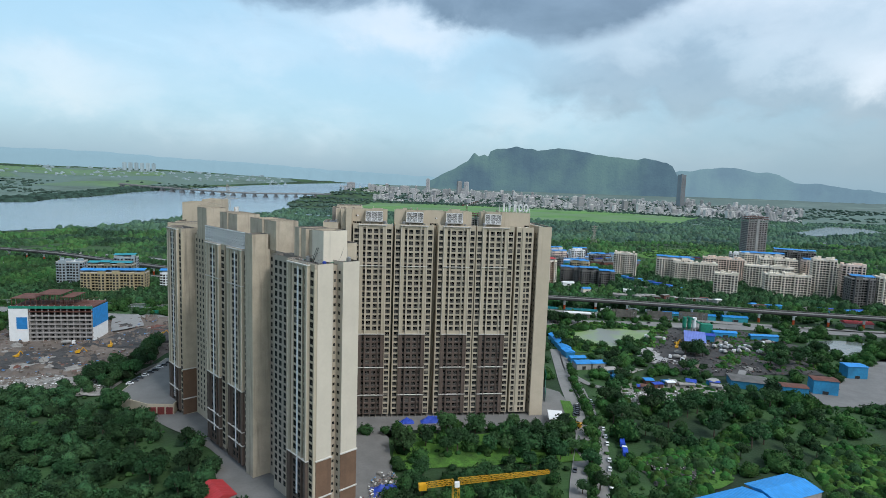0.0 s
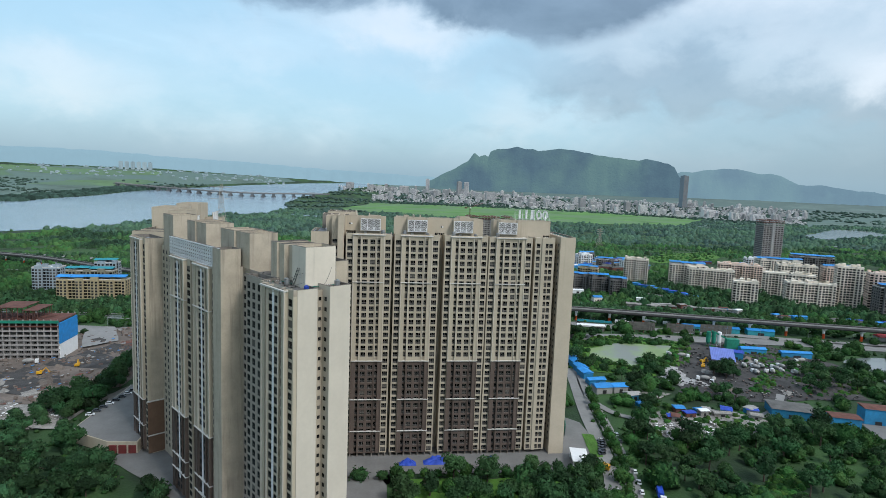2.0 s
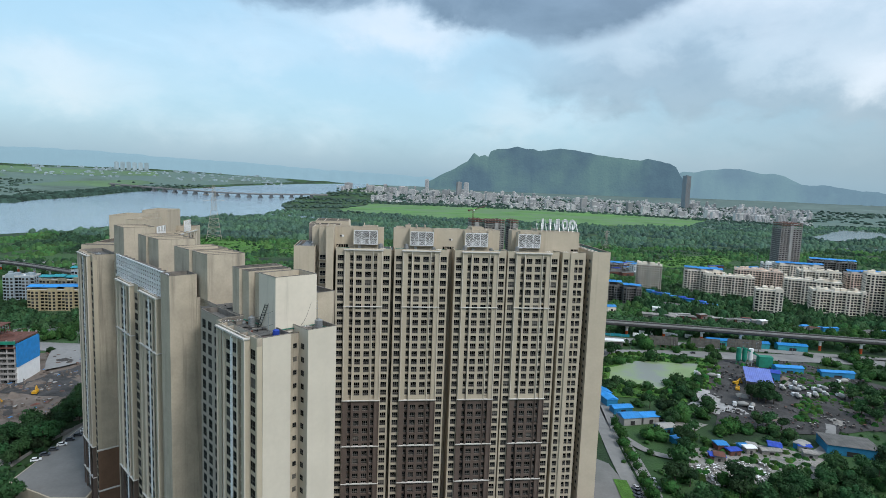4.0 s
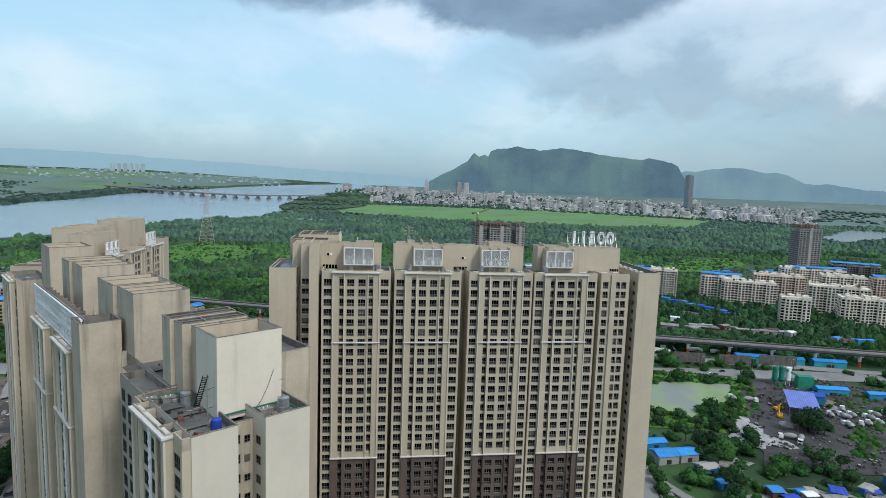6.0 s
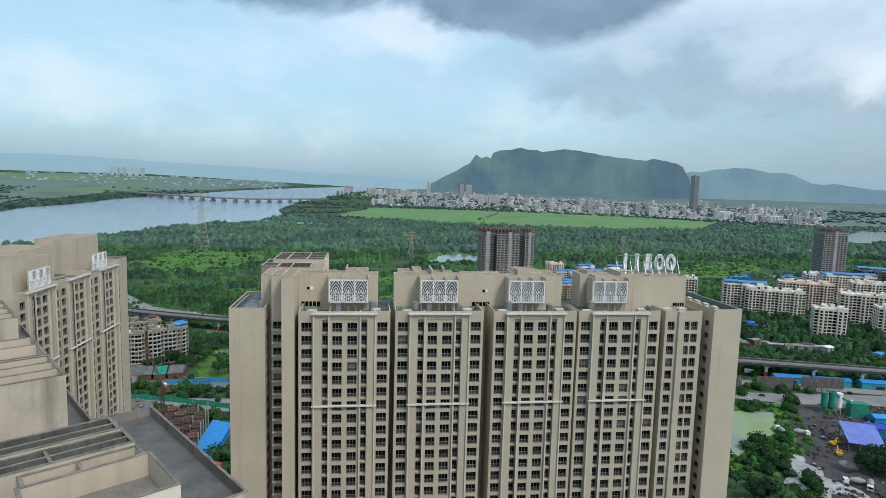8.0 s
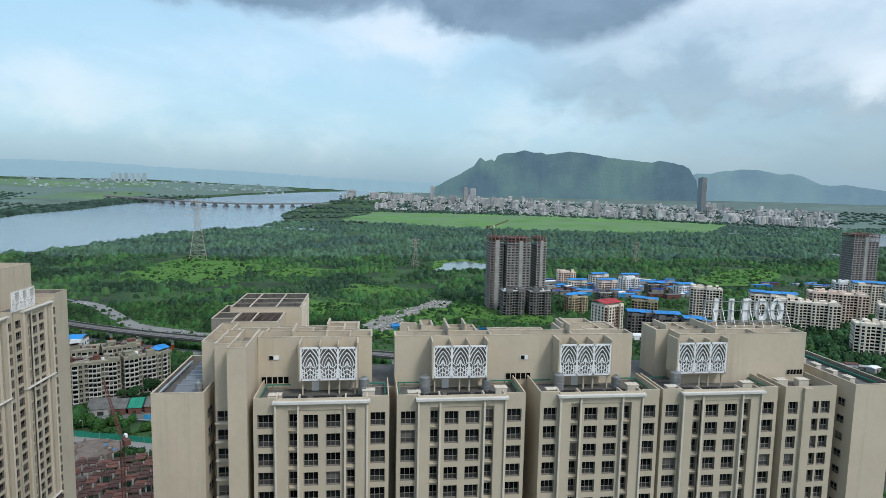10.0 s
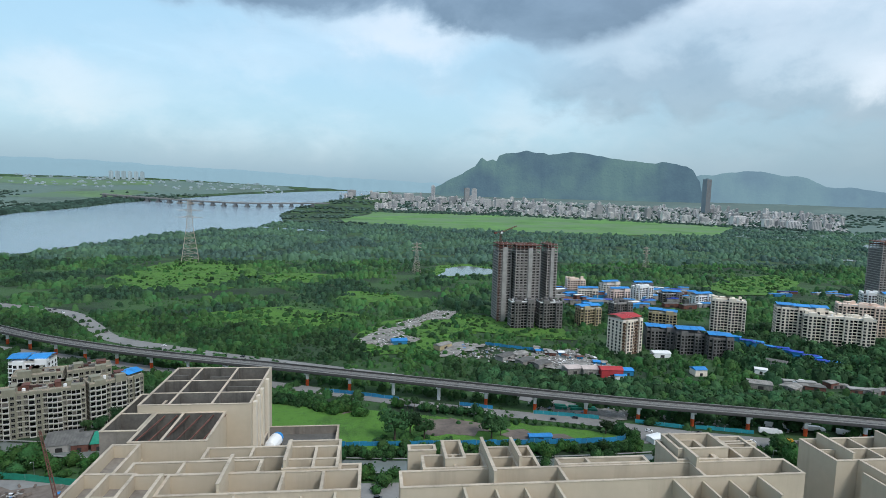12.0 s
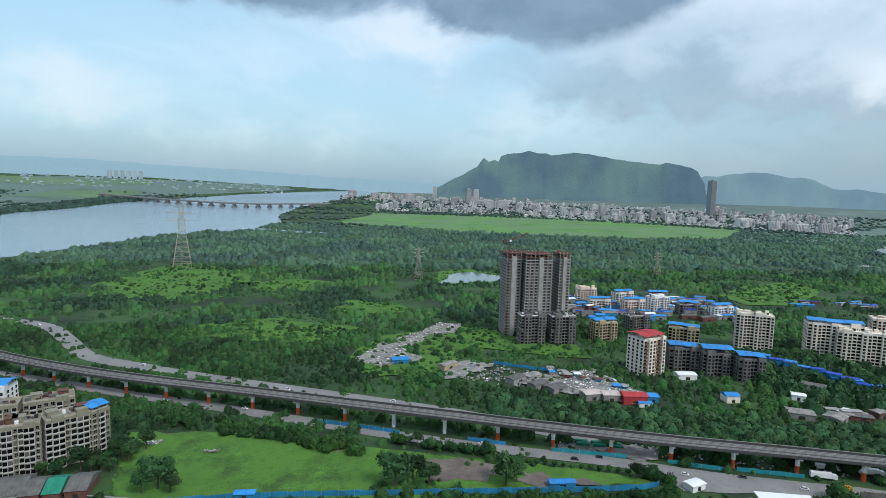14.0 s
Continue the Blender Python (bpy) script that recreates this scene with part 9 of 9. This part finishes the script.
def wood(name, n, y0, y1, rmin, rmax, label, material, seed, rings=None, spray=0, gap=-0.62):
    """A closed wood of many crowns, large and small, thinned where the ground is open."""
    pp = sown(n, y0, y1, seed)
    rs_ = np.random.RandomState(seed)
    dens = np.array([noise.fractal(Vector((a * 0.012, b * 0.012, seed)), 1, 2, 3) for a, b in pp[:, :2]])
    keep_ = dens > gap + 0.3 * rs_.rand(len(pp))
    pp, dens = pp[keep_], dens[keep_]
    sz = (rmin + (rmax - rmin) * rs_.rand(len(pp)) ** 2.6) * np.clip(1.0 + 0.55 * dens, 0.55, 1.5)
    rim = np.zeros(len(pp))
    for dx, dy in ((6, 0), (-6, 0), (0, 6), (0, -9)):
        rim += free(pp[:, 0] + dx, pp[:, 1] + dy) / 4.0
    sz *= 0.5 + 0.5 * rim
    temps = [dome(seed * 10 + k, rings) if rings else dome(seed * 10 + k) for k in range(12)]
    if spray:
        temps = [sprays(v, f, spray, seed + k) for k, (v, f) in enumerate(temps)]
    return scatter(name, temps, pp, sz, label, material, seed, True, 1.15)


wood("mangrove_woods", 9500, 585, 770, 1.7, 5.0, "dense scrub wood on both sides of the viaduct", "domes", 31, ((0.6, 6), (1.0, 8)), 26)
wood("mangrove_woods", 13500, 760, 915, 1.5, 5.0, "dense scrub wood on both sides of the viaduct", "domes", 31, ((0.6, 6), (1.0, 8)), 5, -0.5)
wood("undergrowth", 12000, 580, 1000, 0.8, 2.2, "low undergrowth filling the gaps in the wood", "domes", 35, ((0.65, 5), (1.0, 6)))
wood("mangrove_woods", 28500, 905, 1380, 1.6, 6.4, "dense mangrove wood beyond the viaduct", "domem", 32, ((0.6, 5), (1.0, 6)), 0, -0.36)
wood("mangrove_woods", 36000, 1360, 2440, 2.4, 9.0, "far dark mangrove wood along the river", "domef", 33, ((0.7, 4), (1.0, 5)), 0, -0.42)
p = sown(8000, 2350, 4200, 24, 0.8, 0.95)
keep = np.array([noise.noise(Vector((q[0] * 0.0016, q[1] * 0.0035, 3))) > -0.02 for q in p])
p = p[keep & (np.hypot(p[:, 0], p[:, 1]) < 4250)]
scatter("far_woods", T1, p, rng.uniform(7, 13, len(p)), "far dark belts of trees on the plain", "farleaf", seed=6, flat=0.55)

# dark trees along the far bank of the river
rb = np.random.RandomState(51)
bl = np.array(RIV_L[2:9], float)
k = rb.randint(0, len(bl) - 1, 1500)
u = rb.rand(1500)[:, None]
q = bl[k] * (1 - u) + bl[k + 1] * u
q[:, 0] -= 20 + 170 * rb.rand(1500) ** 1.6
q[:, 1] += rb.uniform(-40, 40, 1500)
q = q[~inside(q[:, 0], q[:, 1], RIVER)]
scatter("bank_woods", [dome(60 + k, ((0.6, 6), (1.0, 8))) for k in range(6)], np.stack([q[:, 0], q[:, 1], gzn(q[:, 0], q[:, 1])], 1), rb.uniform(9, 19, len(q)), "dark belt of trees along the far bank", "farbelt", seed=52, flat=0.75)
# trees between the houses of the far town
ta = np.radians(-3 + 42 * rb.uniform(0, 1, 4200) ** 0.85)
tr = rb.uniform(3480, 4500, 4200) - 420 * (np.degrees(ta) + 3) / 42
q = np.stack([tr * np.sin(ta), tr * np.cos(ta)], 1)
q = q[(q[:, 0] > 60) | (q[:, 1] > 4300)]
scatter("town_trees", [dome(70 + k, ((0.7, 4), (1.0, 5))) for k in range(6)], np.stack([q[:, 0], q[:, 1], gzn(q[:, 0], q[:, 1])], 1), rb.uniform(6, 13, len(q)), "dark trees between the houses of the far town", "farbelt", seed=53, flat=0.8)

# tall dark trees before the estate
re_ = np.random.RandomState(91)
ex, ey = re_.uniform(320, 640, 1500), re_.uniform(560, 800, 1500)
ok = free(ex, ey) & (ey > 668 - 0.33 * (ex - 320)) & (ey < 830 - 0.36 * (ex - 320))
ex, ey = ex[ok], ey[ok]
scatter("estate_trees", [sprays(*dome(860 + k, ((0.55, 7), (1.0, 9))), 40, k) for k in range(8)], np.stack([ex, ey, np.full(len(ex), -0.2)], 1), re_.uniform(3.0, 7.5, len(ex)), "tall dark trees crowding round the estate", "leafjd", seed=92, flat=1.25)

wx, wy = re_.uniform(-400, -190, 420), re_.uniform(598, 664, 420)
ok = free(wx, wy)
wx, wy = wx[ok], wy[ok]
scatter("western_trees", [sprays(*dome(880 + k, ((0.55, 7), (1.0, 9))), 40, k) for k in range(6)], np.stack([wx, wy, np.full(len(wx), -0.2)], 1), re_.uniform(3.0, 6.0, len(wx)), "dark trees before the western flats", "leafjd", seed=93, flat=1.2)

# tall trees between the road and the viaduct
rt = np.random.RandomState(77)
hn = normals2(HW)
tp = []
for (px_, py_), n_ in zip(HW, hn):
    if -128 < px_ < -15:
        sgn = -1.0 if n_[1] > 0 else 1.0
        for _ in range(3):
            o_ = rt.uniform(10.5, 16)
            tp.append((px_ + sgn * n_[0] * o_ + rt.uniform(-5, 5), py_ + sgn * n_[1] * o_ + rt.uniform(-3, 0), -0.2))
tp = np.array(tp)
scatter("roadside_trees", [dome(800 + k, ((0.4, 7), (0.75, 9), (0.95, 10), (1.0, 9))) for k in range(8)], tp, rt.uniform(2.6, 4.4, len(tp)), "row of dense trees between road and viaduct", "domes", seed=78, flat=1.35)

# round trees crowding the far side of the viaduct
bt = np.random.RandomState(79)
bx, bo = bt.uniform(95, 420, 900), bt.uniform(9, 75, 900)
by = np.interp(bx, VIA[:, 0], VIA[:, 1]) + bo
ok = free(bx, by)
bx, by = bx[ok], by[ok]
scatter("viaduct_trees", [sprays(*dome(840 + k), 30, k) for k in range(8)], np.stack([bx, by, np.full(len(bx), -0.3)], 1), 2.0 + 4.2 * bt.rand(len(bx)) ** 1.5, "round trees crowding the far side of the viaduct", "leafjd", seed=81, flat=1.15)

# bushes between the road and the meadow, and shrubs over the clearings
rs = np.random.RandomState(12)
line = np.array([(-112, 672), (-98, 668), (-76, 656), (-54, 648), (-33, 640), (-12, 630), (8, 620)])
k = rs.randint(0, 6, 150)
u = rs.rand(150)[:, None]
q = line[k] * (1 - u) + line[k + 1] * u + rs.normal(size=(150, 2)) * np.array([3.5, 3.0])
q = q[~((q[:, 0] > -94) & (q[:, 0] < -78))]
scatter("bushes", T4, np.stack([q[:, 0], q[:, 1], np.full(len(q), -0.3)], 1), rs.uniform(1.5, 3.6, len(q)), "dark round bushes along the edge of the meadow", seed=14)
pts = []
for pl, n in ((C_PYLON, 500), (C_MID, 160), (C_SHAN, 300), (C_NEAR, 90), (C_WEST, 220), (C_EAST, 400), (DUMP, 110), (WASTE, 160), ([(372, 592), (640, 508), (650, 565), (385, 650)], 700), ([(325, 660), (470, 640), (480, 730), (330, 740)], 500), ([(255, 925), (475, 915), (490, 1090), (255, 1095)], 900), ([(110, 1190), (200, 1205), (245, 1285), (180, 1340), (130, 1310)], 250)):
    a = np.array(pl)
    x, y = rs.uniform(a[:, 0].min(), a[:, 0].max(), 3 * n), rs.uniform(a[:, 1].min(), a[:, 1].max(), 3 * n)
    o = inside(x, y, pl) & ~inside(x, y, POND)
    o &= np.array([noise.noise(Vector((c * 0.03, d * 0.03, 7))) > -0.12 for c, d in zip(x, y)])
    pts.append(np.stack([x, y, np.full(len(x), 0.1)], 1)[o][:n])
for pl, n in ((TROD, 260), (C_SCRUB, 800), (C_SCRUB2, 700), ([(296, 380), (345, 384), (355, 440), (345, 498), (318, 505), (304, 440)], 420), (GPLUS, 700), ([(268, 384), (285, 402), (305, 428), (296, 432), (275, 410), (258, 390)], 160), ([(262, 430), (300, 440), (330, 500), (300, 512)], 60)):
    a = np.array(pl)
    x, y = rs.uniform(a[:, 0].min(), a[:, 0].max(), 3 * n), rs.uniform(a[:, 1].min(), a[:, 1].max(), 3 * n)
    o = inside(x, y, pl) & ~inside(x, y, GREENPOND)
    pts.append(np.stack([x, y, np.full(len(x), 0.1)], 1)[o][:n])
pts = np.concatenate(pts)
scatter("clearing_shrubs", [dome(700 + k, ((0.6, 6), (1.0, 8))) for k in range(8)], pts, 0.6 + 2.6 * rs.rand(len(pts)) ** 2.2, "low green shrubs scattered over the clearings", "shrub", seed=15, flat=0.8)
# darker bushes standing in the clearings and at the meadow's end
bp = []
for pl, n in ((C_PYLON, 130), (C_MID, 120), (C_EAST, 110), (C_SHAN, 190), (C_SCRUB, 70), (C_SCRUB2, 60), ([(8, 572), (50, 570), (62, 584), (30, 592), (10, 586)], 34), ([(60, 602), (100, 598), (112, 606), (70, 614)], 26)):
    a = np.array(pl)
    x, y = rs.uniform(a[:, 0].min(), a[:, 0].max(), 4 * n), rs.uniform(a[:, 1].min(), a[:, 1].max(), 4 * n)
    o = inside(x, y, pl)
    bp.append(np.stack([x, y, np.full(len(x), -0.1)], 1)[o][:n])
bp = np.concatenate(bp)
scatter("bushes", [sprays(*dome(740 + k), 26, k) for k in range(8)], bp, 1.2 + 3.0 * rs.rand(len(bp)) ** 1.6, "dark bushes standing in the clearings", "domes", seed=19, flat=1.1)
md = rs.uniform(0, 1, (15000, 2)) * np.array([290, 130]) + np.array([-130, 550])
MD = [(-128, 655), (-112, 585), (-60, 562), (20, 570), (95, 580), (160, 578), (140, 590), (80, 608), (10, 628), (-60, 650)]
md = md[inside(md[:, 0], md[:, 1], MD)]
md = md[[noise.noise(Vector((c * 0.05, d * 0.05, 2))) > -0.1 for c, d in md]]
scatter("grass_tufts", [dome(900 + k, ((1.0, 6),)) for k in range(6)], np.stack([md[:, 0], md[:, 1], np.full(len(md), 0.1)], 1), rs.uniform(0.3, 1.0, len(md)), "rank tufts of grass in the meadow", "grass", seed=16, flat=0.5)

# ---- single trees near the towers ----


def tree_model(seed, r, h, material="leaf"):
    t = thing("tree", "leafy green tree with a spreading crown", "tree", Matrix(), "trees")
    mb = MB()
    mb.cyl(0, 0, -0.2, h * 0.55, 0.05 * r + 0.12, 0.03 * r + 0.05, n=7)
    rr = random.Random(seed)
    for q in range(6):
        a = q * 1.05 + rr.random()
        mb.beam((0, 0, h * (0.3 + 0.04 * q)), (math.cos(a) * r * 0.6, math.sin(a) * r * 0.6, h * (0.62 + 0.05 * rr.random())), 0.1 + 0.02 * r)
    part("trunk", mb, "bark", t)
    vs = []
    for q in range(7):
        a, d = rr.uniform(0, 6.28), (0.0 if q == 0 else rr.uniform(0.35, 0.62)) * r
        s = r * (0.62 if q == 0 else rr.uniform(0.36, 0.5))
        z = h * (0.42 if q == 0 else rr.uniform(0.32, 0.58))
        v1, f1 = blob(1, seed * 7 + q, 0.8, 0.3)
        v2, f2 = leaves(140, seed * 7 + q, 0.22, 0.8)
        for v, f, sc in ((v1, f1, 0.8), (v2, f2, 1.0)):
            vs.append((v * (s * sc) + np.array([math.cos(a) * d, math.sin(a) * d, z]), f))
    v, f = merge(vs)
    me = mesh_np("crown", v, f, material)
    o = new("crown", me)
    o.parent = t
    return t


SIZES = ((1, 4.5, 9.5), (2, 5.5, 11), (3, 3.6, 8), (4, 5.0, 12.5))
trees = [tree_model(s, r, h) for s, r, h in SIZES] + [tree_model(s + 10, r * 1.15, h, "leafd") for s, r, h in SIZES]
used = set()
SMALL = []      # hedge trees, joined at the end


def plant(x, y, k, s, a):
    if s < 0.66:
        SMALL.append((x, y, s))
        return
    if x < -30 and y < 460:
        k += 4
    m = pose(x, y, 0, 0, 0, a)
    if k not in used:
        used.add(k)
        trees[k].matrix_basis = m @ Matrix.Scale(s, 4)
    else:
        o = copy_thing(trees[k], m)
        o.scale = (s, s, s)


rng = random.Random(9)
spots = []


def grove(poly, n, gap):
    xs, ys = [q[0] for q in poly], [q[1] for q in poly]
    tries = 0
    while n and tries < 6000:
        tries += 1
        x, y = rng.uniform(min(xs), max(xs)), rng.uniform(min(ys), max(ys))
        if not inside(np.array([x]), np.array([y]), poly)[0] or any((x - a) ** 2 + (y - b) ** 2 < gap * gap for a, b in spots):
            continue
        if any(inside(np.array([x]), np.array([y]), c)[0] for c in (C_SCRUB, C_SCRUB2, TROD, JUNC)):
            continue
        if any(near_line(np.array([x]), np.array([y]), l, d)[0] for l, d in ((LANE1, 6.0), (LANE2, 6.0))):
            continue
        spots.append((x, y))
        n -= 1
        plant(x, y, rng.randrange(4), rng.uniform(0.75, 1.25), rng.uniform(0, 360))


grove([(-180, 255), (-155, 340), (-132, 328), (-116, 309), (-92, 288), (-72, 266), (-69, 240), (-50, 205), (-50, 160), (-160, 160)], 80, 6.0)
grove([(-170, 362), (-172, 384), (-163, 408), (-159, 452), (-145, 425), (-146, 389), (-150, 352), (-158, 345)], 34, 4.0)
grove([(15, 205), (100, 215), (112, 285), (80, 290), (16, 289), (18, 262), (60, 255), (50, 235), (16, 240)], 46, 6.0)
grove([(140, 240), (250, 250), (270, 325), (190, 345), (150, 345), (135, 300)], 52, 7.5)
grove([(165, 355), (190, 330), (190, 360), (180, 425), (160, 350)], 12, 6.0)
grove([(298, 378), (345, 385), (352, 440), (322, 440)], 22, 6.0)
grove([(-158, 603), (-118, 604), (-110, 632), (-126, 626), (-140, 614)], 14, 4.5)
grove([(250, 418), (262, 412), (270, 425), (258, 434)], 9, 3.6)
grove([(226, 380), (240, 377), (246, 386), (232, 392)], 4, 4.2)
grove([(152, 440), (165, 436), (170, 446), (158, 454)], 7, 4.0)
for q in range(30):
    k = 6 + q
    if k < len(LANE1):
        p, nn = LANE1[k], normals2(LANE1)[k]
        plant(p[0] - nn[0] * -6.6, p[1] - nn[1] * -6.6, rng.randrange(4), rng.uniform(0.4, 0.6), rng.uniform(0, 360))
for i in range(16):
    plant(10 + i * 6.2, 288 + rng.uniform(-1, 1), rng.randrange(4), rng.uniform(0.35, 0.6), rng.uniform(0, 360))
for i in range(90):
    plant(-60 + i * 2.5 + rng.uniform(-1, 1), 566 - 0.02 * i + rng.uniform(-6, 2), rng.randrange(4), rng.uniform(0.3, 0.55), rng.uniform(0, 360))
grove([(153, 534), (168, 545), (188, 540), (210, 532), (203, 520), (147, 520)], 22, 4.4)
for i in range(20):
    plant(-60 + i * 11.5 + rng.uniform(-2, 2), 541 + rng.uniform(-2, 2), rng.randrange(4), rng.uniform(0.4, 0.65), rng.uniform(0, 360))
for x, y, k, sz in ((24, 583, 1, 1.7), (33, 587, 3, 1.4), (41, 583, 0, 1.5), (80, 581, 1, 1.5), (86, 584, 2, 1.2), (150, 583, 2, 1.3), (158, 582, 0, 1.0)):
    plant(x, y, k, sz, x * 31 % 360)
for i in range(14):
    plant(26 + i * 4.1 + rng.uniform(-1, 1), 633 - i * 1.5 + rng.uniform(-1.5, 1), rng.randrange(4), rng.uniform(0.45, 0.8), rng.uniform(0, 360))
for i in range(15):
    plant(88 + i * 4.6, 606 - i * 1.35, rng.randrange(4), rng.uniform(0.22, 0.36), rng.uniform(0, 360))
plant(-90, 588, 1, 1.6, 40)
plant(-83, 584, 0, 1.3, 140)
plant(-96, 584, 3, 1.1, 220)


hp = np.array(SMALL)
scatter("hedge_trees", T4, np.stack([hp[:, 0], hp[:, 1], np.full(len(hp), 0.6)], 1), hp[:, 2] * 5.2, "small trees and hedges along the lanes and roads", "leafj", seed=61, flat=1.15)

# ---- litter and rubble ----


def litter(name, poly, n, lo, hi, material, label, seed, z=0.9):
    """Broken pieces strewn over a piece of ground."""
    rs = np.random.RandomState(seed)
    xs, ys = np.array([q[0] for q in poly]), np.array([q[1] for q in poly])
    x, y = rs.uniform(xs.min(), xs.max(), n * 3), rs.uniform(ys.min(), ys.max(), n * 3)
    ok = inside(x, y, poly)
    x, y = x[ok][:n], y[ok][:n]
    clump = np.array([noise.noise(Vector((a * 0.08, b * 0.08, seed))) for a, b in zip(x, y)]) > -0.15
    x, y = x[clump], y[clump]
    mb = MB()
    for a, b in zip(x, y):
        w, d, h = rs.uniform(lo, hi), rs.uniform(lo, hi), rs.uniform(lo, hi) * 0.45
        c, s_ = math.cos(a * 7), math.sin(a * 7)
        k = len(mb.v)
        for zz_, sc in ((z - 0.2, 1.0), (z + h, rs.uniform(0.4, 0.95))):
            for px, py in ((-w, -d), (w, -d), (w, d), (-w, d)):
                px, py = px * sc / 2, py * sc / 2
                mb.v.append((a + px * c - py * s_, b + px * s_ + py * c, zz_))
        for q in ((4, 5, 6, 7), (0, 1, 5, 4), (1, 2, 6, 5), (2, 3, 7, 6), (3, 0, 4, 7)):
            mb.f.append(tuple(k + i for i in q))
            mb.k.append(rs.randint(0, len(material)) if isinstance(material, list) and q[0] == 4 else 0)
    return solid(name, mb, material, label, "rubble", kind="stuff")


MIX = ["dump", "white", "conc", "dump", "white", "bluetarp", "rust"]
for i, (pl, n, lo, hi, lb) in enumerate((
        (DUMP, 1100, 0.6, 2.6, "broken concrete and waste along the dump"),
        (WASTE, 520, 0.6, 2.4, "waste strewn round the huts"),
        ([(160, 342), (178, 344), (202, 338), (192, 320), (163, 320)], 700, 0.5, 2.0, "grey broken stone by the lane"),
        (YARD, 900, 0.4, 2.2, "stone and scrap on the plant yard"),
        (LOT, 2600, 0.5, 3.2, "planks, stone and scrap over the building site"),
        ([(-240, 352), (-205, 346), (-150, 352), (-165, 372), (-200, 385), (-250, 372)], 400, 0.6, 2.4, "white rubble on the site"),
        ([(127, 244), (137, 252), (157, 251), (164, 239), (148, 227), (131, 225)], 420, 0.4, 1.3, "dark broken stone on the spoil heap"),
        ([(-10, 205), (14, 215), (14, 246), (4, 248)], 160, 0.4, 1.6, "scrap stacked beside the tower"),
        ([(112, 622), (280, 572), (285, 590), (118, 640)], 300, 0.4, 1.6, "litter below the viaduct"), ([(-116, 636), (-108, 636), (-106, 643), (-114, 644)], 60, 0.4, 1.4, "small heap of white rubble in the meadow"), ([(-80, 625), (-72, 625), (-71, 631), (-79, 631)], 60, 0.4, 1.4, "small heap of white rubble in the meadow"), ([(157, 724), (167, 706), (196, 708), (204, 728), (196, 764), (170, 752)], 900, 0.7, 3.0, "heaped white waste beside the huts"))):
    litter("rubble", pl, n, lo, hi, ["dump", "conc", "white"] if i in (0, 2, 5, 9, 10, 11) else ["coal", "conc", "coal", "roofc"] if i == 6 else ["coal", "rust", "dirt", "conc", "coal", "roofc"] if i == 3 else ["dirt", "rust", "conc", "coal", "dump", "bluetarp", "rust"] if i == 4 else MIX, lb, 40 + i)
